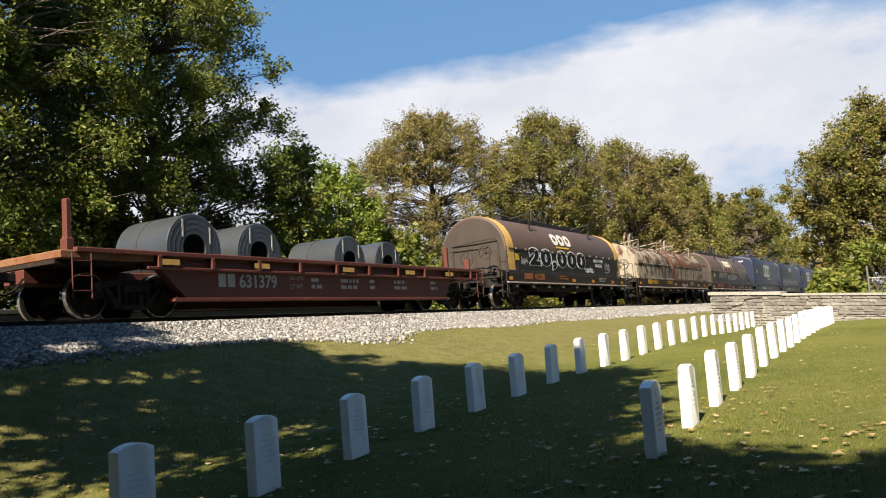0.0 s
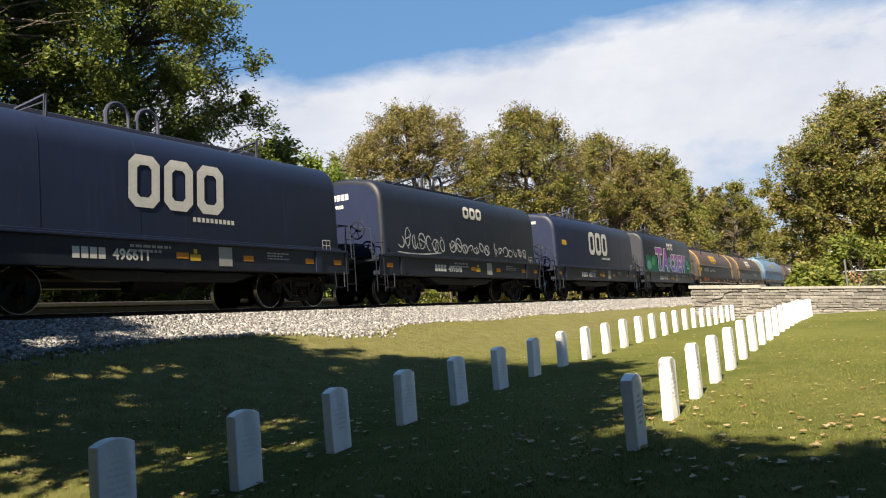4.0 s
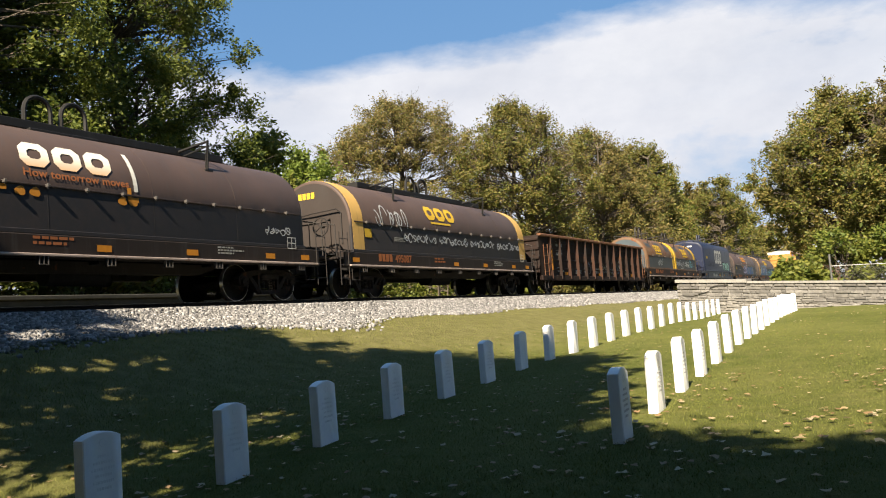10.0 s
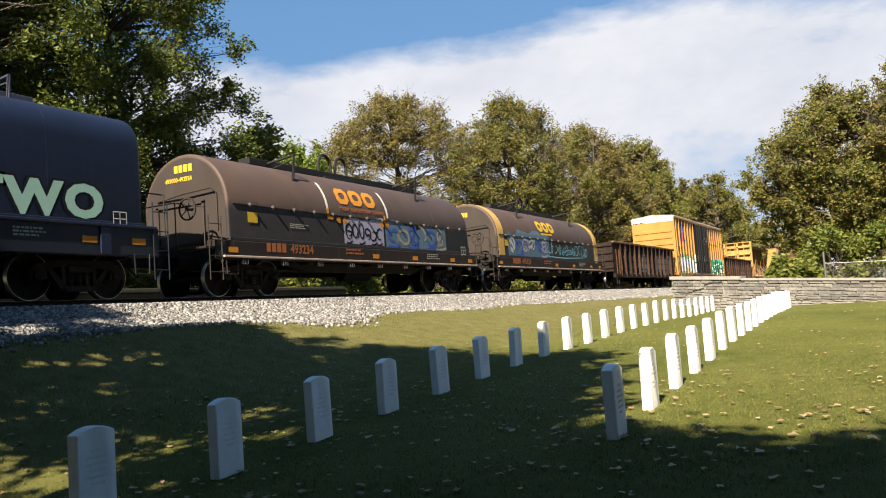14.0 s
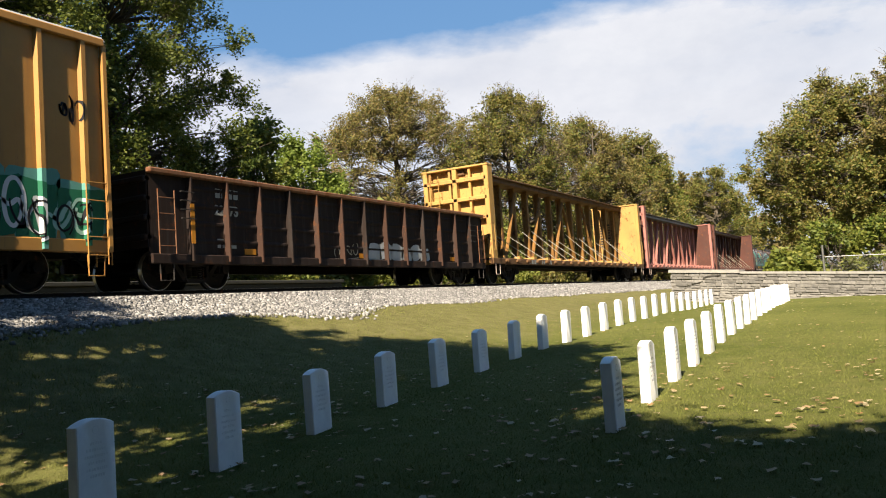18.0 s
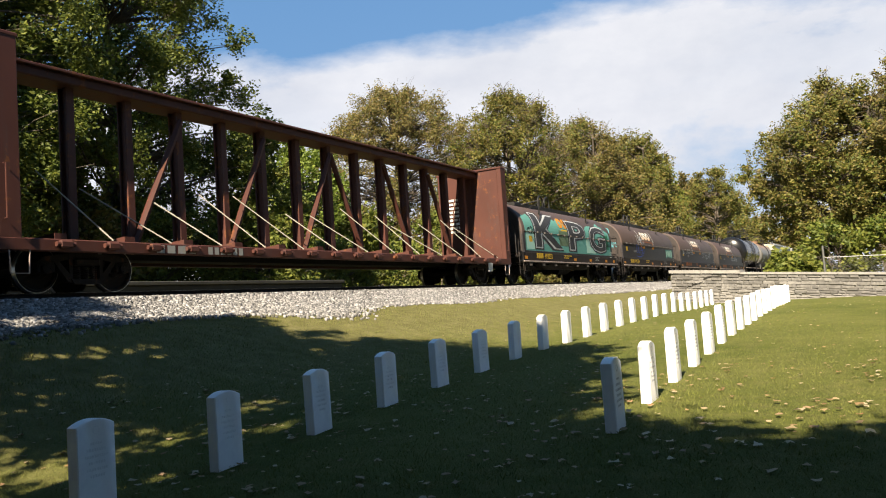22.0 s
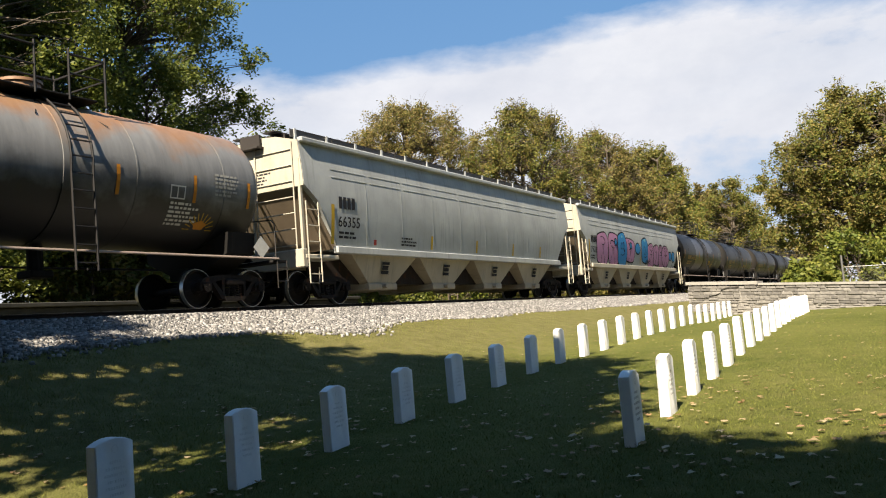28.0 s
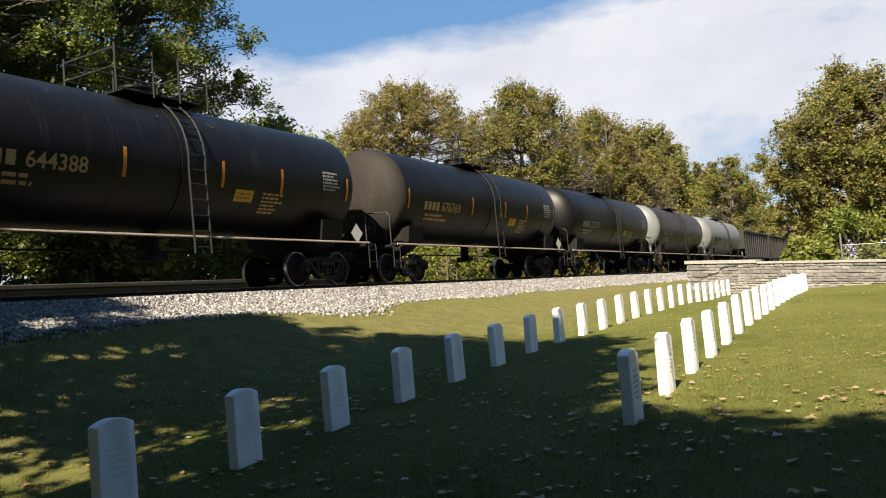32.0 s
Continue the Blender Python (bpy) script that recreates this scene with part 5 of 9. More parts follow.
def hood(car, prof, y0, y1, mat, end_mat=None, bands=None, band_w=0.55, round_end=0.16, name="hood", label=""):
    full = prof + [(-a, b) for a, b in prof[-2::-1]]
    zb = prof[0][1]
    def ring(y, inset):
        cz = zb
        return [(a * (1 - inset / 1.42), y, cz + (b - cz) * (1 - inset / 2.2)) for a, b in full]
    e = round_end
    mb = MB()
    mb.loft([ring(y0, e), ring(y0 + e * 0.12, e * 0.55), ring(y0 + e * 0.45, e * 0.15), ring(y0 + e, 0.0), ring(y1 - e, 0.0), ring(y1 - e * 0.45, e * 0.15), ring(y1 - e * 0.12, e * 0.55), ring(y1, e)])
    h = part(name, mb, mat, car, label, 40)
    def shell(ya, yb, lift):
        ra = [(a * (1 + lift / 1.42), ya, zb + (b - zb) * (1 + lift / 2.2)) for a, b in full]
        rb = [(p[0], yb, p[2]) for p in ra]
        return MB().loft([ra, rb])
    if bands:
        part("end_band", shell(y0 + e + 0.01, y0 + e + band_w, 0.006), bands, h, "ochre painted end band", 40)
        part("end_band", shell(y1 - e - band_w, y1 - e - 0.01, 0.006), bands, h, "ochre painted end band", 40)
    if end_mat:
        r = [(p[0] * 0.985, y0 - 0.004, zb + (p[2] - zb) * 0.985) for p in ring(y0, e)]
        part("end_plate", MB().loft([r, [(a, b + 0.012, c) for a, b, c in r]]), end_mat, h)
    n = max(3, int((y1 - y0) / 2.2))
    for k in range(1, n):
        y = y0 + (y1 - y0) * k / n
        part("seam", shell(y - 0.007, y + 0.007, 0.003), mat, h)
    # a bottom flange and a hinge line along the near side
    part("bottom_flange", MB().box(-prof[0][0] - 0.05, prof[0][0] + 0.05, y0 + 0.02, y1 - 0.02, zb - 0.06, zb + 0.03, 0.01), mat, h)
    return h




def hooks(car, prof, zs, y0, y1, n, mat, parent):
    surf = arc_surface(prof)
    v = zs - prof[0][1]
    xa, za = surf(v, 0.0)
    for k in range(n):
        y = y0 + (y1 - y0) * (k + 0.5) / n
        if k == 0:
            part("cover_edge", MB().box(xa - 0.02, xa + 0.030, y0 - 0.15, y1 + 0.15, za - 0.012, za + 0.02, 0.004), parent.data.materials[0], parent, "lapped lower edge of the cover")
        mb = MB().box(xa - 0.01, xa + 0.10, y - 0.03, y + 0.03, za - 0.03, za + 0.03, 0.008).cyl((xa + 0.06, y, za - 0.05), (xa + 0.06, y, za + 0.05), 0.014, n=5)
        part("tie_hook", mb, mat, parent)


def lifting_gear(car, parent, zr, y0, y1, mat, loops=True, stands=True, plank=True):
    yc = (y0 + y1) / 2
    if loops:
        for dy in (-0.42, 0.42):
            pts = [(0.0, yc + dy - 0.30, zr - 0.03)] + [(0.0, yc + dy - 0.30 * math.cos(math.pi * k / 8), zr + 0.48 + 0.30 * math.sin(math.pi * k / 8)) for k in range(9)] + [(0.0, yc + dy + 0.30, zr - 0.03)]
            part("lifting_loop", MB().tube(pts, 0.05, 7), mat, parent, "rounded lifting loop", 50)
        part("saddle_plate", MB().box(-0.3, 0.3, yc - 0.8, yc + 0.8, zr - 0.06, zr + 0.03, 0.01), mat, parent)
    if stands:
        for f in (0.24, 0.76):
            y = y0 + (y1 - y0) * f
            mb = MB()
            for s in (-1, 1):
                mb.tube([(s * 1.02, y, zr - 0.50), (s * 1.12, y - 0.03, zr + 0.22), (s * 0.10, y - 0.06, zr + 0.10)], 0.042, 6)
                mb.box(s * 1.03 - 0.07, s * 1.03 + 0.07, y - 0.12, y + 0.12, zr - 0.53, zr - 0.46)
                mb.tube([(s * 0.74, y - 0.45, zr - 0.14), (s * 1.05, y - 0.02, zr + 0.10)], 0.020, 5)
            part("stacking_stand", mb, mat, parent, "angled stacking stand")
    if plank:
        part("ridge_plank", MB().box(-0.2, 0.2, y0 + 2.2, y1 - 1.6, zr + 0.02, zr + 0.20, 0.01), mat, parent)


def coil_frame(car, L, tc, sill, zs0, zs1, walk=True, skirt=None, depth=0.62, rails=None):
    """Side sills, cross bearers, fish-belly, end platforms and their railings."""
    for s in (1, -1):
        ob = part("side_sill", MB().box(min(s * 1.22, s * 1.50), max(s * 1.22, s * 1.50), -L / 2, L / 2, zs0, zs1, 0.02), sill, car)
        if walk and s > 0:
            part("walkway", MB().box(1.50, 1.60, -L / 2 + 0.2, L / 2 - 0.2, zs0 + 0.02, zs0 + 0.070, 0.010), WALK_EDGE, ob, "narrow walkway with a worn pale edge")
            for k in range(9):
                y = -L / 2 + 0.9 + (L - 1.8) * k / 8
                part("step_bracket", MB().box(1.50, 1.59, y - 0.10, y - 0.085, zs0 - 0.13, zs0 + 0.03).box(1.50, 1.59, y - 0.01, y + 0.005, zs0 - 0.13, zs0 + 0.03).box(1.50, 1.59, y + 0.08, y + 0.095, zs0 - 0.13, zs0 + 0.03).box(1.585, 1.60, y - 0.10, y + 0.095, zs0 - 0.14, zs0 - 0.125), PALE_IRON, ob)
    pr = [(-tc / 2 + 1.45, zs0), (tc / 2 - 1.45, zs0), (tc / 2 - 2.3, depth), (-tc / 2 + 2.3, depth)]
    for x in (-1.0, 0.78):
        part("fish_belly", MB().prism(pr, x, x + 0.22, "x"), sill if skirt is None else skirt, car)
    for k in range(5):
        y = -L / 2 + 0.7 + (L - 1.4) * k / 4
        part("cross_bearer", MB().box(-1.3, 1.3, y - 0.09, y + 0.09, 0.80, zs1 - 0.05, 0.01), BLACK_FRAME, car)
    part("air_tank", MB().cyl((0.7, -0.9, 0.60), (0.7, 0.5, 0.60), 0.21, n=16), BLACK_FRAME, car, "brake air reservoir", 40)
    part("brake_cylinder", MB().cyl((-0.55, 0.9, 0.64), (-0.55, 1.6, 0.64), 0.16, n=14).cyl((0.55, 1.1, 0.66), (0.55, 1.5, 0.66), 0.12, n=12), BLACK_FRAME, car, smooth=40)
    for e in (-1, 1):
        ya, yb = (e * L / 2, e * (L / 2 + 0.30))
        part("end_platform", MB().box(-1.5, 1.5, min(ya, yb), max(ya, yb), zs1 - 0.22, zs1 - 0.16, 0.01), sill, car)
        rail = MB()
        y = e * (L / 2 + 0.24)
        for x in (-1.42, -0.5, 0.5, 1.42):
            rail.cyl((x, y, zs1 - 0.2), (x, y, zs1 + (0.75 if abs(x) > 1 else 0.95)), 0.016, n=5)
        rail.tube([(-1.42, y, zs1 + 0.75), (-0.5, y, zs1 + 0.95), (0.5, y, zs1 + 0.95), (1.42, y, zs1 + 0.75)], 0.016, 5)
        part("end_railing", rail, rails or HAND_GREY, car)
        ladder(car, 1.53, e * (L / 2 + 0.02), 0.35, zs1 + 0.55, 4, 0.40, mat=rails)
        stirrup(car, 1.53, e * (L / 2 - 0.5), zs0 + 0.05, rails)
    brake_wheel(car, 0.95, -L / 2 - 0.28, zs1 + 0.75, rails)


def coil_car(s, tc, L, label, prof, zs, hood_mat, sill, zs0, zs1, bands=None, end_mat=None, split=None, number="", num_mat=None, seed=0, walk=True, gear=None, hook_n=9, skirt=None, depth=0.62, round_end=0.16, shorten=0.55):
    car = start_car("coil_car", s, label, "freight car", tc, L, BLACK_FRAME)
    coil_frame(car, L, tc, sill, zs0, zs1, walk, skirt, depth, sill if sill is DARK_NAVY else None)
    y0, y1 = -L / 2 + shorten, L / 2 - shorten
    zr = prof[-1][1]
    spans = [(y0, y1, hood_mat)] if split is None else [(y0, split[0] - 0.03, hood_mat), (split[0] + 0.03, y1, split[1])]
    hoods = []
    for a, b, m in spans:
        h = hood(car, prof, a, b, m, end_mat, bands, round_end=round_end)
        hoods.append(h)
        if hook_n:
            hooks(car, prof, zs, a + 0.3, b - 0.3, max(3, int(hook_n * (b - a) / (y1 - y0))), PALE_IRON, h)
        lifting_gear(car, h, zr, a, b, gear or HAND_GREY, True, True, split is None)
    sill_side = flat_side(1.50, (zs0 + zs1) / 2 - 0.02)
    if number:
        number_line(car, number, sill_side, -L * 0.37, 0.0, 0.32 if zs1 - zs0 > 0.4 else 0.28, num_mat or YELLOW_T, seed)
    rng = random.Random(seed)
    lay(car, "load_data", text_bars(1.1, 0.2, 2, seed), sill_side, num_mat or GREY_T, -L * 0.12, 0.02, 0.006, "small load data too fine to read", curved=False)
    lay(car, "service_data", text_bars(0.9, 0.2, 3, seed + 1), sill_side, GREY_T, L * 0.22, 0.0, 0.006, "small service data too fine to read", curved=False)
    reflectors(car, sill_side, [-L * 0.47, -L * 0.02, L * 0.15, L * 0.34, L * 0.44], -0.05)
    lay(car, "tag_board", rects([(0, 0, 0.34, 0.02), (0, 0.28, 0.34, 0.02), (0, 0, 0.02, 0.3), (0.32, 0, 0.02, 0.3), (0.16, 0, 0.02, 0.3), (0, 0.14, 0.34, 0.02)]), flat_side(1.52, zs1 - 0.02), WHITE_T, L * 0.40, 0.0, 0.01, "white-framed routing card board", curved=False)
    return car, hoods


def logo_on(car, prof, u, v, w, h, mat, label="company mark in plain blocks", lean=0.12):
    return lay(car, "company_mark", emblem(w, h, 0.0), arc_surface(prof), mat, u, v, 0.016, label, lean)


def end_text(car, prof, L, shorten, mat, lines):
    """Writing on the hood's leading end: (text or None for bars, x, z, size)."""
    for body, x, z, size in lines:
        if body is None:
            bm = rects([(k * size * 0.62, 0, size * 0.5, size * 0.72) for k in range(4)])
        else:
            bm = text_mesh(body, size, 0.006)
        # seen from the front, +x lies to the right
        lay(car, "end_lettering", bm, None, mat, x, z, 0.012, "", end=-L / 2 + shorten, curved=False)


ROUND = round_profile(1.42, 1.36, 2.22, 3.60)
SHOULDER = shoulder_profile(1.47, 1.50, 3.15, 3.98)


# ---------------- train: the coil cars one by one ----------------
PALE_STRAP = flat("pale_webbing", (0.42, 0.39, 0.33), 0.8)
NAVY_GEAR = paint("worn_navy_gear", (0.05, 0.055, 0.09), 0.1, 0.3, 0.5)
DARK_IRON = paint("black_iron_gear", (0.014, 0.013, 0.012), 0.2, 0.3, 0.6, spec=0.3)




def smear(h, surf, u, v, w, hgt, mat, seed, label, lift=0.009, band=None):
    """A patch of paint rolled over the hood with a ragged top; band: only a wavy strip of that depth."""
    bm = bmesh.new()
    n = max(6, int(w / 0.16))
    wob = lambda q, k: 0.30 * noise.noise(Vector((q * 0.8 + seed, k, 0))) + 0.12 * noise.noise(Vector((q * 3.1, seed + k, 0)))
    us = [w * k / n for k in range(n + 1)]
    hi = [hgt * (0.78 + wob(q, 3.1)) for q in us]
    lo = [max(0.0, a - band * (0.75 + 1.8 * wob(q * 1.3, 7.7))) if band else 0.0 for q, a in zip(us, hi)]
    vl, vh = [bm.verts.new((q, a, 0)) for q, a in zip(us, lo)], [bm.verts.new((q, a, 0)) for q, a in zip(us, hi)]
    for k in range(n):
        bm.faces.new((vl[k], vl[k + 1], vh[k + 1], vh[k]))
    return lay(h, "paint_smear", bm, surf, mat, u, v, lift, label)


def spray_fade(name, low, high, z0, z1):
    """Spray paint that fades from one colour to another up the letters."""
    m, nt, b = node_mat(name)
    tc = nt.nodes.new("ShaderNodeTexCoord")
    sep = nt.nodes.new("ShaderNodeSeparateXYZ")
    nt.links.new(tc.outputs["Object"], sep.inputs[0])
    mr = nt.nodes.new("ShaderNodeMapRange")
    mr.inputs["From Min"].default_value, mr.inputs["From Max"].default_value = z0, z1
    nt.links.new(sep.outputs["Z"], mr.inputs["Value"])
    nt.links.new(mix_node(nt, mr.outputs[0], low, high), b.inputs["Base Color"])
    b.inputs["Roughness"].default_value = 0.55
    return m


SPRAY["leaf"] = flat("spray_leaf_green", (0.07, 0.30, 0.12), 0.5, 0.1)
SPRAY["moss"] = flat("spray_moss", (0.13, 0.24, 0.10), 0.5, 0.15)
SPRAY["lilac"] = flat("spray_lilac", (0.38, 0.36, 0.50), 0.5, 0.15)
SPRAY["fogblue"] = flat("spray_fog_blue", (0.11, 0.19, 0.28), 0.5, 0.2)
SPRAY["dusk"] = flat("spray_dusk_grey", (0.16, 0.15, 0.13), 0.5, 0.2)
SPRAY["sand"] = flat("spray_sand", (0.38, 0.35, 0.28), 0.5, 0.35)
SPRAY["slate"] = flat("spray_slate", (0.055, 0.058, 0.066), 0.5, 0.3)
SPRAY["lagoon"] = flat("spray_lagoon", (0.10, 0.33, 0.38), 0.5, 0.15)
SPRAY["ink"] = flat("spray_ink", (0.010, 0.010, 0.014), 0.5, 0.1)
MARK_FADE = spray_fade("white_to_orange_mark", (0.50, 0.22, 0.045), (0.62, 0.58, 0.50), 2.45, 2.85)
SPRAY["fade"] = spray_fade("spray_blue_to_purple", (0.055, 0.06, 0.34), (0.24, 0.055, 0.26), 1.6, 2.6)
def brown_car(s, label, seed, number, bands=None, logo=WHITE_T, num=YELLOW_T, end_lines=None, hood_mat=None, tc=10.3, L=13.6, slogan=False, sill=None, end_mat=GREY_END, gear=None):
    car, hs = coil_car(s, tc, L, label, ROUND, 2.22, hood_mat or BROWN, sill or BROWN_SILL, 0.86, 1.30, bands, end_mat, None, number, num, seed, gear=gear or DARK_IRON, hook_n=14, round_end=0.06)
    h = hs[0]
    surf = arc_surface(ROUND)
    logo_on(h, ROUND, -1.75, 1.22, 2.0, 0.55, MARK_FADE if slogan and logo is WHITE_T else logo)
    if slogan:
        # brackets, dots and a line of small writing round the mark
        for u, w in ((-2.35, 0.10), (0.75, 0.10)):
            lay(h, "bracket_stripe", rects([(0, 0.0, w, 0.95)]), surf, WHITE_T, u, 0.95, 0.014, "painted bracket")
            lay(h, "bracket_foot", rects([(0, 0, 0.28, 0.10), (0 if u < 0 else 0.0, 0, 0.10, 0.30)]), surf, SPRAY["orange"], u if u < 0 else u - 0.18, 0.72, 0.015, "orange bracket foot")
        lettering(h, "How tomorrow moves", surf, -1.72, 1.02, 0.2, RUST_T, 0.004, "faded rust-red slogan", 0.016, width=2.35, height=0.16, curved=True)
        for u in (-1.9, -1.6, 0.35, 0.62):
            lay(h, "spot", blobs(0.2, 0.2, 1, 3, 1.0), surf, SPRAY["orange"], u, 0.62, 0.014, "orange spot")
    else:
        lay(h, "underline", rects([(0, 0, 1.4, 0.07)]), surf, YELLOW_T, -1.55, 1.08, 0.014, "yellow stripe under the mark")
    lay(h, "yellow_square", rects([(0, 0, 0.36, 0.26)]), surf, YELLOW_T, -5.6, 0.42, 0.014, "small yellow patch")
    lay(h, "hood_data", text_bars(0.8, 0.14, 3, seed + 7), surf, GREY_T, -4.0, 0.36, 0.012, "small print too fine to read")
    y_end = -L / 2 + 0.55
    if end_lines:
        end_text(h, ROUND, L, 0.55, YELLOW_T if end_lines[0] == "y" else WHITE_T, end_lines[1])
    part("end_door_frame", MB().box(-0.95, -0.87, y_end - 0.05, y_end, 1.4, 2.35).box(0.62, 0.70, y_end - 0.05, y_end, 1.4, 2.35).box(-0.95, 0.70, y_end - 0.05, y_end, 2.30, 2.38), GREY_END, h)
    part("end_grab_iron", MB().tube([(-0.9, y_end - 0.03, 2.5), (0.1, y_end - 0.12, 2.58), (1.0, y_end - 0.12, 2.62), (1.1, y_end - 0.03, 2.5), (1.1, y_end - 0.03, 1.6)], 0.02, 6), HAND_GREY, h)
    return car, h, surf


def tag(h, surf, kind, u, v, w, hgt, col, seed, n=5, thick=0.035, label="looping spray-painted tag", lift=0.018):
    if kind == "scribble":
        return lay(h, "graffiti", scribble(w, hgt, n, seed, thick), surf, SPRAY[col], u, v, lift, label)
    return lay(h, "graffiti", blobs(w, hgt, n, seed), surf, SPRAY[col], u, v, lift, label)


def split_drawing(bm):
    """Each face of a flat drawing as a drawing of its own."""
    out = []
    for f in bm.faces:
        one = bmesh.new()
        one.faces.new([one.verts.new(v.co) for v in f.verts])
        out.append(one)
    bm.free()
    return out


def piece(h, surf, u, v, w, hgt, n, seed, edge, fill, label, lift=0.016, fill2=None, round_=0.6):
    """A swollen spray-painted piece: letter by letter, an outline with a smaller fill on it."""
    for k, bm in enumerate(split_drawing(blobs(w, hgt, n, seed, round_, 0.045))):
        lay(h, "graffiti", bm, surf, SPRAY[edge], u, v, lift + 0.0008 * k, label)
    for k, bm in enumerate(split_drawing(blobs(w, hgt, n, seed, round_, 0.045))):
        c = sum((q.co for q in bm.verts), Vector()) / len(bm.verts)
        for q in bm.verts:
            d = q.co - c
            q.co = c + d * max(0.5, 1 - 0.075 / max(0.1, d.length))
        lay(h, "graffiti_fill", bm, surf, SPRAY[fill], u, v, lift + 0.005 + 0.0008 * k, "")
    if fill2:
        for k in range(n):
            lay(h, "graffiti_line", scribble(w / n * 0.55, hgt * 0.5, 1, seed + 3 + k, 0.035), surf, SPRAY[fill2], u + w * (k + 0.25) / n, v + 0.25 * hgt, lift + 0.014, "")


def word(h, surf, body, u, v, w, hgt, edge, fill, label, lift=0.02, fat=0.05):
    """A sprayed word with a fat outline."""
    lay(h, "graffiti", text_mesh(body, 1.0, fat + 0.05, 1.16), surf, SPRAY[edge], u - 0.03, v - 0.03, lift, label, 0, w, hgt)
    lay(h, "graffiti_fill", text_mesh(body, 1.0, fat, 1.18), surf, SPRAY[fill], u + 0.02, v + 0.02, lift + 0.006, "", 0, w - 0.1, hgt - 0.1)


def coil_flat(s, seed, full=True):
    """The open red car with its sheet-steel coils."""
    L = 16.2
    car = start_car("open_coil_car", s, "oxide-red open flat car carrying large bare steel coils", "freight car", 12.4, L, RED_CAR)
    for e in (1, -1):
        sgn = lambda a, b: (min(e * a, e * b), max(e * a, e * b))
        x0, x1 = sgn(1.25, 1.52)
        pr = [(-L / 2 + 2.1, 1.12), (L / 2 - 2.1, 1.12), (L / 2 - 2.6, 0.30), (-L / 2 + 3.0, 0.30)]
        part("side_girder", MB().prism(pr, x0, x1 - 0.06 if e > 0 else x1, "x").box(*sgn(1.3, 1.56), -L / 2 + 1.9, L / 2 - 0.3, 0.94, 1.0, 0.01).box(*sgn(1.3, 1.50), -L / 2 + 2.6, L / 2 - 2.4, 0.28, 0.36, 0.01), RED_CAR, car, "deep riveted side girder")
        part("top_rail", MB().box(*sgn(1.30, 1.56), -L / 2 + 0.3, L / 2 - 0.2, 1.22, 1.32, 0.015), RED_CAR, car)
        part("side_plate", MB().box(*sgn(1.32, 1.42), -L / 2 + 1.9, L / 2 - 0.2, 1.0, 1.22), RED_CAR, car)
        for k in range(10):
            y = -L / 2 + 2.2 + k * (L - 3.2) / 9
            part("stake_pocket", MB().box(*sgn(1.40, 1.575), y - 0.05, y + 0.05, 0.98, 1.23, 0.012), RED_CAR, car)
    part("deck", MB().box(-1.32, 1.32, -L / 2, -L / 2 + 2.3, 1.02, 1.10).box(-1.32, 1.32, L / 2 - 2.3, L / 2, 1.02, 1.10).box(-1.25, 1.25, -L / 2 + 2.3, L / 2 - 2.3, 0.70, 0.76), RUSTY, car, "rusty deck plates and coil trough")
    part("end_deck", MB().box(-1.5, 1.5, -L / 2, -L / 2 + 2.1, 1.10, 1.26, 0.02), GON_EDGE, car)
    part("end_deck", MB().box(-1.5, 1.5, L / 2 - 1.4, L / 2, 1.10, 1.20, 0.02), RED_CAR, car)
    for x, y in ((1.35, -L / 2 + 0.25), (-1.2, -L / 2 + 0.25), (0.2, L / 2 - 0.3)):
        part("end_post", MB().box(x - 0.07, x + 0.07, y - 0.06, y + 0.06, 1.2, 2.25, 0.02).box(x - 0.10, x + 0.10, y - 0.09, y + 0.09, 1.18, 1.5, 0.02), RED_CAR, car, "upright red end post")
    brake_wheel(car, 0.9, L / 2 - 0.05, 1.75)
    part("brake_post", MB().box(0.8, 1.0, L / 2 - 0.1, L / 2, 1.1, 1.75, 0.02), RED_CAR, car)
    part("winch", MB().box(0.1, 0.8, L / 2 - 1.6, L / 2 - 0.9, 1.2, 1.45, 0.05).cyl((0.2, L / 2 - 1.9, 1.35), (0.7, L / 2 - 1.9, 1.35), 0.12, n=10), RED_CAR, car)
    for y in (-L / 2 + 0.4, L / 2 - 0.4):
        ladder(car, 1.56, y, 0.35, 1.2, 3, 0.4, mat=RED_CAR)
    side = flat_side(1.47, 0.0)
    lettering(car, "631379", side, -3.62, 0.60, 0.42, GREY_T, 0.012)
    lay(car, "owner_mark", rects([(0, 0, 0.22, 0.3), (0.28, 0, 0.22, 0.3)]), side, GREY_T, -4.25, 0.60, 0.006, "owner's mark in plain blocks", curved=False)
    lettering(car, "LD LMT", side, -1.9, 0.80, 0.16, GREY_T)
    lettering(car, "LT WT", side, -1.9, 0.58, 0.16, GREY_T)
    for k, (u, w) in enumerate(((-1.1, 0.5), (0.1, 0.8), (1.4, 0.4), (2.6, 0.9), (4.6, 0.4))):
        lay(car, "service_data", text_bars(w, 0.34, 2, seed + k), side, GREY_T, u, 0.55, 0.006, "small print too fine to read", curved=False)
    reflectors(car, flat_side(1.565, 1.02), [-5.9, -3.2, 0.1, 3.1, 5.4], 0.02, 0.5, 0.12, YELLOW_BAND)
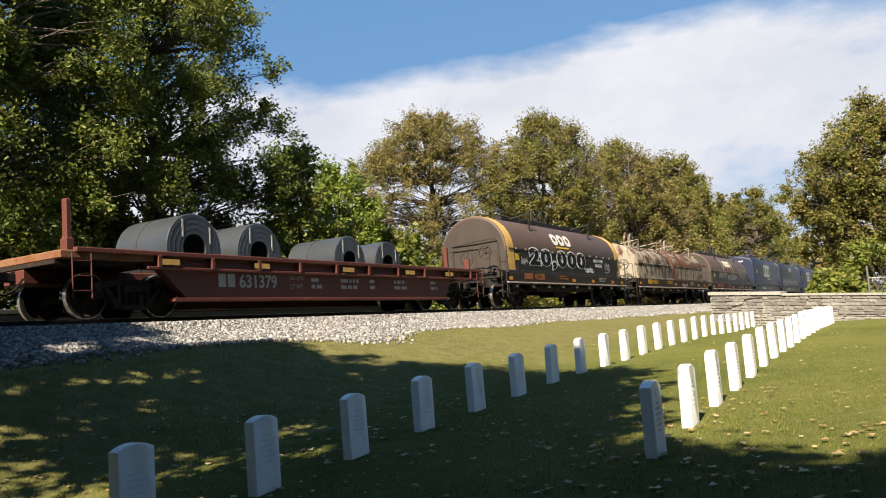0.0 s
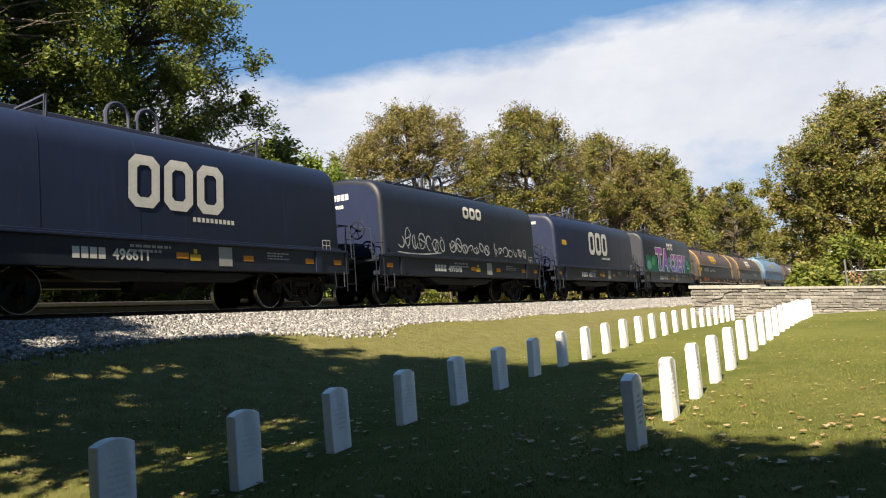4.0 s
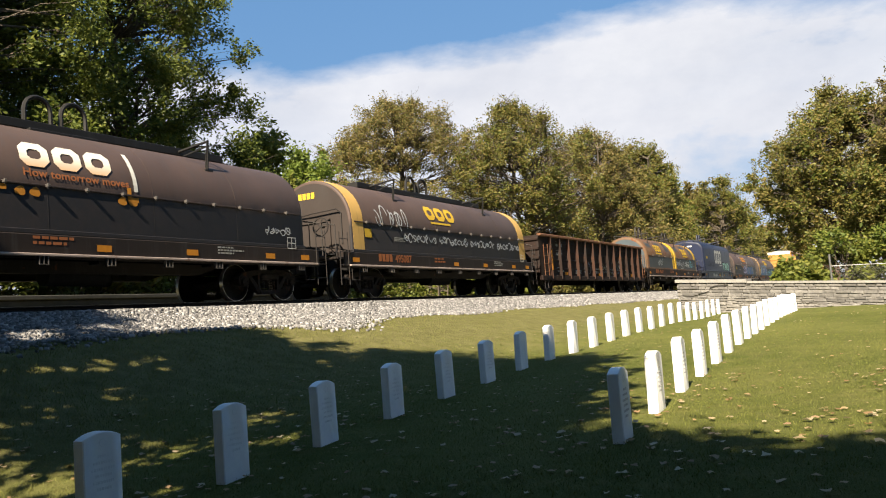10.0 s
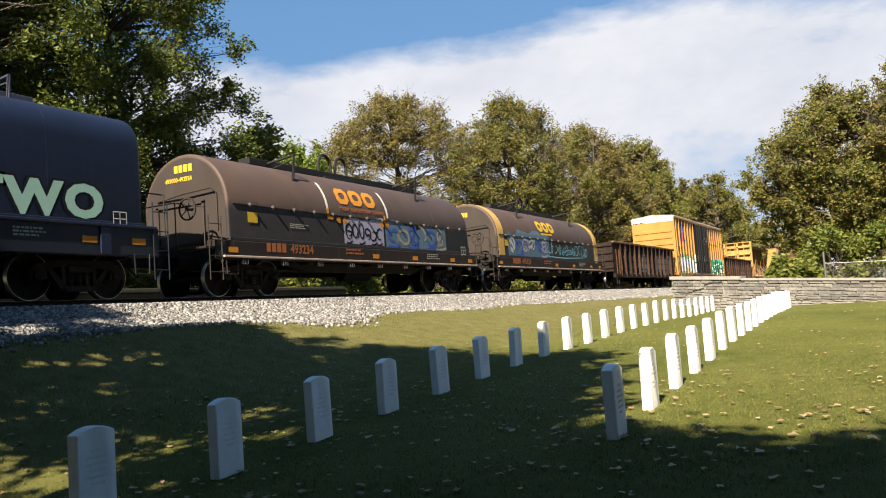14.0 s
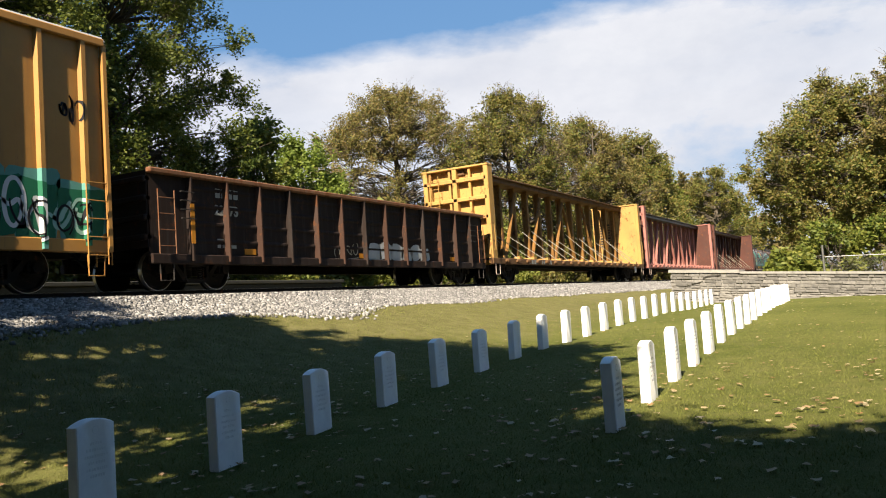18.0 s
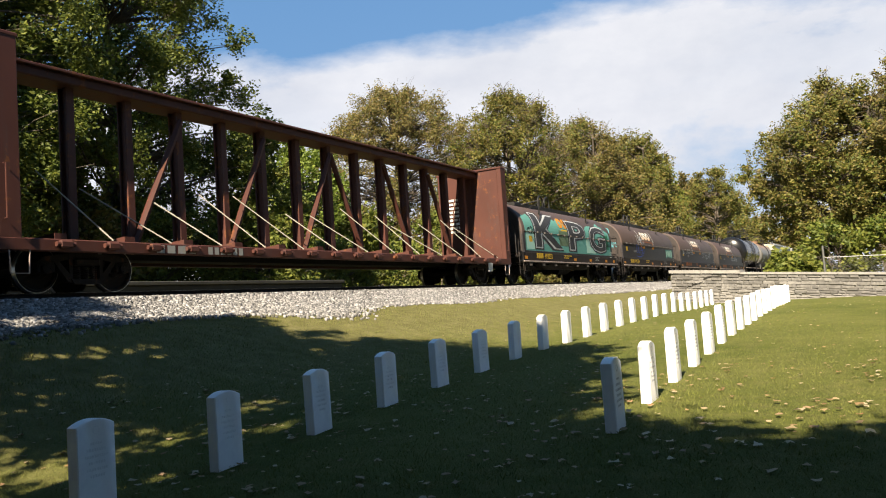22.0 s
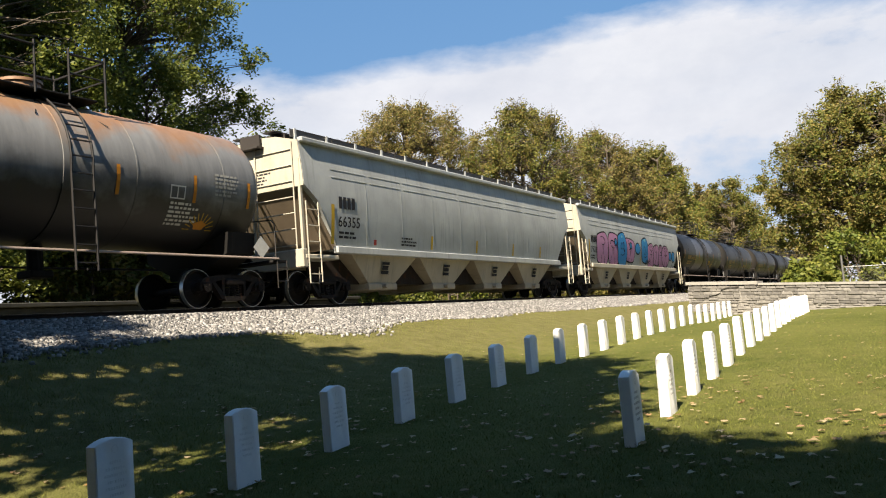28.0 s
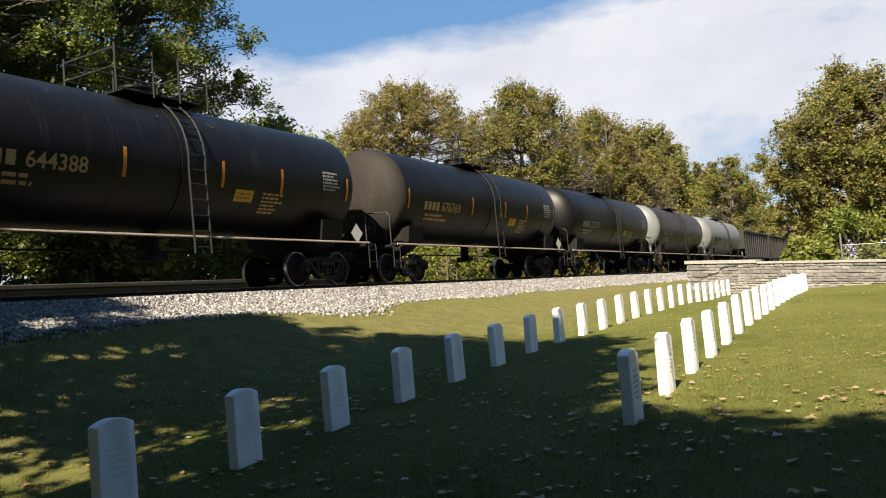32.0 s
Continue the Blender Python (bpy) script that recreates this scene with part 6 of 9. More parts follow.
    if full:
        for y, r, l, x in ((-4.35, 0.80, 1.75, 0), (-2.25, 0.77, 1.7, 0.0), (1.35, 0.72, 1.75, 0), (3.35, 0.70, 1.6, 0.0)):
            zc = 0.76 + r - 0.03
            n = 40
            prof = [(-l / 2, r * 0.42), (-l / 2, r - 0.02), (-l / 2 + 0.02, r), (l / 2 - 0.02, r), (l / 2, r - 0.02), (l / 2, r * 0.42)]
            coil = part("steel_coil", MB().revolve(prof, (x, y, zc), "x", n), COIL_STEEL, car, "wound coil of bluish sheet steel", 40)
            for k in range(3):
                rr = r * (0.56 + 0.16 * k)
                part("winding", MB().revolve([(l / 2 - 0.004, rr), (l / 2 + 0.006, rr), (l / 2 + 0.006, rr + 0.012), (l / 2 - 0.004, rr + 0.012)], (x, y, zc), "x", n), COIL_STEEL, coil)
            part("strap", MB().revolve([(-0.16, r), (-0.16, r + 0.006), (-0.12, r + 0.006), (-0.12, r)], (x, y, zc), "x", n), HAND_GREY, coil, "steel strap")
            for a in (0.6, 2.2, 3.9):
                part("eye_strap", MB().box(x + l / 2 - 0.01, x + l / 2 + 0.012, y + r * 0.7 * math.cos(a) - 0.02, y + r * 0.7 * math.cos(a) + 0.02, zc + r * 0.7 * math.sin(a) - 0.2, zc + r * 0.7 * math.sin(a) + 0.2), GREY_T, coil)
            part("chock", MB().prism([(y - r * 0.9, 0.76), (y - r * 0.45, 0.76), (y - r * 0.8, 1.0)], -0.8, 0.8, "x"), RUSTY, coil)
            part("chock", MB().prism([(y + r * 0.45, 0.76), (y + r * 0.9, 0.76), (y + r * 0.8, 1.0)], -0.8, 0.8, "x"), RUSTY, coil)
    return car


def navy_car(s, seed, number, hood_mat, end_mat, tc, label, big_logo=True):
    L = 11.9
    car, hs = coil_car(s, tc, L, label, SHOULDER, 3.15, hood_mat, DARK_NAVY, 0.84, 1.46, None, end_mat, None, "", None, seed, walk=False, hook_n=0, round_end=0.13, shorten=0.35, gear=DARK_NAVY if not big_logo else NAVY_GEAR)
    h = hs[0]
    side = flat_side(1.50, 0.84)
    number_line(car, number, side, -2.75, 0.17, 0.31, WHITE_T, seed)
    part("sill_lip", MB().box(1.48, 1.56, -L / 2 + 0.1, L / 2 - 0.1, 1.42, 1.48, 0.01), hood_mat, car)
    part("sill_rib", MB().box(1.50, 1.535, -L / 2 + 1.1, -L / 2 + 1.35, 0.86, 1.42, 0.01), hood_mat, car)
    part("sill_rib", MB().box(1.50, 1.535, L / 2 - 1.5, L / 2 - 1.25, 0.86, 1.42, 0.01), hood_mat, car)
    lay(car, "white_card", rects([(0, 0, 0.42, 0.44)]), side, GREY_T, 1.0, 0.10, 0.008, "pale grey notice panel", curved=False)
    lay(car, "warning_triangle", rects([(0.0, 0, 0.3, 0.14), (0.1, 0.16, 0.1, 0.1)]), side, YELLOW_T, 0.15, 0.2, 0.008, "yellow triangle mark", curved=False)
    surf = arc_surface(SHOULDER)
    if big_logo:
        logo_on(h, SHOULDER, -1.42, 0.62, 2.65, 1.12, WHITE_T, lean=0.06)
        lay(h, "web_line", rects([(k * 0.13, 0, 0.09, 0.10) for k in range(10)]), surf, WHITE_T, 0.3, 0.42, 0.012, "line of small white writing in bars")
        lay(h, "yellow_plate", rects([(0, 0, 0.55, 0.22)]), surf, YELLOW_T, -4.9, 0.95, 0.012, "yellow reflector plate")
        end_text(h, SHOULDER, L, 0.35, WHITE_T, [("FOR USE ON", -0.95, 3.45, 0.16), (None, 0.2, 3.45, 0.16), ("THRU", -0.3, 3.22, 0.16)])
    else:
        logo_on(h, SHOULDER, -0.5, 1.45, 1.4, 0.42, WHITE_T, lean=0.06)
        end_text(h, SHOULDER, L, 0.35, WHITE_T, [(None, -0.35, 3.3, 0.26), (number[:3] + "000", -0.4, 3.05, 0.15)])
    return car, h, surf


def build_coil_cars():
    coil_flat(-251.55, 1)
    coil_flat(-268.9, 2, False)
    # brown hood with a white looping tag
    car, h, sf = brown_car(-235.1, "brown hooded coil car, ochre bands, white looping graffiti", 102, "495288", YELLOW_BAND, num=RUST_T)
    smear(h, sf, -5.3, 0.02, 11.2, 1.0, DARK_IRON, 3, "black paint rolled over the lower hood")
    word(h, sf, "20,000", -4.35, 0.12, 6.0, 0.92, "white", "ink", "fat white sprayed figures with black fill", 0.02, 0.05)
    tag(h, sf, "scribble", 1.4, 0.1, 1.1, 0.22, "white", 11, 3, 0.06)
    tag(h, sf, "scribble", -5.1, 0.25, 0.6, 0.35, "silver", 18, 3, 0.04)
    tag(h, sf, "scribble", 4.0, 0.2, 0.7, 0.45, "silver", 19, 4, 0.03)
    lettering(h, "CHAMPAGNE", sf, 2.6, 0.62, 0.2, SPRAY["white"], 0.008, "sprayed white words", 0.02)
    lettering(h, "MANGOS", sf, 2.8, 0.40, 0.2, SPRAY["white"], 0.008, "", 0.02)
    # cream and rust, two hoods
    car, hs = coil_car(-219.1, 12.0, 14.9, "coil car with flaking cream and rusted hoods", round_profile(1.42, 1.40, 2.2, 3.35), 2.2, CREAM_RUST, RUSTY, 0.84, 1.36, None, None, (-0.35, RUST_HOOD), "496011", YELLOW_T, 103, gear=CREAM_RUST)
    sf = arc_surface(round_profile(1.42, 1.40, 2.2, 3.35))
    lay(hs[1], "side_apron", rects([(0, 0, 7.0, 0.80)]), sf, CREAM_RUST, -0.22, 0.01, 0.008, "flaking cream lower sheet streaked with rust")
    for k, (u, v, w, hh) in enumerate(((0.3, 1.5, 1.1, 0.3), (2.2, 1.35, 0.8, 0.5), (4.2, 1.2, 1.5, 0.7), (5.4, 1.1, 1.2, 0.8), (0.2, 0.95, 0.7, 0.4), (3.2, 1.0, 0.9, 0.3))):
        lay(hs[1], "paint_remnant", blobs(w, hh, 2, 600 + k, 0.8), sf, CREAM_RUST, u, v, 0.008, "flaking remnant of cream paint")
    for k, (u, v, w, hh) in enumerate(((-5.9, 1.55, 1.3, 0.42), (-4.3, 1.75, 1.7, 0.36), (-2.3, 1.5, 1.5, 0.55), (-5.2, 0.75, 0.5, 0.6), (-3.5, 0.5, 0.8, 0.7), (-1.4, 0.7, 0.7, 0.8))):
        lay(hs[0], "rust_stain", blobs(w, hh, 3, 640 + k, 0.7), sf, RUST_STAIN, u, v, 0.008, "dark rust where the cream paint has gone")
    for k in range(17):
        u = -6.3 + 0.77 * k + 0.21 * math.sin(7.0 * k)
        v1 = 0.62 + 0.35 * math.sin(3.1 * k) ** 2
        lay(hs[0 if u < -0.45 else 1], "rust_streak", blobs(0.05 + 0.07 * (k % 3), v1, 1, 670 + k, 0.9), sf, RUST_STAIN, u, 0.05, 0.014, "rust run down the side sheet")
    tag(car, flat_side(1.50, 0.0), "scribble", 1.3, 0.95, 0.9, 0.26, "silver", 62, 3, 0.03, lift=0.012)
    # brown with slogan
    car, h, sf = brown_car(-203.4, "faded brown hooded coil car with scribbled graffiti", 104, "493408", None, WHITE_T, RUST_T, ("y", [(None, -0.3, 3.15, 0.24), ("493000-493524", -0.6, 2.95, 0.14)]), slogan=True)
    tag(h, sf, "scribble", -3.9, 0.38, 2.4, 0.45, "silver", 12, 8, 0.04)
    tag(h, sf, "scribble", -1.2, 0.36, 3.0, 0.35, "silver", 13, 9, 0.04)
    tag(h, sf, "scribble", 2.9, 0.3, 2.6, 1.1, "beige", 14, 4, 0.06)
    navy_car(-188.6, 105, "496611", NAVY, NAVY_END, 8.55, "navy coil car with an upright hood and a large white mark")
    car, h, sf = navy_car(-175.2, 106, "499698", DARK_NAVY, NAVY_END, 7.9, "blue-black coil car with silver scribbles along its hood", False)
    for k in range(3):
        tag(h, sf, "scribble", -4.9 + 3.3 * k, 0.12, 3.0, 0.7 - 0.1 * k, "silver", 15 + k, 7, 0.05)
    navy_car(-161.6, 107, "496710", NAVY, NAVY_END, 8.55, "dark navy coil car with a large white mark")
    car, h, sf = navy_car(-148.1, 108, "499684", DARK_NAVY, paint("grey_navy_end", (0.034, 0.037, 0.052), 0.03, 0.2, 0.5), 7.9, "blue-black coil car with a purple graffiti name on green", False)
    smear(h, sf, -5.3, 0.0, 10.7, 1.0, SPRAY["green"], 5, "green sprayed ground", 0.007)
    lay(h, "graffiti", blobs(10.6, 1.05, 9, 31, 1.0), sf, SPRAY["green"], -5.3, -0.02, 0.010, "green sprayed cloud")
    for k, (u, v, r) in enumerate(((-5.2, 0.1, 0.8), (-4.2, 0.3, 0.7), (-0.5, 0.55, 0.6), (0.2, 0.75, 0.5), (4.1, 0.5, 0.6), (4.5, 0.25, 0.6), (-0.4, 0.2, 0.5))):
        lay(h, "graffiti", blobs(r, r * 0.7, 1, 33 + k, 1.0, 0.06), sf, SPRAY["leaf" if k % 2 else "teal"], u, v, 0.014, "lighter green sprayed puff")
    word(h, sf, "TA", -3.25, 0.06, 3.05, 1.50, "white", "fade", "fat purple sprayed letters edged in white", 0.02, 0.05)
    word(h, sf, "CREW", 0.0, 0.04, 4.1, 1.22, "white", "fade", "fat purple sprayed letters edged in white", 0.02, 0.05)
    lettering(h, "CREWE", sf, 4.25, 0.3, 0.14, SPRAY["white"], 0.004, "", 0.03)
    brown_car(-133.9, "brown hooded coil car with ochre end bands", 109, "495265", YELLOW_BAND, YELLOW_T, RUST_T, ("w", [(None, -0.35, 3.05, 0.24)]))
    car, h, sf = THINGS[-1][0], THINGS[-1][0].children[0], arc_surface(ROUND)
    tag(car, sf, "scribble", -4.6, 0.40, 1.6, 0.3, "silver", 41, 6, 0.035)
    tag(car, sf, "scribble", -2.4, 0.38, 1.8, 0.3, "silver", 42, 7, 0.035)
    car, h, sf = brown_car(-118.95, "brown hooded coil car with broad ochre end bands", 110, "600270", YELLOW_BAND, WHITE_T, GREY_T, ("y", [(None, -0.45, 3.0, 0.26)]))
    blue_black = paint("blue_black_overpaint", (0.016, 0.020, 0.030), 0.05, 0.3, 0.5)
    smear(h, sf, -5.6, 0.02, 11.6, 0.62, blue_black, 7, "dark overpaint along the lower hood")
    for u, v, w, hh in ((-4.9, 1.5, 0.9, 0.25), (1.1, 0.85, 1.5, 0.4), (2.9, 0.95, 1.1, 0.5), (0.3, 1.15, 0.5, 0.3)):
        lay(h, "paint_smear", blobs(w, hh, 2, int(u * 10), 0.9), sf, blue_black, u, v, 0.01, "dark patch of overpaint")
    tag(h, sf, "scribble", 1.9, 0.30, 1.0, 0.26, "white", 43, 4, 0.04)
    # light blue with a deep sprayed skirt
    prof = round_profile(1.45, 1.52, 2.35, 3.80)
    car, hs = coil_car(-104.1, 10.1, 13.6, "light-blue hooded coil car with graffiti on its deep side skirt", prof, 2.35, SKY_BLUE, DARK_NAVY, 1.14, 1.52, None, SKY_BLUE, None, "496278", YELLOW_T, 111, gear=SKY_BLUE, walk=False, hook_n=9)
    h = hs[0]
    logo_on(h, prof, -1.4, 1.15, 1.5, 0.5, YELLOW_T)
    end_text(h, prof, 13.6, 0.55, YELLOW_T, [(None, -0.35, 3.1, 0.26), ("THRU", -0.3, 2.8, 0.15)])
    deep = paint("deep_blue_overpaint", (0.016, 0.040, 0.100), 0.05, 0.3, 0.5)
    sf = arc_surface(prof)
    smear(h, sf, -5.9, 0.06, 11.8, 0.86, deep, 9, "deep blue wavy stripe along the lower hood", band=0.30)
    for k in range(5):
        smear(h, sf, -5.6 + 2.3 * k, 0.03, 1.9, 0.34, SPRAY["fogblue"], 30 + k, "pale blue sprayed cloud", 0.007)
    skirt = MB().prism([(-4.9, 1.13), (4.9, 1.13), (3.6, 0.30), (-3.3, 0.30)], 1.38, 1.44, "x")
    part("deep_skirt", skirt, GREY_END, car, "deep fish-belly side skirt")
    sk = flat_side(1.44, 0.30)
    for k in range(6):
        lay(car, "graffiti", blobs(1.7, 0.62 + 0.1 * (k % 2), 1, 51 + k, 0.95, 0.10), sk, SPRAY["sand" if k % 2 else "dusk"], -4.1 + 1.25 * k, 0.04, 0.006 + 0.0008 * k, "pale sprayed ground", curved=False)
    word(car, lambda v, lift: (1.44 + lift, 0.30 + v), "SECT", -2.9, 0.02, 5.7, 0.78, "black", "sand", "fat sprayed word in cream edged in black", 0.014, 0.03)
    car, h, sf = brown_car(-89.3, "brown hooded coil car with yellow end writing", 112, "493474", None, WHITE_T, RUST_T, ("y", [(None, -0.3, 3.15, 0.26), ("493000-493524", -0.62, 2.93, 0.145)]), slogan=True)
    tag(h, sf, "scribble", 4.7, 0.25, 1.0, 0.25, "silver", 44, 4, 0.03)
    car, h, sf = brown_car(-74.6, "brown hooded coil car with white scribbled graffiti", 113, "495087", YELLOW_BAND, YELLOW_T, RUST_T, ("y", [(None, -0.45, 3.05, 0.26)]))
    tag(h, sf, "scribble", -5.0, 0.7, 2.0, 0.8, "silver", 45, 5, 0.05)
    for k in range(4):
        tag(h, sf, "scribble", -3.4 + 2.3 * k, 0.36, 2.1, 0.34, "silver", 46 + k, 8, 0.04)
    # two brown-olive hoods with yellow bands
    prof = round_profile(1.42, 1.40, 2.2, 3.50)
    car, hs = coil_car(-42.3, 12.2, 14.9, "coil car with two brown-olive hoods and yellow bands", prof, 2.2, MOSS_HOOD, RUSTY, 0.84, 1.36, None, SLATE_END, (0.0, MOSS_HOOD), "496134", RUST_T, 115)
    sf = arc_surface(prof)
    for hh, u, sd in ((hs[0], -6.6, 21), (hs[1], 0.5, 23)):
        smear(hh, sf, u, 0.02, 5.9, 0.98, SLATE, sd, "slate-grey overpaint on the lower hood")
        for k, (du, v, w, hgt) in enumerate(((0.3, 1.3, 0.9, 0.5), (2.6, 1.6, 1.3, 0.35), (4.6, 1.2, 0.8, 0.6))):
            lay(hh, "paint_smear", blobs(w, hgt, 2, sd + k, 0.9), sf, SLATE, u + du, v, 0.009, "dark patch of overpaint")
    for hh, u in ((hs[0], -4.8), (hs[1], 2.6)):
        logo_on(hh, prof, u, 1.1, 1.5, 0.5, YELLOW_T)
        lay(hh, "underline", rects([(0, 0, 1.5, 0.1)]), sf, YELLOW_T, u, 0.93, 0.014, "yellow stripe under the mark")
    full = prof + [(-a, b) for a, b in prof[-2::-1]]
    for hh, y in ((hs[0], -0.62), (hs[1], 6.05), (hs[1], 0.1)):
        r = [(a * 1.005, y, 1.40 + (b - 1.40) * 1.004) for a, b in full]
        part("end_band", MB().loft([r, [(p[0], y + 0.42, p[2]) for p in r]]), YELLOW_T, hh, "bright yellow end band", 40)
    for k, (u, c) in enumerate(((-4.5, "silver"), (1.6, "silver"), (3.1, "white"), (4.5, "cyan"), (0.4, "silver"))):
        tag(hs[0 if u < 0 else 1], sf, "scribble", u, 0.15, 1.2, 0.6, c, 52 + k, 4, 0.05)
    car, h, sf = navy_car(-26.9, 116, "496562", NAVY, NAVY_END, 8.55, "navy coil car with a mint graffiti piece beside the white mark")
    word(h, sf, "TWO", 1.75, 0.02, 2.9, 0.8, "black", "mint", "mint sprayed letters edged in black")
    tag(h, sf, "scribble", -4.4, 0.25, 2.8, 0.6, "black", 58, 4, 0.04)
    car, h, sf = brown_car(-12.5, "brown hooded coil car with blue-grey graffiti pieces", 117, "493234", None, SPRAY["orange"], RUST_T, ("y", [(None, -0.3, 3.15, 0.26), ("493000-493524", -0.62, 2.93, 0.145)]), slogan=True)
    smear(h, sf, -1.6, 0.06, 2.1, 0.95, SPRAY["lilac"], 61, "pale sprayed ground", 0.012)
    for k in range(6):
        tag(h, sf, "scribble", -1.5 + 0.32 * k, 0.14, 0.34, 0.62, "ink", 620 + k, 1, 0.06)
    smear(h, sf, 0.6, 0.04, 3.9, 0.98, SPRAY["fogblue"], 62, "blue-grey sprayed ground", 0.012)
    for k in range(6):
        tag(h, sf, "scribble", 0.75 + 0.6 * k, 0.12, 0.75, 0.68, "sand" if k % 2 else "royal", 630 + k, 1, 0.11)
    car, h, sf = brown_car(2.6, "brown hooded coil car covered in blue graffiti", 118, "495626", YELLOW_BAND, YELLOW_T, RUST_T, ("y", [(None, -0.45, 3.05, 0.26)]))
    smear(h, sf, -5.3, 0.04, 4.6, 1.35, SPRAY["fogblue"], 63, "smoky blue sprayed ground", 0.012)
    for k in range(6):
        tag(h, sf, "scribble", -5.2 + 0.7 * k, 0.15, 0.8, 0.9, ("silver", "royal", "lilac")[k % 3], 640 + k, 1, 0.12)
    tag(h, sf, "scribble", -1.0, 0.15, 5.5, 0.6, "cyan", 64, 12, 0.05)
    # the teal piece and its three brown followers
    car, h, sf = brown_car(138.2, "brown hooded coil car with a large teal graffiti piece", 125, "493233", None, SPRAY["orange"], YELLOW_T, ("y", [(None, -0.4, 3.1, 0.24)]), slogan=False)
    smear(h, sf, -6.0, 0.03, 11.9, 1.95, SPRAY["teal"], 71, "large teal sprayed ground with a ragged top", 0.010)
    for k, (u, w, c) in enumerate(((-5.9, 1.5, "mint"), (-1.9, 1.7, "olive"), (1.9, 1.4, "mint"), (4.3, 1.3, "green"))):
        smear(h, sf, u, 0.10 + 0.25 * (k % 2), w, 1.0, SPRAY[c], 74 + k, "paler cloud in the sprayed ground", 0.013)
    for body, u, w, hgt in (("K", -4.9, 3.4, 1.72), ("P", -0.6, 2.5, 1.55), ("G", 2.5, 2.6, 1.45)):
        lay(h, "graffiti", text_mesh(body, 1.0, 0.075), sf, SPRAY["slate"], u - 0.12, 0.10, 0.017, "huge dark grey sprayed letter", 0, w + 0.24, hgt + 0.1)
        lay(h, "graffiti_line", text_mesh(body, 1.0, 0.035), sf, SPRAY["silver"], u, 0.16, 0.022, "white sprayed outline", 0, w, hgt)
        lay(h, "graffiti_fill", text_mesh(body, 1.0, 0.012), sf, SPRAY["slate"], u + 0.07, 0.22, 0.027, "", 0, w - 0.14, hgt - 0.13)
    tag(h, sf, "scribble", -5.7, 0.75, 0.8, 0.4, "ink", 78, 3, 0.05, lift=0.02)
    tag(h, sf, "scribble", 4.9, 0.45, 1.0, 0.3, "ink", 79, 4, 0.04, lift=0.02)
    car, h, sf = brown_car(152.8, "brown hooded coil car with cyan tags on its end", 126, "493164", None, WHITE_T, YELLOW_T, ("y", [(None, -0.3, 3.15, 0.26), ("493000-493524", -0.62, 2.93, 0.145)]), slogan=True)
    tag(h, sf, "scribble", -3.4, 0.2, 1.8, 0.8, "royal", 84, 4, 0.05)
    tag(h, sf, "scribble", -3.0, 0.9, 1.6, 0.8, "silver", 85, 4, 0.05)
    piece(h, sf, 3.8, 0.15, 1.8, 0.6, 4, 86, "teal", "mint", "teal sprayed piece")
    y_end = -13.6 / 2 + 0.55
    lay(h, "graffiti", scribble(1.5, 0.62, 6, 87, 0.05), None, SPRAY["lagoon"], -0.8, 2.72, 0.02, "cyan sprayed tag", end=y_end, curved=False)
    lay(h, "graffiti", scribble(0.4, 0.6, 3, 88, 0.05), None, SPRAY["lagoon"], 0.72, 1.9, 0.02, "mint sprayed tag", end=y_end, curved=False)
    car, h, sf = brown_car(167.5, "brown hooded coil car with faint grey scribbles", 127, "493436", None, WHITE_T, RUST_T, ("y", [(None, -0.3, 3.15, 0.26), ("493000-493524", -0.62, 2.93, 0.145)]), slogan=True)
    tag(h, sf, "scribble", -5.6, 0.5, 3.6, 0.5, "silver", 91, 9, 0.04)
    tag(h, sf, "scribble", 1.3, 0.3, 3.4, 0.6, "silver", 92, 7, 0.035)
    car, h, sf = brown_car(182.5, "brown hooded coil car with white tags low down", 128, "493241", None, WHITE_T, RUST_T, ("y", [(None, -0.3, 3.15, 0.26), ("493000-493524", -0.62, 2.93, 0.145)]), slogan=True)
    tag(h, sf, "scribble", -0.3, 0.3, 3.4, 0.4, "silver", 93, 10, 0.045)


build_coil_cars()


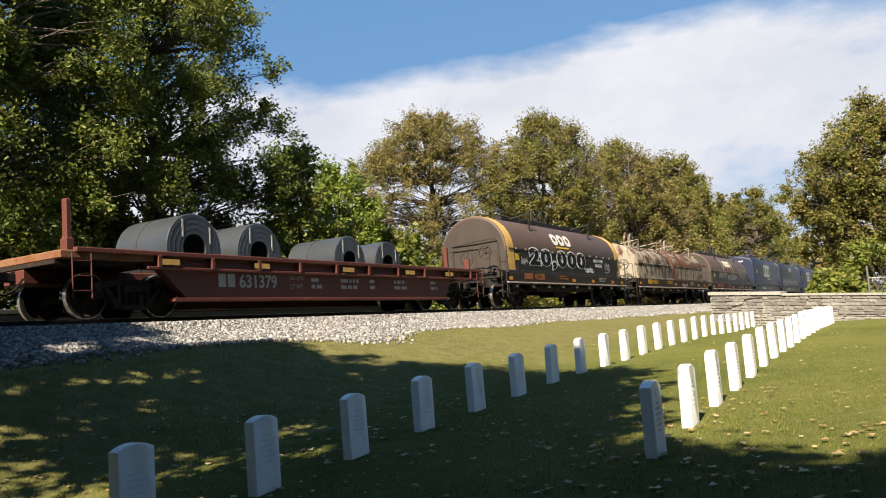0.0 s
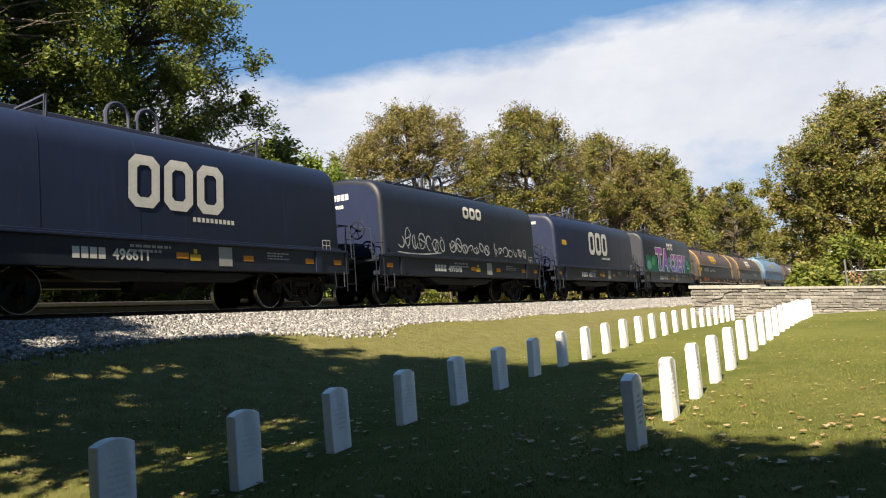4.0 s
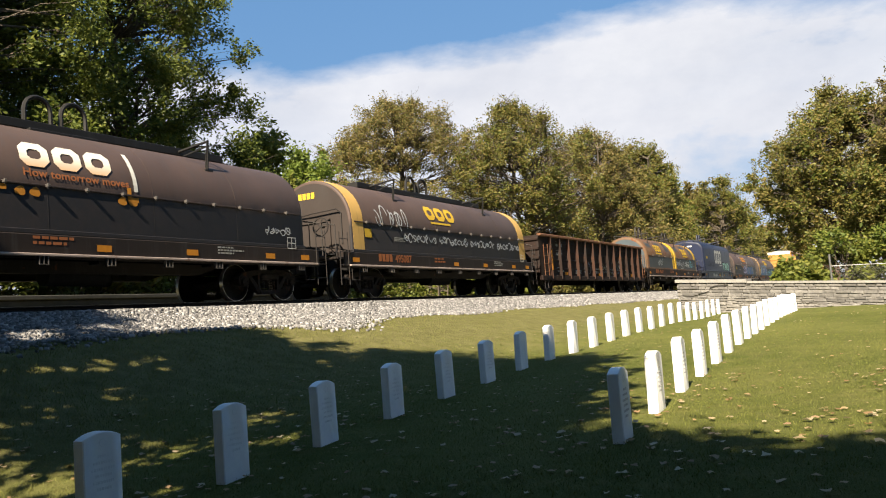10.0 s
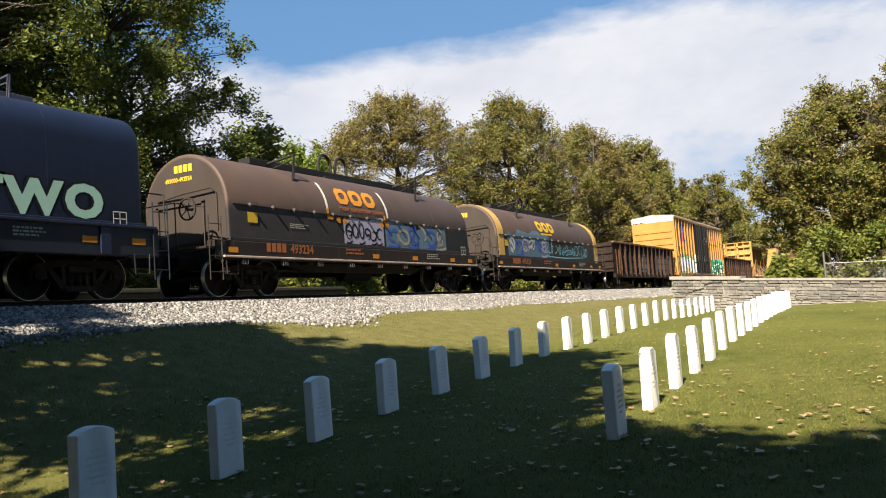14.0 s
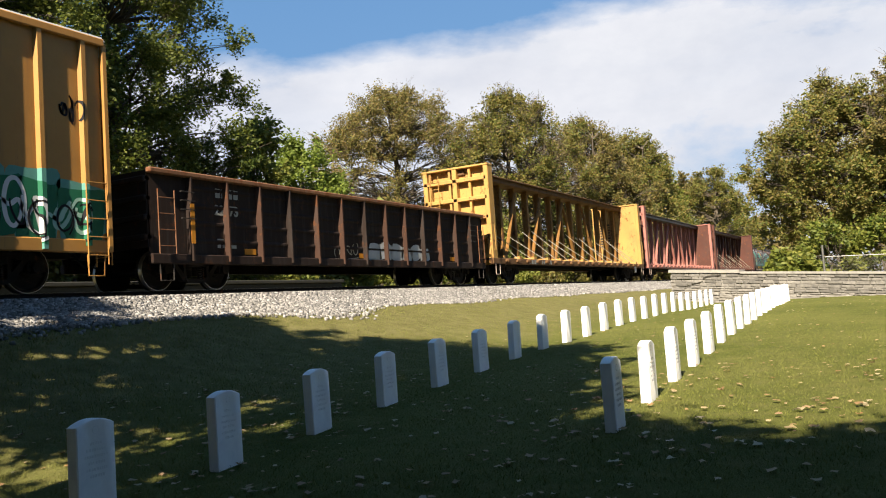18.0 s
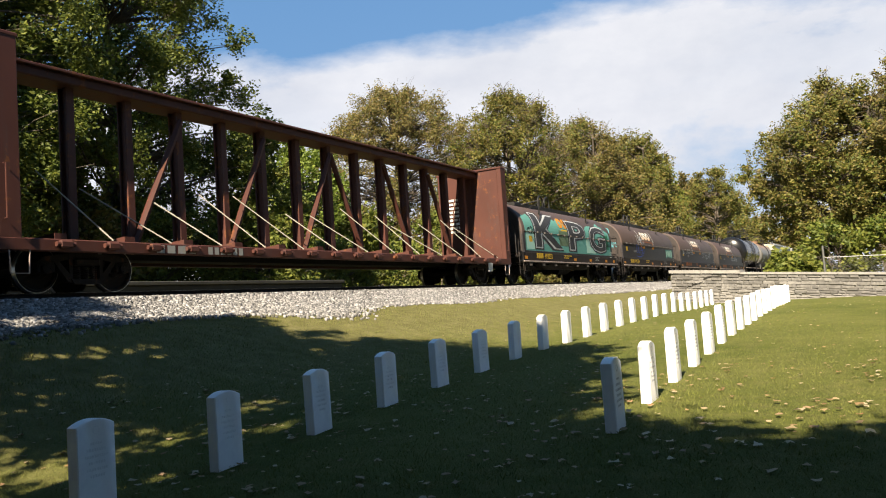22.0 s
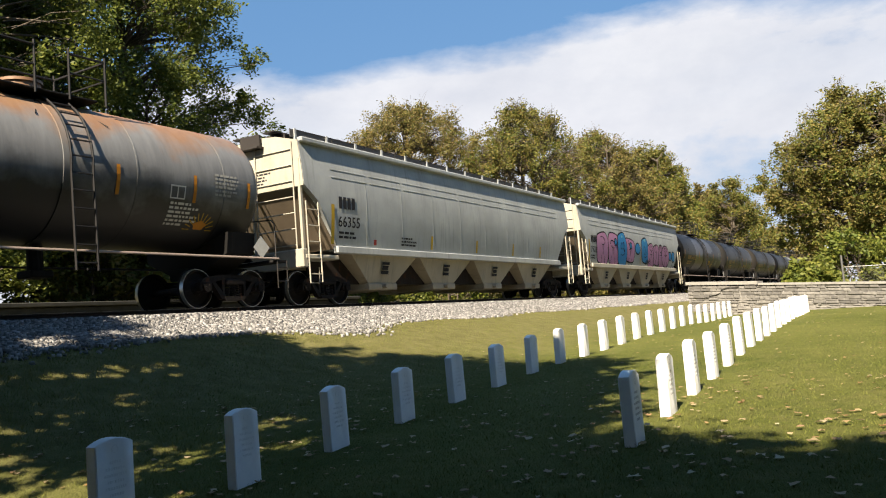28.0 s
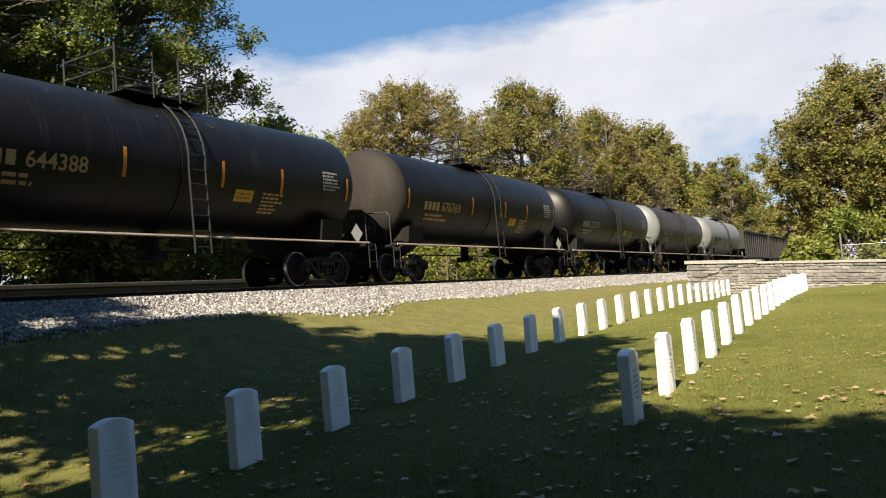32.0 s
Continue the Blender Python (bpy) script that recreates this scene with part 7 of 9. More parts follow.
# ---------------- train: gondolas ----------------
def gondola(s, tc, L, seed, number, label, tags=()):
    car = start_car("gondola", s, label, "freight car", tc, L, BLACK_FRAME)
    z0, z1 = 0.66, 2.50
    for e in (1, -1):
        x0, x1 = (1.40, 1.43) if e > 0 else (-1.43, -1.40)
        part("side_sheet", MB().box(x0, x1, -L / 2, L / 2, z0, z1), GON_BROWN, car)
        for k in range(4):
            z = z0 + 0.42 + 0.40 * k
            part("pressed_rib", MB().prism([(e * 1.425, z - 0.07), (e * 1.452, z - 0.02), (e * 1.452, z + 0.02), (e * 1.425, z + 0.07)], -L / 2 + 1.3, L / 2 - 1.3), GON_BROWN, car)
        part("top_chord", MB().box(min(e * 1.36, e * 1.56), max(e * 1.36, e * 1.56), -L / 2 - 0.02, L / 2 + 0.02, z1, z1 + 0.12, 0.025), GON_EDGE, car, "rusty rolled top chord")
        part("side_sill", MB().box(min(e * 1.36, e * 1.52), max(e * 1.36, e * 1.52), -L / 2, L / 2, z0 - 0.12, z0 + 0.10, 0.02), GON_BROWN, car)
        n = 13
        for k in range(n):
            y = -L / 2 + 1.15 + (L - 2.3) * k / (n - 1)
            a, b = (1.43, 1.56) if e > 0 else (-1.56, -1.43)
            part("side_post", MB().prism([(e * 1.43, y - 0.075), (e * 1.43, y + 0.075), (e * 1.565, y + 0.022), (e * 1.565, y - 0.022)], z0 - 0.05, z1, "z"), GON_BROWN if (k * 7 + seed) % 3 == 0 else GON_POST, car)
    for e in (-1, 1):
        y = e * L / 2
        mb = MB().box(-1.43, 1.43, y - 0.03, y + 0.03, 0.9, z1 + 0.06)
        for k in range(4):
            z = 1.05 + 0.42 * k
            mb.box(-1.43, 1.43, y - 0.10, y + 0.10, z, z + 0.14, 0.03)
        part("end_wall", mb, GON_BROWN, car, "ribbed end wall")
        ladder(car, 1.58, e * (L / 2 - 0.38), 0.75, 2.15, 4, 0.46, mat=GON_EDGE)
        stirrup(car, 1.5, e * (L / 2 - 0.4), 0.6)
        for k in range(4):
            part("grab_iron", MB().tube([(1.56, e * (L / 2 - 1.0) - 0.2, 1.55 + 0.2 * k), (1.60, e * (L / 2 - 1.0) - 0.2, 1.55 + 0.2 * k), (1.60, e * (L / 2 - 1.0) + 0.2, 1.55 + 0.2 * k), (1.56, e * (L / 2 - 1.0) + 0.2, 1.55 + 0.2 * k)], 0.011, 5), HAND_GREY, car)
    part("floor", MB().box(-1.40, 1.40, -L / 2, L / 2, 0.95, 1.0), RUSTY, car)
    brake_wheel(car, -0.8, -L / 2 - 0.18, 2.1)
    side = flat_side(1.435, 0.0)
    lay(car, "owner_mark", rects([(k * 0.2, 0, 0.15, 0.22) for k in range(4)]), side, GREY_T, -L / 2 + 2.0, 2.12, 0.006, "owner's mark in plain blocks", curved=False)
    lettering(car, number, side, -L / 2 + 1.95, 1.72, 0.32, GREY_T, 0.012)
    lay(car, "load_data", text_bars(0.8, 0.28, 2, seed), side, GREY_T, -L / 2 + 2.0, 0.9, 0.006, "small print too fine to read", curved=False)
    reflectors(car, side, [-L / 2 + 2.9, -0.3, L / 2 - 2.7], 0.80, 0.4, 0.14)
    part("yellow_stripe", MB().box(1.563, 1.568, -L / 2 + 1.08, -L / 2 + 1.2, 1.0, 1.9), ORANGE_T, car)
    for kind, u, v, w, h, col, sd, n, th in tags:
        lay(car, "graffiti", scribble(w, h, n, sd, th) if kind == "s" else blobs(w, h, n, sd), flat_side(1.432 if kind == "s" else 1.434, 0.0), SPRAY[col], u, v, 0.012, "spray-painted tag", curved=False)
    return car


gondola(-58.7, 13.2, 16.2, 14, "22369", "dark brown ribbed gondola with a rusty rim", [("s", -3.8 + 1.35 * k, 0.8, 0.9, 0.8 if k % 2 else 0.45, "silver", 140 + k, 3, 0.03) for k in range(7)])
gondola(18.6, 10.9, 14.2, 19, "22371", "dark gondola with large white sprayed shapes", [("b", 2.1 + 1.1 * k, 0.75, 1.0, 1.4, "silver", 160 + k, 1, 0) for k in range(4)] + [("s", -3.5 + 1.2 * k, 0.9, 1.0, 0.9, "beige", 170 + k, 3, 0.05) for k in range(4)] + [("b", -1.2, 0.9, 1.0, 1.2, "white", 180, 1, 0)])
gondola(53.55, 12.8, 16.1, 21, "22373", "dark brown gondola with scuffed ribbed sides", [("b", 0.3 + 1.2 * k, 0.72, 1.2, 0.55, "silver", 190 + k, 2, 0) for k in range(3)] + [("s", -1.5, 0.8, 1.2, 0.5, "beige", 195, 4, 0.04)])


# ---------------- train: boxcar ----------------
def boxcar(s):
    L, z0, z1 = 18.0, 0.95, 5.02
    car = start_car("boxcar", s, "tall yellow boxcar with black double doors and low graffiti", "freight car", 13.6, L, BLACK_FRAME)
    part("body", MB().box(-1.50, 1.50, -L / 2 + 0.06, L / 2 - 0.06, z0, z1, 0.02), BOX_YELLOW, car, "yellow sheet-metal body")
    n = 19
    for e in (1, -1):
        for k in range(n):
            y = -L / 2 + 0.5 + (L - 1.0) * k / (n - 1)
            if -2.5 < y < 2.8 or k % 2 and e < 0:
                continue
            a, b = (1.50, 1.585) if e > 0 else (-1.585, -1.50)
            part("side_rib", MB().prism([(a, y - 0.085), (a, y + 0.085), (b if e > 0 else a, y + 0.045), (b if e > 0 else a, y - 0.045)], z0 + 0.02, z1 - 0.06, "z"), BOX_YELLOW, car)
        part("top_plate", MB().box(min(e * 1.46, e * 1.60), max(e * 1.46, e * 1.60), -L / 2, L / 2, z1 - 0.08, z1 + 0.08, 0.02), BOX_YELLOW, car)
        part("side_sill", MB().box(min(e * 1.42, e * 1.55), max(e * 1.42, e * 1.55), -L / 2, L / 2, z0 - 0.22, z0 + 0.04, 0.02), BOX_YELLOW, car)
        part("sill_skirt", MB().prism([(-4.6, z0 - 0.2), (4.8, z0 - 0.2), (3.9, 0.55), (-3.7, 0.55)], min(e * 1.38, e * 1.44), max(e * 1.38, e * 1.44), "x"), BOX_YELLOW if e > 0 else BLACK_FRAME, car)
    roof = [(-1.6, z1 + 0.02), (1.6, z1 + 0.02), (1.5, z1 + 0.14), (0, z1 + 0.27), (-1.5, z1 + 0.14)]
    part("roof", MB().prism(roof, -L / 2 - 0.02, L / 2 + 0.02), paint("galvanised_roof", (0.40, 0.41, 0.40), 0.15, 0.3, 0.45), car, "ridged galvanised roof")
    for e in (-1, 1):
        y = e * L / 2
        part("end_panel", MB().box(-1.52, 1.52, y - 0.05, y + 0.05, z0 - 0.1, 4.72), BOX_YELLOW, car)
        part("white_top", MB().box(-1.52, 1.52, y - 0.06, y + 0.06, 4.72, z1 + 0.05, 0.01), BOX_WHITE, car, "white upper end panel")
        for k in range(7):
            z = z0 + 0.18 + 0.46 * k
            mb = MB().prism([(y - e * 0.0, z), (y + e * 0.10, z + 0.06), (y + e * 0.10, z + 0.26), (y - e * 0.0, z + 0.32)], -1.38, 1.38, "x")
            part("end_corrugation", mb, BOX_YELLOW, car)
        ladder(car, 1.62, e * (L / 2 - 0.34), 0.5, 2.3, 5, 0.46, mat=BOX_YELLOW)
        ladder(car, 1.2, e * (L / 2 + 0.12), 0.5, 2.3, 5, 0.46, "x", BOX_YELLOW)
        stirrup(car, 1.55, e * (L / 2 - 0.34), 0.7, BOX_YELLOW)
        part("corner_post", MB().box(1.48, 1.58, y - 0.06, y + 0.06, z0 - 0.2, z1, 0.02), BOX_YELLOW, car)
    brake_wheel(car, -0.9, -L / 2 - 0.2, 2.6, BOX_YELLOW)
    # two black leaves with locking rods
    for a, b in ((-2.38, 0.12), (0.16, 2.70)):
        door = part("door", MB().box(1.50, 1.575, a, b, z0 + 0.02, 4.86, 0.012), DOOR_BLACK, car, "black plug door with locking rods")
        for k in range(5):
            z = z0 + 0.22 + k * 0.73
            part("door_panel", MB().box(1.575, 1.595, a + 0.08, b - 0.08, z, z + 0.62, 0.01), DOOR_BLACK, door)
        for f in (0.22, 0.5, 0.78):
            y = a + (b - a) * f
            part("locking_rod", MB().cyl((1.625, y, z0 - 0.05), (1.625, y, 4.8), 0.018, n=6), HAND_GREY, door)
        part("operating_lever", MB().box(1.62, 1.66, a + 0.9, a + 1.5, 2.0, 2.06, 0.01).cyl((1.64, a + 0.9, 2.03), (1.64, a + 0.9, 2.5), 0.015, n=5), HAND_GREY, door)
        lay(door, "door_notice", text_bars(0.3, 0.5, 5, int(a * 10) + 60), flat_side(1.597, 1.5), WHITE_T, a + 0.25, 0.4, 0.004, "small white notice too fine to read", curved=False)
    lettering(car, "CLOSE AND LOCK", flat_side(1.597, 3.5), 0.75, 0.3, 0.17, WHITE_T, name="door_words")
    lettering(car, "BOTH DOORS BEFORE", flat_side(1.597, 3.5), 0.65, 0.08, 0.17, WHITE_T, name="door_words")
    lettering(car, "MOVING CAR", flat_side(1.597, 3.5), 0.95, -0.14, 0.17, WHITE_T, name="door_words")
    rail = part("door_track", MB().box(1.5, 1.62, -4.4, 4.6, z0 - 0.12, z0 + 0.0, 0.01).box(1.5, 1.60, -4.4, 4.6, 4.86, 4.94, 0.01), paint("orange_sill", (0.30, 0.12, 0.03), 0.3), car)
    side = flat_side(1.501, 0.0)
    RIB_LINES[:] = [y for y in (-L / 2 + 0.5 + (L - 1.0) * k / (n - 1) for k in range(n)) if not -2.5 < y < 2.8]
    # a crossed emblem of plain bars
    for ang, mat, off, dz in ((38, "royal", 0.15, 0.0), (38, "red", -0.15, 0.001), (-38, "royal", -0.15, 0.003), (-38, "red", 0.15, 0.004)):
        ca, sa = math.cos(radians(90 - ang)), math.sin(radians(90 - ang))
        bm = rects([(-0.95, off - 0.12, 0.72, 0.24), (0.23, off - 0.12, 0.72, 0.24)])
        for v in bm.verts:
            x, y = v.co.x, v.co.y
            v.co.x, v.co.y = x * ca - y * sa, x * sa + y * ca
        lay(car, "emblem_bar", bm, side, SPRAY[mat], -6.5, 4.0, 0.006 + dz, "crossed blue and red emblem bars", curved=False)
    lay(car, "emblem_ring", blobs(0.62, 0.72, 1, 5, 1.0), side, SPRAY["royal"], -6.81, 3.64, 0.012, "blue emblem ring", curved=False)
    lay(car, "emblem_dot", blobs(0.34, 0.40, 1, 5, 1.0), side, SPRAY["red"], -6.67, 3.80, 0.016, "red emblem dot", curved=False)
    lettering(car, "next", side, -8.35, 4.1, 0.34, DARK_T, 0.004, name="lettering", lift=0.004)
    lettering(car, "load", side, -8.35, 3.8, 0.34, DARK_T, 0.004, lift=0.004)
    lettering(car, "any", side, -5.5, 3.85, 0.34, DARK_T, 0.004, lift=0.004)
    lettering(car, "road", side, -5.5, 3.55, 0.34, DARK_T, 0.004, lift=0.004)
    lay(car, "owner_mark", rects([(k * 0.38, 0, 0.28, 0.36) for k in range(4)]), side, DARK_T, -8.3, 2.55, 0.004, "owner's mark in plain blocks", curved=False)
    lettering(car, "662285", side, -8.3, 2.05, 0.48, DARK_T, 0.006, lift=0.004)
    lay(car, "company_mark", rects([(0, 0.5, 1.1, 0.12), (0.15, 0.1, 0.5, 0.12), (1.3, 0.0, 0.12, 0.6), (1.6, 0.0, 0.12, 0.6), (1.3, 0.25, 0.4, 0.1)]), side, SPRAY["red"], 4.3, 3.75, 0.004, "faded red company mark", curved=False)
    lettering(car, "Railcar Pooling Experts", side, 3.2, 3.35, 0.36, DARK_T, 0.003, lift=0.004)
    # the low sprayed pieces on both sides of the doors
    lay(car, "graffiti", blobs(6.3, 1.62, 5, 201, 0.45), side, SPRAY["black"], -8.85, 0.78, 0.006, "black sprayed outline with speckles", curved=False)
    lay(car, "graffiti", blobs(6.0, 1.45, 6, 204, 0.4), side, SPRAY["moss"], -8.7, 0.86, 0.009, "moss green sprayed ground", curved=False)
    for k, (u, w, c) in enumerate(((-8.3, 0.8, "lilac"), (-7.4, 0.9, "silver"), (-6.5, 0.8, "lilac"), (-5.6, 0.85, "mint"), (-4.8, 0.8, "lilac"), (-3.9, 0.75, "silver"), (-3.1, 0.9, "silver"))):
        lay(car, "graffiti_fill", blobs(w, 1.25 if k < 6 else 1.75, 2 if k % 2 else 1, 210 + k, 0.5), side, SPRAY[c], u, 0.95 if k < 6 else 0.8, 0.013, "pale grey and lilac sprayed letter" if k < 6 else "grey sprayed bottle shape", curved=False)
        lay(car, "graffiti_line", scribble(w * 0.7, 0.9, 2, 220 + k, 0.05), side, SPRAY["leaf" if k % 2 else "black"], u + 0.1, 1.1, 0.017, "", curved=False)
    for k in range(2):
        lay(car, "graffiti_fill", rects([(0, 0, 0.28, 0.34)]), side, SPRAY["orange"], (-8.3, -6.0, -4.4, 0.6 + 2.3, -7.5)[k], (1.6, 1.0, 1.2, 1.1, 1.9)[k], 0.020, "", curved=False)
    lay(car, "graffiti", blobs(6.0, 1.5, 6, 202, 0.45), side, SPRAY["teal"], 2.85, 0.85, 0.006, "teal and mint sprayed piece", curved=False)
    lay(car, "graffiti", blobs(5.8, 1.3, 7, 205, 0.4), side, SPRAY["green"], 2.95, 0.9, 0.009, "dark green sprayed fill", curved=False)
    for k in range(6):
        lay(car, "graffiti_line", scribble(0.9, 1.1, 2, 230 + k, 0.09), side, SPRAY["mint" if k % 2 else "white"], 3.0 + 0.95 * k, 0.98, 0.013, "mint and white sprayed strokes", curved=False)
        lay(car, "graffiti_line", scribble(0.8, 0.8, 2, 240 + k, 0.05), side, SPRAY["black"], 3.1 + 0.95 * k, 1.0, 0.017, "", curved=False)
    lay(car, "graffiti_line", scribble(0.5, 0.7, 3, 251, 0.05), side, SPRAY["black"], 8.0, 3.2, 0.006, "black sprayed scrawl", curved=False)
    RIB_LINES.clear()
    lay(car, "end_note", text_bars(1.2, 0.14, 1, 7), None, DARK_T, -1.4, 4.7, 0.07, "", end=-L / 2, curved=False)
    return car


boxcar(35.42)


# ---------------- train: centre-beam lumber cars ----------------
def centerbeam(s, tc, L, mat, seed, label, chord=None, shaded_sheet=None, posts=14, sill=None, post_mat=None):
    car = start_car("centerbeam_car", s, label, "freight car", tc, L, BLACK_FRAME)
    zd, zt = 0.98, 4.70
    for e in (1, -1):
        part("side_sill", MB().box(min(e * 1.36, e * 1.52), max(e * 1.36, e * 1.52), -L / 2, L / 2, 0.74, zd, 0.02), sill or mat, car)
        n = 19
        for k in range(n):
            y = -L / 2 + 1.3 + (L - 2.6) * k / (n - 1)
            part("winch", MB().box(min(e * 1.50, e * 1.62), max(e * 1.50, e * 1.62), y - 0.14, y + 0.14, 0.80, 0.95, 0.03).cyl((e * 1.56, y - 0.2, 0.88), (e * 1.56, y + 0.2, 0.88), 0.05, n=8), sill or mat, car)
    part("deck", MB().prism([(-1.4, zd), (1.4, zd), (1.4, zd - 0.06), (-1.4, zd - 0.06)], -L / 2, L / 2), RUSTY, car, "flat deck with risers")
    n = 13
    for k in range(n):
        y = -L / 2 + 1.3 + (L - 2.6) * k / (n - 1)
        part("floor_riser", MB().prism([(-1.42, zd), (1.42, zd), (1.42, zd + 0.12), (0.15, zd + 0.04), (-0.15, zd + 0.04), (-1.42, zd + 0.12)], y - 0.13, y + 0.13), mat, car)
    part("top_chord", MB().box(-0.38, 0.38, -L / 2 + 0.2, L / 2 - 0.2, zt - 0.28, zt - 0.08, 0.03).box(-0.48, 0.48, -L / 2 + 0.2, L / 2 - 0.2, zt - 0.08, zt - 0.02, 0.01), chord or mat, car, "long top chord of the centre beam")
    n = posts
    ys = [-L / 2 + 1.05 + (L - 2.1) * k / (n - 1) for k in range(n)]
    for k, y in enumerate(ys):
        part("beam_post", MB().box(-0.11, 0.11, y - 0.03, y + 0.03, zd, zt - 0.25).box(0.09, 0.14, y - 0.10, y + 0.10, zd, zt - 0.25, 0.01).box(-0.14, -0.09, y - 0.10, y + 0.10, zd, zt - 0.25, 0.01), post_mat or mat, car, "upright centre-beam post")
    for k in range(0, n - 1):
        up = k < n / 2
        if k % 2 == (0 if up else 1) and 0 < k:
            a, b = (ys[k], ys[min(k + 1, n - 1)])
            za, zb = (zd + 0.1, zt - 0.5) if up else (zt - 0.5, zd + 0.1)
            part("diagonal_brace", MB().cyl((0.17, a, za), (0.17, b, zb), 0.085, n=6), post_mat or mat, car)
    for k in range(1, n if seed != 23 else 1):
        y = ys[k]
        part("tie_strap", MB().cyl((1.45, y - 0.1, zd + 0.02), (0.30, y - (1.35 if s < 90 else 1.2) + 0.3 * math.sin(k * 2.3), zd + 1.30 + 0.22 * math.sin(k * 1.7)), 0.016, n=5), PALE_STRAP, car, "loose webbing strap")
    for e in (-1, 1):
        y = e * (L / 2 - 0.22)
        b = part("bulkhead", MB().box(-1.45, 1.45, y - 0.05 + (-e) * 0.12, y + 0.05 + (-e) * 0.12, 0.74, zt, 0.01), shaded_sheet or mat, car, "tall braced end bulkhead")
        for x in (-1.40, -0.05, 1.36):
            part("bulkhead_post", MB().box(x - 0.05, x + 0.15, y - 0.20, y + 0.24, 0.74, zt + 0.02, 0.02), mat, b)
        for k in range(5):
            z = 1.0 + 0.78 * k
            part("bulkhead_beam", MB().box(-1.42, 1.42, min(y, y + e * 0.20), max(y, y + e * 0.20), z, z + 0.16, 0.02), mat, b)
        part("bulkhead_cap", MB().box(-1.5, 1.52, y - 0.22, y + 0.26, zt - 0.02, zt + 0.06, 0.015), mat, b)
        for k in range(3):
            part("stiffener", MB().box(-1.2 + 0.9 * k, -1.1 + 0.9 * k, min(y, y + e * 0.14), max(y, y + e * 0.14), 0.9, zt, 0.01), mat, b)
        ladder(car, -0.9, e * (L / 2 + 0.06), 0.9, 4.5, 10, 0.42, "x", mat)
        stirrup(car, 1.5, e * (L / 2 - 0.4), 0.75, WALK_EDGE)
        part("end_grab", MB().tube([(1.53, y - 0.1, 1.3), (1.60, y - 0.1, 1.3), (1.60, y - 0.1, 2.3), (1.53, y - 0.1, 2.3)], 0.014, 5), mat, car)
    side = flat_side(1.52, 0.74)
    lay(car, "owner_mark", rects([(k * 0.30, 0, 0.22, 0.17) for k in range(4)]), side, GREY_T, -L * 0.34, 0.03, 0.006, "owner's mark in plain blocks", curved=False)
    lay(car, "number_bars", rects([(k * 0.2, 0, 0.14, 0.17) for k in range(6)]), side, GREY_T, -L * 0.34 + 1.5, 0.03, 0.006, "worn number in bars", curved=False)
    lay(car, "end_notice", text_bars(0.9, 1.5, 9, seed), None, DARK_T if seed != 24 else WHITE_T, -1.0, 2.2, 0.0, "small print too fine to read", end=L / 2 - 0.42, curved=False)
    part("card_board", MB().box(1.52, 1.54, L * 0.40, L * 0.40 + 0.35, 0.45, 0.78), WHITE_T, car, "white routing card")
    return car


centerbeam(73.3, 17.4, 21.9, BEAM_YELLOW, 22, "empty yellow centre-beam lumber car with slack straps", BEAM_RUST, sill=BEAM_RUST, post_mat=BEAM_OCHRE)
# brown bulkhead sheets here: shadow of the car ahead, put into the colour
centerbeam(96.3, 17.4, 21.9, BEAM_PINK, 23, "empty faded-red centre-beam lumber car with pink ends", paint("dark_chord", (0.03, 0.03, 0.035), 0.2), shaded_sheet=BEAM_BROWN)
centerbeam(119.4, 17.7, 21.9, BEAM_BROWN, 24, "empty brown-red centre-beam lumber car with slack straps")


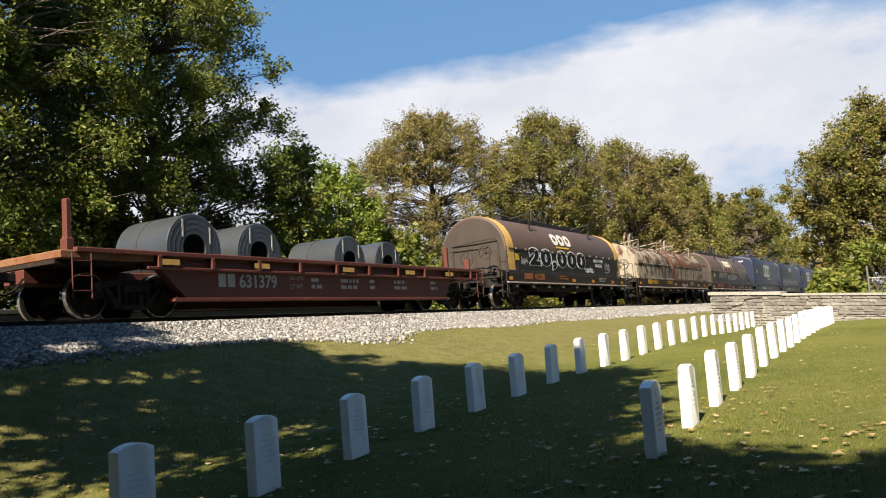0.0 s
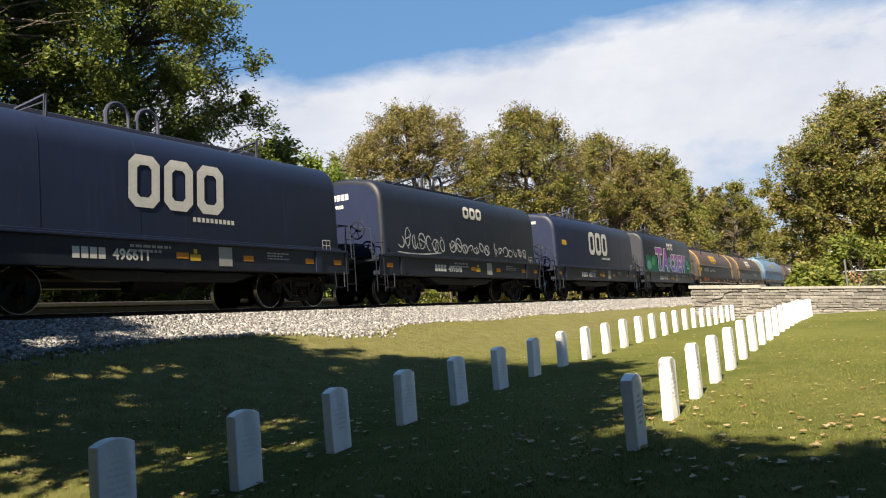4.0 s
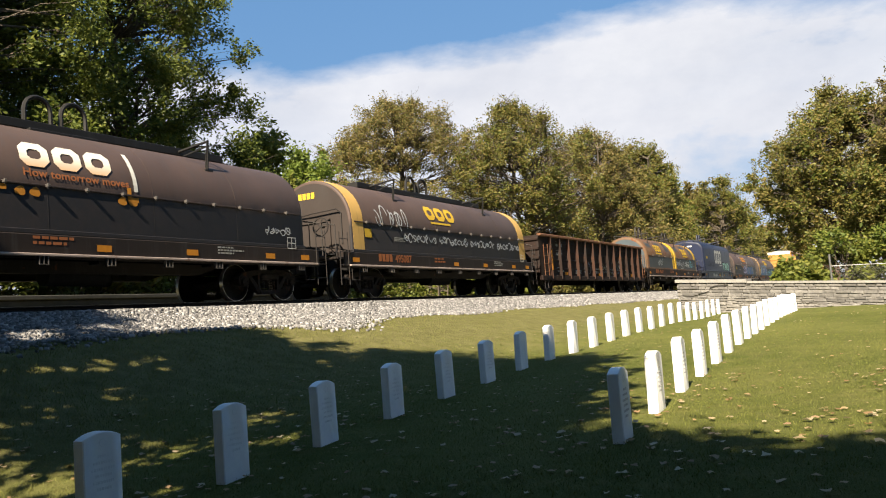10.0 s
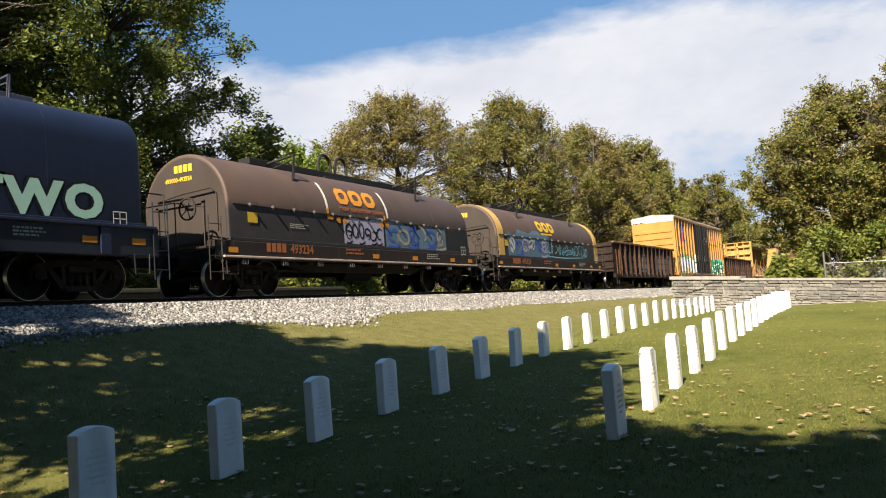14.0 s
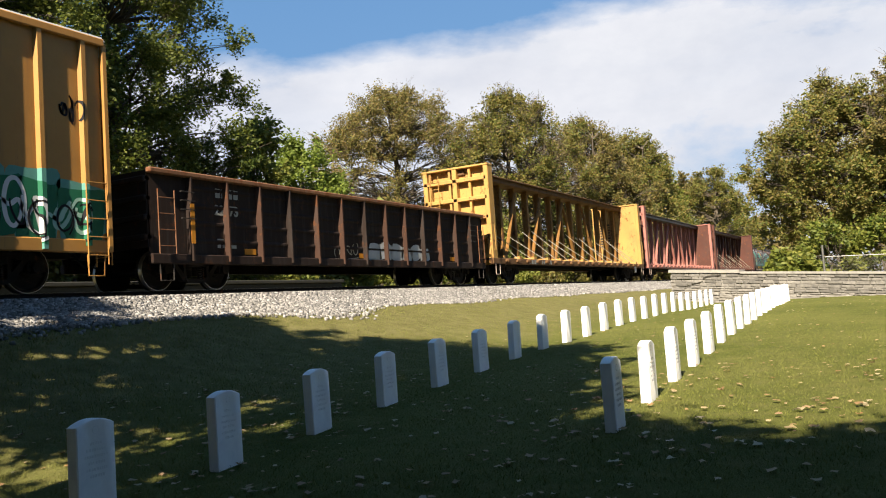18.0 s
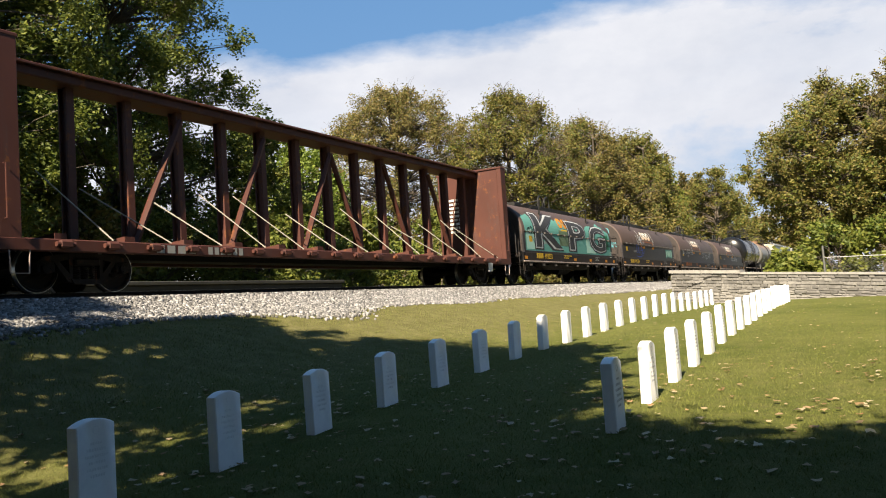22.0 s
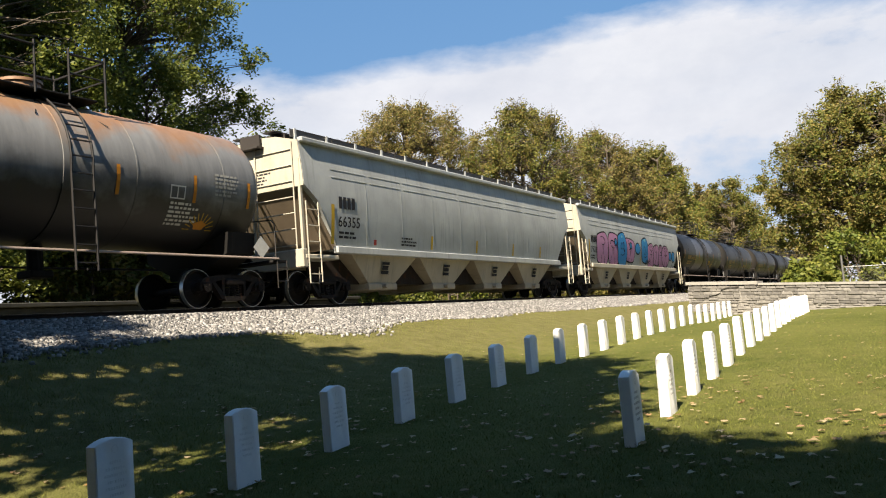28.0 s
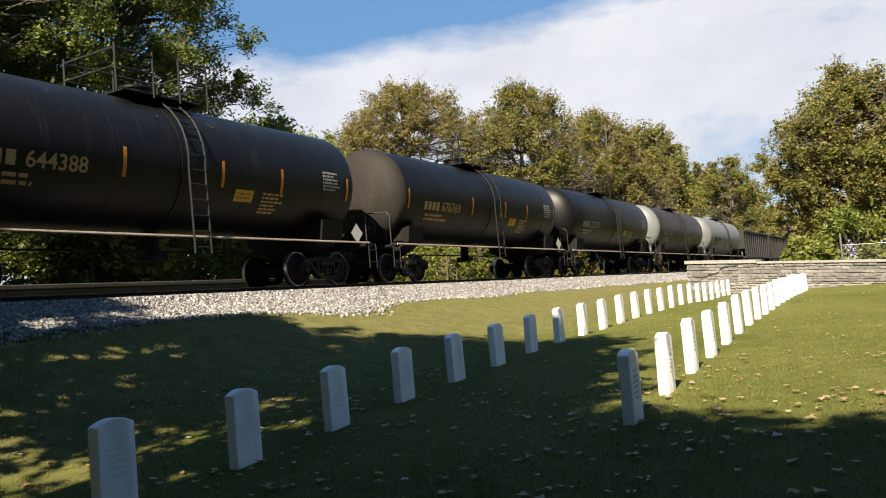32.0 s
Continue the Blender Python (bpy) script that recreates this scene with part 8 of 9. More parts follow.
# ---------------- train: tank cars ----------------
def tank_car(s, tc, L, mat, seed, label, number="", num_mat=YELLOW_T, r=1.53, zc=2.87, stripes=ORANGE_T, stain=None, bright_end=None, dome="rail", yellow_plate=True):
    car = start_car("tank_car", s, label, "tank car", tc, L + 0.5, BLACK_FRAME, stub=True)
    prof, n = [], 10
    hl = 0.62
    for k in range(n + 1):
        a = math.pi / 2 * k / n
        prof.append((-L / 2 + hl - hl * math.cos(a), r * math.sin(a)))
    for f in (0.2, 0.4, 0.5, 0.6, 0.8):
        prof.append((-L / 2 + hl + (L - 2 * hl) * f, r))
    for k in range(n, -1, -1):
        a = math.pi / 2 * k / n
        prof.append((L / 2 - hl + hl * math.cos(a), r * math.sin(a)))
    N = 48
    rings = [[(rr * math.cos(2 * math.pi * k / N), o, zc + rr * math.sin(2 * math.pi * k / N)) for k in range(N)] for o, rr in prof if rr > 0.01]
    shell = part("tank", MB().loft(rings), mat, car, "long cylindrical tank with domed ends", 60)
    for f in (0.14, 0.36, 0.64, 0.86):
        y = -L / 2 + L * f
        part("weld_ring", MB().revolve([(-0.02, r - 0.01), (-0.02, r + 0.006), (0.02, r + 0.006), (0.02, r - 0.01)], (0, y, zc), "y", N), mat, shell, smooth=40)
    def on(v, lift):
        # v: metres round the shell from the level of the axis
        a = v / r
        return ((r + lift) * math.cos(a), zc + (r + lift) * math.sin(a))
    part("jacket_band", MB().revolve([(-0.09, r), (-0.09, r + 0.018), (0.09, r + 0.018), (0.09, r)], (0, -0.05, zc), "y", N), mat, shell, smooth=40)
    # ladder over the side and the platform on top
    side_ladder = part("ladder", MB().tube([(r + 0.12, 0.2, 0.75), (r + 0.12, 0.2, 0.80)], 0.01, 5), LADDER_IRON, car, "dark steel ladder over the tank's side")
    for dy in (-0.24, 0.24):
        pts = [(r + 0.12, dy + 0.2, 0.75)] + [((r + 0.10) * math.cos(a), dy + 0.2, zc + (r + 0.10) * math.sin(a)) for a in np.linspace(-0.15, 1.35, 9)]
        part("ladder_rail", MB().tube(pts, 0.026, 6), LADDER_IRON, side_ladder)
    spots = [((r + 0.10) * math.cos(a), zc + (r + 0.10) * math.sin(a)) for a in np.linspace(-0.15, 1.3, 8)] + [(r + 0.115, z) for z in (0.9, 1.25, 1.6, 1.95, 2.3)]
    for x, z in spots:
        part("rung", MB().cyl((x, -0.04, z), (x, 0.44, z), 0.018, n=5), LADDER_IRON, side_ladder)
    for dy in (-0.5, 1.1):
        a0, a1 = 1.22, 0.62
        part("platform_brace", MB().cyl(((r + 0.05) * math.cos(a0), 0.2 + (dy - 0.2) * 0.35, zc + (r + 0.08) * math.sin(a0)), ((r + 0.02) * math.cos(a1), dy, zc + (r + 0.02) * math.sin(a1)), 0.014, n=5), LADDER_IRON, car)
    zt = zc + r
    part("platform", MB().box(-0.75, 0.95, -1.1, 1.1, zt - 0.04, zt + 0.0, 0.008), BLACK_FRAME, car, "grated top platform")
    part("dome", MB().cyl((0, 0, zt - 0.1), (0, 0, zt + 0.30), 0.40, n=20).cyl((0, 0, zt + 0.30), (0, 0, zt + 0.36), 0.44, n=20), mat, car, "manway housing", 40)
    if dome == "rail":
        fence = part("platform_railing", MB().tube([(0.95, -0.3, zt + 0.85), (0.95, -1.3, zt + 0.85), (-0.75, -1.3, zt + 0.85), (-0.75, 1.3, zt + 0.85), (0.95, 1.3, zt + 0.85), (0.95, 0.45, zt + 0.85)], 0.026, 6), LADDER_IRON, car, "dark steel railing round the top platform")
        part("middle_rail", MB().tube([(0.95, -0.3, zt + 0.45), (0.95, -1.3, zt + 0.45), (-0.75, -1.3, zt + 0.45), (-0.75, 1.3, zt + 0.45), (0.95, 1.3, zt + 0.45), (0.95, 0.45, zt + 0.45)], 0.02, 6), LADDER_IRON, fence)
        for x, y in ((0.95, -1.3), (0.95, 1.3), (-0.75, -1.3), (-0.75, 1.3), (0.95, 0.45), (0.95, -0.3), (-0.75, 0.0)):
            part("railing_post", MB().cyl((x, y, zt - 0.1), (x, y, zt + 0.95), 0.026, n=6), LADDER_IRON, fence)
    for e in (1, -1):
        part("running_rail", MB().cyl((e * 1.52, -L / 2 - 0.1, 1.14), (e * 1.52, L / 2 + 0.1, 1.14), 0.028, n=6), WALK_EDGE if e > 0 else HAND_GREY, car)
    for e in (-1, 1):
        y = e * tc / 2
        part("saddle", MB().prism([(-1.35, 1.25), (-0.5, 0.85), (0.5, 0.85), (1.35, 1.25), (1.42, 1.75), (1.15, 1.7), (0, 1.42), (-1.15, 1.7), (-1.42, 1.75)], y - 0.45, y + 0.45), BLACK_FRAME, car, "bolster saddle under the tank")
        ye = e * (L / 2 + 0.2)
        part("end_platform", MB().box(-1.5, 1.5, ye - 0.22, ye + 0.22, 1.05, 1.12, 0.01), BLACK_FRAME, car)
        mb = MB()
        for x in (-1.35, 0.45, 1.35):
            mb.cyl((x, ye, 1.1), (x, ye, 2.05), 0.018, n=5)
        mb.tube([(-1.35, ye, 2.05), (0.45, ye, 2.2), (1.25, ye, 2.15), (1.35, ye, 2.05)], 0.018, 5)
        part("end_railing", mb, HAND_GREY, car)
        ladder(car, 1.53, ye, 0.4, 1.1, 2, 0.36)
        part("head_skirt", MB().prism([(-1.0, 1.1), (1.0, 1.1), (0.62, 1.9), (0, 2.1), (-0.62, 1.9)], e * (L / 2 - 0.30) - 0.03, e * (L / 2 - 0.30) + 0.03), BLACK_FRAME, car)
    brake_wheel(car, 0.7, -L / 2 - 0.45, 1.7)
    part("outlet", MB().cyl((0, 0.2, 1.45), (0, 0.2, 0.85), 0.16, n=12).box(-0.25, 0.25, -0.05, 0.45, 0.75, 0.9, 0.03), BLACK_FRAME, car, "bottom outlet valve")
    if bright_end:
        rr = [[(q[0] * 1.004, q[1] - 0.004, zc + (q[2] - zc) * 1.004) for q in ring] for ring in rings[:n]]
        part("head_paint", MB().loft(rr, caps=True), bright_end, shell, "paler dusty tank head", 60)
    if stripes:
        for y in (-L / 2 + 0.75, -1.7, 1.05, 3.1, L / 2 - 0.85):
            lay(shell, "marker_stripe", rects([(0, 0, 0.09, 0.62)]), on, stripes, y, -0.55, 0.012, "vertical orange marker stripe")
    if number:
        lay(shell, "owner_mark", rects([(k * 0.26, 0, 0.19, 0.28) for k in range(4)]), on, num_mat, -L * 0.37, -0.55, 0.010, "owner's mark in plain blocks")
        lettering(shell, number, on, -L * 0.37 + 1.15, -0.55, 0.44, num_mat, 0.006, lift=0.010, curved=True)
        lay(shell, "load_data", text_bars(1.6, 0.3, 2, seed), on, num_mat, -L * 0.36, -0.95, 0.010, "small print too fine to read")
    if yellow_plate:
        lay(shell, "placard_panel", rects([(0, 0, 0.62, 0.30)]), on, YELLOW_T, 1.55, -0.85, 0.012, "yellow notice panel")
        lay(shell, "panel_print", text_bars(0.5, 0.2, 2, seed + 4), on, RUST_T, 1.6, -0.8, 0.016, "")
    lay(shell, "safety_data", text_bars(0.85, 0.6, 6, seed + 2), on, num_mat, 2.5, -1.15, 0.010, "small print too fine to read")
    lay(shell, "data_panel", text_bars(0.8, 0.55, 6, seed + 3), on, GREY_T, L / 2 - 1.9, -0.35, 0.010, "white data panel too fine to read")
    bm = rects([(-0.2, -0.2, 0.4, 0.4)])
    for v in bm.verts:
        x, y = v.co.x, v.co.y
        v.co.x, v.co.y = (x - y) * 0.7071, (x + y) * 0.7071
    lay(car, "placard", bm, flat_side(1.50, 1.4), WHITE_T, L / 2 - 0.5, 0.0, 0.02, "white diamond placard", curved=False)
    return car, shell, on


def build_tanks():
    tank_car(196.0, 7.8, 10.6, TANK_GLOSS, 229, "short glossy black tank car", "603103", WHITE_T, r=1.62, zc=2.92, stripes=YELLOW_T, yellow_plate=False)
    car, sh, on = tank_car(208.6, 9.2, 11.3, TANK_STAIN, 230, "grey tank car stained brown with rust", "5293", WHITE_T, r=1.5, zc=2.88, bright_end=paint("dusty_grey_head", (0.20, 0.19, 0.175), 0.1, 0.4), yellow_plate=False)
    lay(sh, "sun_emblem", blobs(0.36, 0.3, 1, 9, 1.0), on, SPRAY["orange"], 3.35, -1.25, 0.012, "painted orange rising sun")
    bm = bmesh.new()
    for k in range(11):
        a = math.pi * k / 10
        d, n2 = Vector((math.cos(a), math.sin(a))), Vector((-math.sin(a), math.cos(a))) * 0.012
        bm.faces.new([bm.verts.new((p.x, p.y, 0)) for p in (d * 0.24 - n2, d * 0.44 - n2, d * 0.44 + n2, d * 0.24 + n2)])
    lay(sh, "data_frame", rects([(0, 0, 0.42, 0.03), (0, 0.27, 0.42, 0.03), (0, 0.03, 0.03, 0.24), (0.39, 0.03, 0.03, 0.24), (0.19, 0.03, 0.03, 0.24)]), on, WHITE_T, 2.45, -0.50, 0.014, "white framed data panel")
    lay(sh, "sun_rays", bm, on, YELLOW_T, 3.52, -1.2, 0.012, "yellow sun rays")
    gold = flat("gold_stencil", (0.52, 0.34, 0.15))
    blackcar = "long black tank car with orange marker stripes"
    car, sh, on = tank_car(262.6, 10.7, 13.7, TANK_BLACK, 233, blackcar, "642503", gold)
    part("repainted_band", MB().revolve([(-1.25, 1.525), (-1.25, 1.536), (1.2, 1.536), (1.2, 1.525)], (0, -1.55, 2.87), "y", 48), TANK_NAVY, sh, "glossier blue-black band of fresh paint", 40)
    lay(sh, "repainted_patch", rects([(0, 0, 1.9, 1.5)]), on, TANK_NAVY, 0.55, 0.05, 0.007, "blue-black patch of fresh paint")
    lay(sh, "repainted_patch", rects([(0, 0, 0.5, 1.35)]), on, TANK_NAVY, 2.45, 0.2, 0.007, "")
    lay(sh, "data_frame", rects([(0, 0, 0.46, 0.03), (0, 0.42, 0.46, 0.03), (0, 0.03, 0.03, 0.39), (0.43, 0.03, 0.03, 0.39), (0.10, 0.10, 0.10, 0.25), (0.26, 0.10, 0.10, 0.25)]), on, GREY_T, 3.95, -0.95, 0.012, "white framed data panel")
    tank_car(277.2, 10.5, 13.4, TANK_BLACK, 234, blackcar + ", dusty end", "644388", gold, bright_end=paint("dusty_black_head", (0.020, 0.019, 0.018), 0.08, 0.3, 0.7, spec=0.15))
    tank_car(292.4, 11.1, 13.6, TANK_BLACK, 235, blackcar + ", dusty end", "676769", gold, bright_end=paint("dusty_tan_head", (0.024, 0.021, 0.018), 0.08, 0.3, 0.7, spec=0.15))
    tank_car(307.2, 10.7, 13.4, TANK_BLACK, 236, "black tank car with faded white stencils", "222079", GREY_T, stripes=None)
    tank_car(322.0, 10.5, 13.2, paint("brown_black_tank", (0.03, 0.022, 0.02), 0.2), 237, "brown-black tank car with a silver head", "204411", GREY_T, stripes=None, bright_end=TANK_GREY)
    tank_car(337.4, 10.7, 13.4, TANK_GREY, 238, "weathered grey tank car", "120044", DARK_T, stripes=None)


build_tanks()


# ---------------- train: hopper cars ----------------
def covered_hopper(s, tc, L, seed, label, number, graffiti=False):
    car = start_car("covered_hopper", s, label, "hopper car", tc, L, BLACK_FRAME, stub=True)
    za, zb = 1.50, 4.36
    def sect(z):
        t = (z - za) / (zb - za)
        return 1.46 + 0.13 * math.sin(math.pi * min(1, max(0, t)))
    zs = np.linspace(0, 1, 13)
    def ring(y, zmin):
        right = [(sect(zmin + (zb - zmin) * t), y, zmin + (zb - zmin) * t) for t in zs]
        roof = [(0.75, y, zb + 0.20), (0, y, zb + 0.27), (-0.75, y, zb + 0.20)]
        return right + roof + [(-p[0], y, p[2]) for p in right[::-1]]
    ys = [(-L / 2, 3.15), (-L / 2 + 0.55, 2.75), (-L / 2 + 1.05, 2.05), (-L / 2 + 1.45, za), (-L / 4, za), (0, za), (L / 4, za), (L / 2 - 1.45, za), (L / 2 - 1.05, 2.05), (L / 2 - 0.55, 2.75), (L / 2, 3.15)]
    body = part("body", MB().loft([ring(y, z) for y, z in ys]), HOP_GREY, car, "curved pale grey hopper body", 35)
    n = 9
    for k in range(1, n):
        y = -L / 2 + 0.9 + (L - 1.8) * k / n
        zz = 1.55 if abs(y) < L / 2 - 1.6 else 3.2
        rr = [(sect(z) + 0.004, z) for z in np.linspace(zz, zb - 0.05, 8)]
        part("side_seam", MB().loft([[(x, y - 0.03, z), (x + 0.004, y, z), (x, y + 0.03, z)] for x, z in rr], caps=False, closed=False), HOP_GREY, body)
    for e in (1, -1):
        part("side_sill", MB().box(min(e * 1.40, e * 1.58), max(e * 1.40, e * 1.58), -L / 2 + 1.3, L / 2 - 1.3, 1.36, 1.56, 0.02), HOP_GREY if not graffiti else HOP_CREAM, car)
        part("eave_rail", MB().box(min(e * 1.42, e * 1.60), max(e * 1.42, e * 1.60), -L / 2, L / 2, zb - 0.06, zb + 0.08, 0.03), HOP_GREY, car, "rounded eave along the roof edge")
    for z in (3.46, 3.68):
        for k in range(9):
            ya = -L / 2 + 1.2 + k * (L - 2.4) / 9
            part("pressed_bead", MB().box(sect(z) - 0.004, sect(z) + 0.010, ya, ya + (L - 2.4) / 9 - 0.15, z, z + 0.03, 0.004), HOP_GREY, body)
    for k in range(14):
        y = -L / 2 + 0.4 + (L - 0.8) * k / 13
        part("walk_post", MB().box(1.02, 1.08, y - 0.04, y + 0.04, zb + 0.10, zb + 0.44), HOP_GREY, car)
    part("walk_grating", MB().box(1.03, 1.045, -L / 2 + 0.2, L / 2 - 0.2, zb + 0.20, zb + 0.42), PALE_IRON, car, "grey mesh edge of the roof walk")
    # roof walk
    part("running_board", MB().box(-0.75, -0.35, -L / 2 - 0.1, L / 2 + 0.1, zb + 0.34, zb + 0.37).box(0.35, 0.75, -L / 2 - 0.1, L / 2 + 0.1, zb + 0.34, zb + 0.37), HAND_GREY, car, "grated running board along the roof")
    for k in range(14):
        y = -L / 2 + 0.3 + (L - 0.6) * k / 13
        part("walk_bracket", MB().box(-0.8, 0.8, y - 0.02, y + 0.02, zb + 0.18, zb + 0.35), HAND_GREY, car)
    mb = MB()
    for k in range(12):
        y = -L / 2 + 0.4 + (L - 0.8) * k / 11
        mb.cyl((1.05, y, zb + 0.12), (1.05, y, zb + 0.42), 0.013, n=5)
    mb.tube([(1.05, -L / 2 + 0.4, zb + 0.42), (1.05, L / 2 - 0.4, zb + 0.42)], 0.013, 5)
    part("roof_rail", mb, HAND_GREY, car)
    part("hatch_trough", MB().box(-0.3, 0.3, -L / 2 + 0.8, L / 2 - 0.8, zb + 0.24, zb + 0.40, 0.03), HOP_GREY, car, "long roof hatch")
    # discharge bays
    w = (L - 4.0) / 4
    for k in range(4):
        yc = -L / 2 + 2.0 + w * (k + 0.5)
        top, bot = w * 0.48, w * 0.19
        rings = [[(x, y, z) for x, y in ((-hx, -hy + yc), (hx, -hy + yc), (hx, hy + yc), (-hx, hy + yc))] for hx, hy, z in ((1.42, top, 1.40), (1.20, bot, 0.55))]
        bay = part("discharge_bay", MB().loft(rings), HOP_TAN, car, "tapered tan discharge bay")
        part("gate", MB().box(-1.0, 1.25, yc - bot - 0.05, yc + bot + 0.05, 0.36, 0.56, 0.02).cyl((1.25, yc, 0.46), (1.40, yc, 0.46), 0.07, n=8), HOP_TAN, bay, "sliding outlet gate")
        bm = rects([(-0.2, 0, 0.4, 0.10), (-0.16, 0.13, 0.32, 0.12), (-0.2, 0.28, 0.4, 0.08)])
        lay(bay, "bay_stencil", bm, lambda v, lift: (1.31 + v * 0.26 + lift, 0.82 + v), DARK_T, yc, 0.0, 0.012, "dark stencilled badge", curved=False)
    # dark sheets added behind the gaps, standing in for shade between the bays
    for k in range(5):
        yc = -L / 2 + 2.0 + w * k
        part("bay_web", MB().box(0.86, 0.90, yc - w * 0.34, yc + w * 0.34, 0.55, 1.38), RUSTY, car, "added dark sheet for the shade between the bays")
    # cream ends with ladders
    for e in (-1, 1):
        y = e * L / 2
        part("end_sheet", MB().loft([[(p[0] * 0.995, y + e * d, p[2]) for p in ring(y, 3.12)] for d in (0.004, 0.03)]), HOP_CREAM, car, "cream end sheet")
        # the slope's darker tone carries the shade beneath the cream end
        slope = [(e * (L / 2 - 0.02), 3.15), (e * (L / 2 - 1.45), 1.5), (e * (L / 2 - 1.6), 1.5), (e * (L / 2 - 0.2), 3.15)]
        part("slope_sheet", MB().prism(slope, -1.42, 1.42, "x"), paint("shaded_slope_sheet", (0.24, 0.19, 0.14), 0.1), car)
        part("end_sill", MB().box(-1.5, 1.5, min(y - e * 0.1, y + e * 0.12), max(y - e * 0.1, y + e * 0.12), 0.95, 1.45, 0.03).box(-1.52, 1.52, min(y, y - e * 1.4), max(y, y - e * 1.4), 1.18, 1.30, 0.02), HOP_CREAM, car, "cream end sill and platform")
        for x in (-1.44, -0.2, 1.44):
            part("end_post", MB().box(x - 0.04, x + 0.04, y - 0.05, y + 0.05, 1.3, 3.9 if abs(x) > 1 else 3.2, 0.01), HOP_CREAM, car)
        ladder(car, 0.62, y + e * 0.06, 1.35, 4.35, 7, 1.3, "x", HOP_CREAM, r=0.02)
        ladder(car, 1.60, e * (L / 2 - 0.25), 0.55, 2.7, 5, 0.5, "y", HOP_CREAM, r=0.02)
        stirrup(car, 1.55, e * (L / 2 - 0.25), 0.95, HOP_CREAM)
    brake_wheel(car, -0.7, -L / 2 - 0.2, 3.0)
    part("brake_platform", MB().box(-0.5, 0.3, -L / 2 - 0.3, -L / 2, zb - 0.05, zb + 0.0).box(-0.45, 0.25, -L / 2 - 0.16, -L / 2 - 0.05, zb + 0.0, zb + 0.35, 0.02), HAND_GREY, car)
    on = lambda v, lift: (sect(1.56 + v) + lift, 1.56 + v)
    lay(body, "owner_mark", rects([(k * 0.2, 0, 0.15, 0.34) for k in range(4)]), on, DARK_T, -8.0, 1.05, 0.012, "owner's mark in plain blocks")
    lettering(body, number, on, -8.05, 0.55, 0.42, DARK_T, 0.004, lift=0.012, curved=True)
    lay(body, "load_data", text_bars(0.8, 0.24, 2, seed), on, DARK_T, -8.0, 0.2, 0.012, "small print too fine to read")
    lay(body, "yellow_bar", rects([(0, 0, 0.14, 1.1)]), on, YELLOW_T, -8.35, 0.05, 0.012, "vertical yellow bar")
    for u in (-3.0, 0.2, 3.3, 6.0):
        lay(body, "yellow_bar", rects([(0, 0, 0.11, 0.45)]), on, YELLOW_T, u, 0.08, 0.012, "vertical yellow bar")
    lay(body, "service_data", text_bars(0.9, 0.3, 3, seed + 1), on, DARK_T, -4.8, 0.12, 0.012, "small print too fine to read")
    lay(body, "red_seal", rects([(0, 0, 0.14, 0.16)]), on, SPRAY["red"], -6.3, 0.1, 0.012, "small red tag")
    end_text(car, None, L, 0.0, DARK_T, [(None, 0.55, 4.02, 0.2), (number, 0.5, 3.82, 0.2)])
    lay(car, "end_notice", text_bars(0.9, 0.35, 4, seed + 5), None, DARK_T, -0.3, 3.3, 0.035, "", end=-L / 2, curved=False)
    if graffiti:
        pink = "pink swollen sprayed letter edged in black"
        # letter by letter, each lapping over the one before it
        for k, (u, w, hh, col) in enumerate(((-7.1, 1.7, 1.95, "pink"), (-5.65, 1.95, 2.0, "pink"), (-2.55, 1.7, 1.75, "pink"), (-3.85, 1.6, 2.0, "blue"), (1.85, 1.35, 1.72, "pink"), (2.95, 1.30, 1.66, "pink"), (4.0, 1.25, 1.62, "pink"), (5.0, 1.40, 1.60, "pink"), (0.55, 1.6, 1.95, "blue"))):
            piece(body, on, u, -0.18, w, hh, 1, 301 + k, "ink", col, pink if col == "pink" else "blue sprayed letter edged in black", 0.014 + 0.009 * (k % 4), None, 0.72)
            top = 0.0245 + 0.009 * (k % 4)
            if col == "pink":
                lay(body, "graffiti_line", rects([(0.30 * w, 0, 0.055, 0.55), (0.62 * w, 0, 0.055, 0.50), (0.46 * w, 0.62, 0.05, 0.5)]), on, SPRAY["ink"], u, -0.12, top, "")
                lay(body, "graffiti_line", scribble(w * 0.5, hh * 0.35, 1, 330 + k, 0.05), on, SPRAY["ink"], u + 0.25 * w, 0.80, top + 0.002, "")
            else:
                lay(body, "graffiti_line", scribble(w * 0.5, hh * 0.4, 2, 330 + k, 0.05), on, SPRAY["ink"], u + 0.25 * w, 0.62, top, "")
                lay(body, "graffiti_spot", blobs(0.30, 0.16, 1, 311 + k, 1.0), on, SPRAY["cyan"], u + 0.35 * w, 1.45, top + 0.002, "pale blue sprayed gleam")
        for u, v in ((-4.55, 0.95), (-1.9, 0.85)):
            piece(body, on, u, v, 0.48, 0.5, 1, 318, "ink", "blue", "blue sprayed bubble edged in black", 0.048, None, 0.9)
        piece(body, on, 6.5, 0.35, 1.4, 0.75, 2, 306, "ink", "blue", "blue sprayed bubble", 0.016, None, 0.9)
        tag(body, on, "scribble", 7.0, -0.02, 0.9, 0.25, "black", 307, 4, 0.03)
        tag(body, on, "scribble", 1.2, 0.1, 0.9, 0.4, "ink", 312, 4, 0.05, lift=0.05)
        piece(body, on, -0.6, 0.55, 0.85, 0.8, 1, 308, "ink", "blue", "blue sprayed bubble edged in black", 0.016, None, 0.9)
    return car


covered_hopper(224.9, 16.2, 18.9, 231, "pale grey covered hopper with cream ends", "66355")
covered_hopper(245.3, 16.5, 18.6, 232, "pale grey covered hopper with pink and blue graffiti", "79281", True)


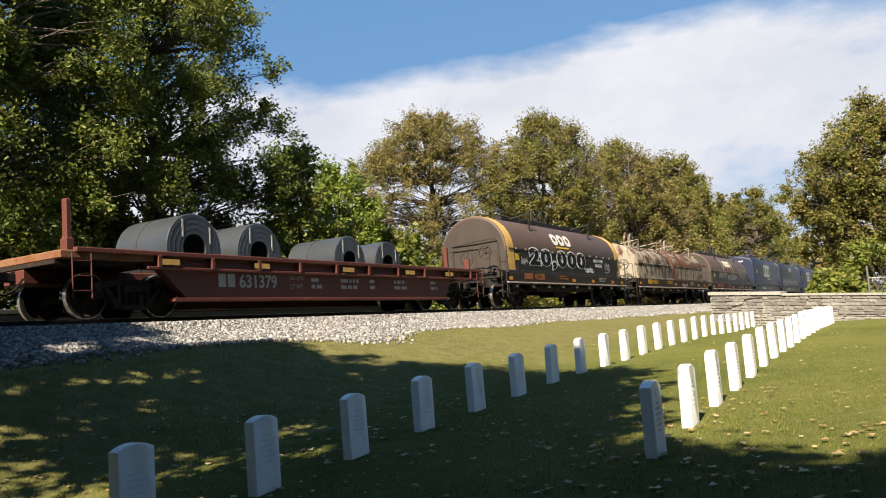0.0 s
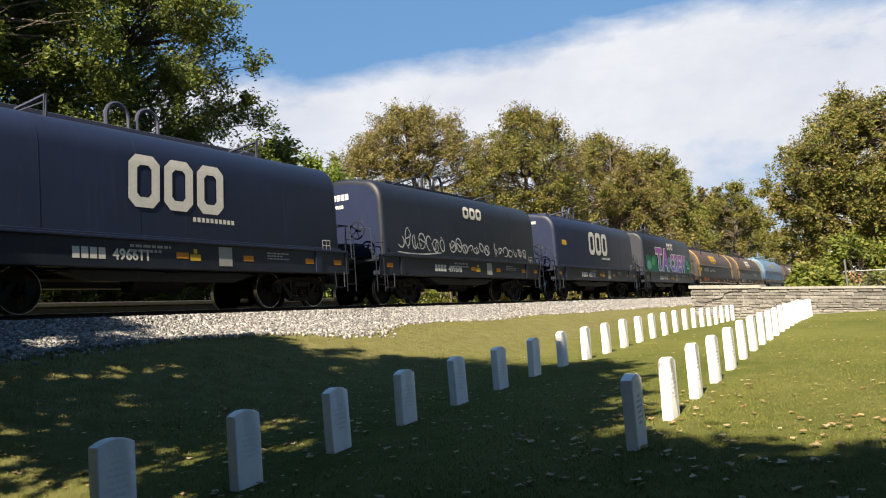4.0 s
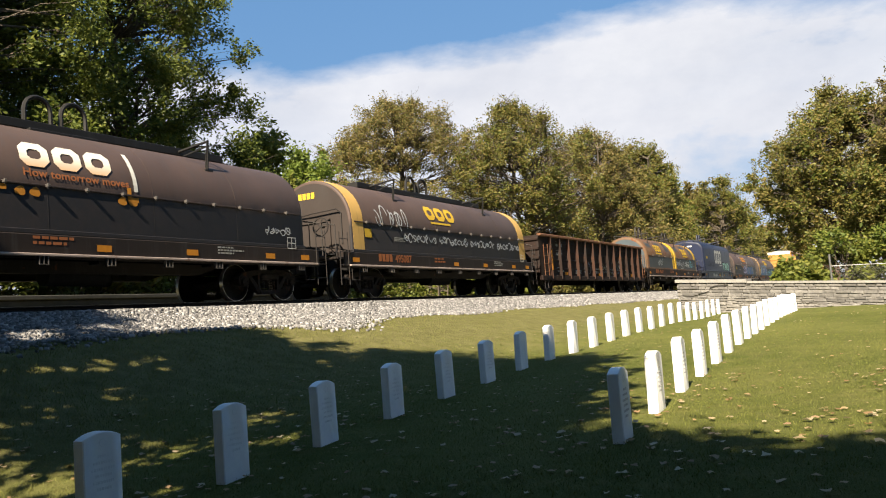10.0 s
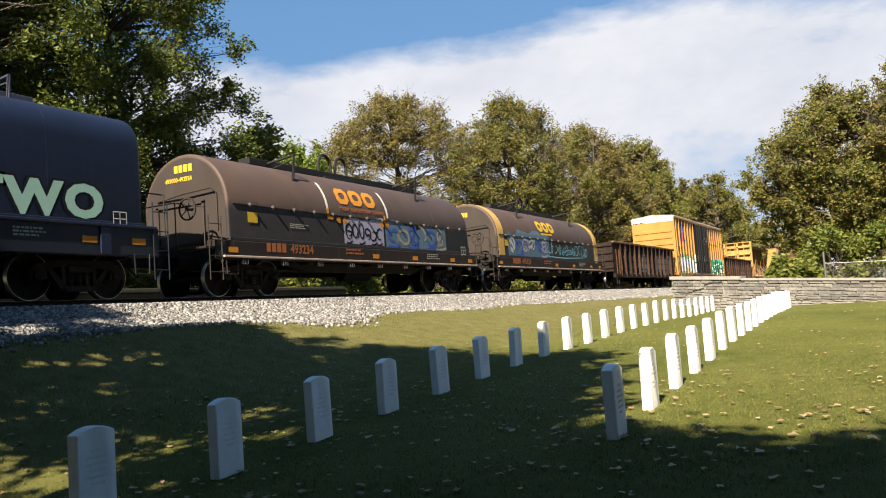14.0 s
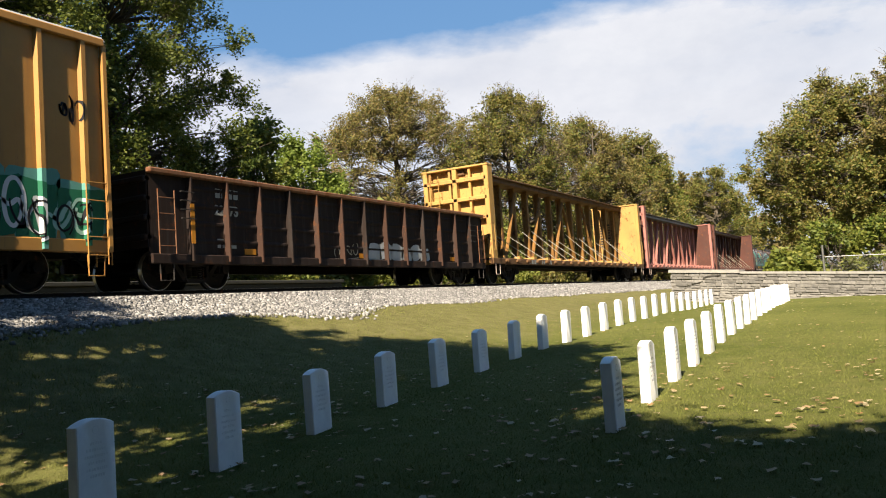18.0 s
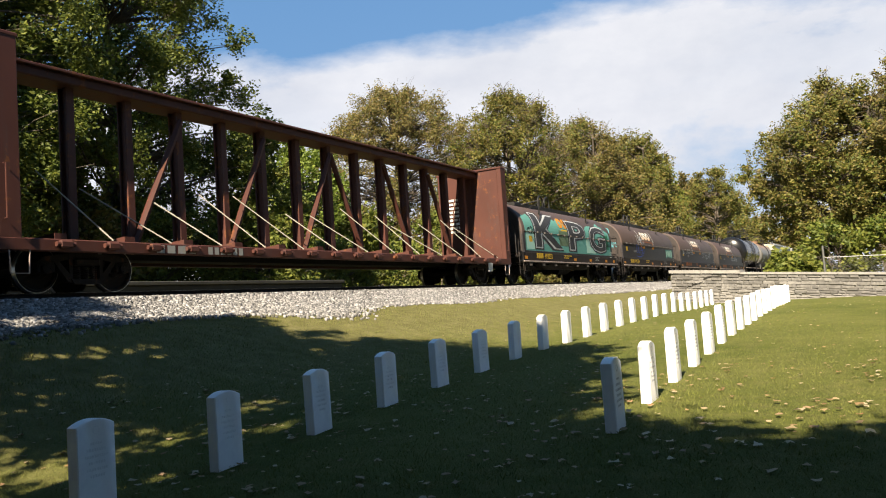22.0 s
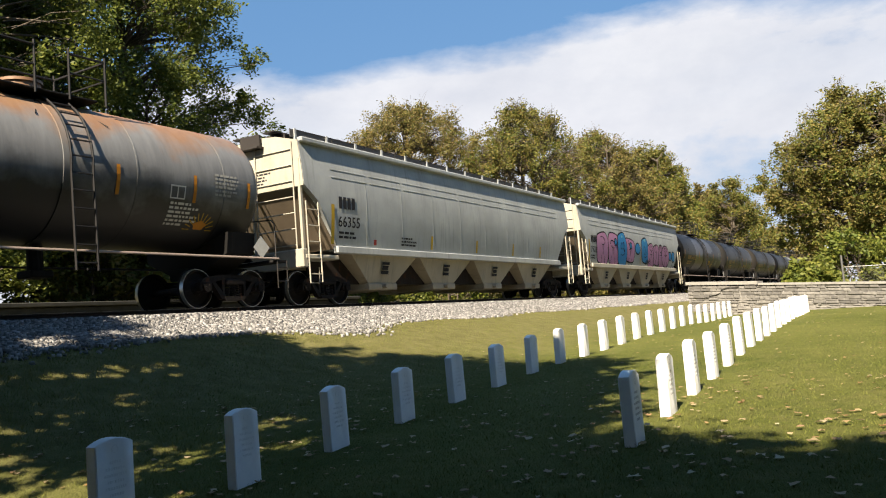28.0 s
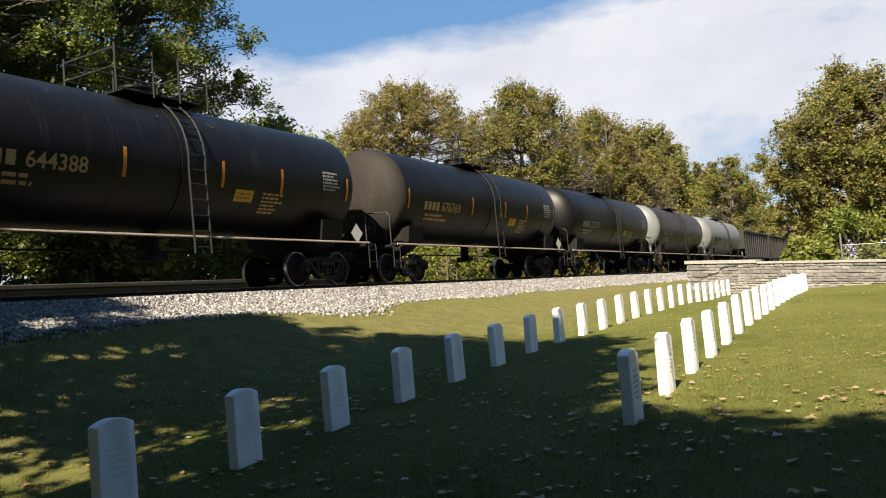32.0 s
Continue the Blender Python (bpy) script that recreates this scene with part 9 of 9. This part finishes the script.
def open_hopper(s, seed):
    L = 14.2
    car = start_car("open_hopper", s, "black open-top hopper with upright ribs", "hopper car", 10.9, L, BLACK_FRAME)
    for e in (1, -1):
        part("side_sheet", MB().box(min(e * 1.42, e * 1.46), max(e * 1.42, e * 1.46), -L / 2, L / 2, 1.1, 3.55), COAL_BLACK, car)
        part("top_chord", MB().box(min(e * 1.38, e * 1.58), max(e * 1.38, e * 1.58), -L / 2, L / 2, 3.5, 3.64, 0.02), COAL_BLACK, car)
        for k in range(12):
            y = -L / 2 + 0.5 + (L - 1.0) * k / 11
            part("side_post", MB().box(min(e * 1.46, e * 1.57), max(e * 1.46, e * 1.57), y - 0.06, y + 0.06, 1.1, 3.5, 0.01), COAL_BLACK, car)
        part("end_wall", MB().box(-1.44, 1.44, e * L / 2 - 0.04, e * L / 2 + 0.04, 1.9, 3.6), COAL_BLACK, car)
        part("slope_sheet", MB().prism([(e * (L / 2 - 0.05), 1.95), (e * (L / 2 - 1.8), 1.1), (e * (L / 2 - 2.0), 1.1), (e * (L / 2 - 0.25), 1.95)], -1.42, 1.42, "x"), COAL_BLACK, car)
        ladder(car, 1.6, e * (L / 2 - 0.3), 0.6, 3.4, 7)
    part("side_sill", MB().box(-1.5, 1.5, -L / 2, L / 2, 1.0, 1.14, 0.02), COAL_BLACK, car)
    for k in range(3):
        y = -3.2 + 3.2 * k
        part("discharge_bay", MB().loft([[(-1.4, y - 1.4, 1.05), (1.4, y - 1.4, 1.05), (1.4, y + 1.4, 1.05), (-1.4, y + 1.4, 1.05)], [(-1.2, y - 0.4, 0.4), (1.2, y - 0.4, 0.4), (1.2, y + 0.4, 0.4), (-1.2, y + 0.4, 0.4)]]), COAL_BLACK, car)
    return car


open_hopper(353.0, 1)
open_hopper(368.6, 2)
open_hopper(384.2, 3)


# ---------------- the train under way ----------------
def travelled(t):
    return SPEED * (t - 16) + 0.5 * SLOW * (t - 16) ** 2


def motions():
    for car, s in THINGS:
        walk(car, [(t, pose(TRACK_X, s - travelled(t), RAIL_Z)) for t in range(0, 33)])
    # every wheelset rolls alike, so all of them take over the first one's keys
    start, first = travelled(0), WHEELS[0]
    walk(first, [(k / 30, pose(0, 0, AXLE_Z, math.degrees((travelled(k / 30) - start) / AXLE_Z))) for k in range(0, 961)])
    act, slot = first.animation_data.action, first.animation_data.action_slot
    for w in WHEELS[1:]:
        w.rotation_mode = "QUATERNION"
        keys = w.animation_data_create()
        keys.action = act
        keys.action_slot = slot


motions()
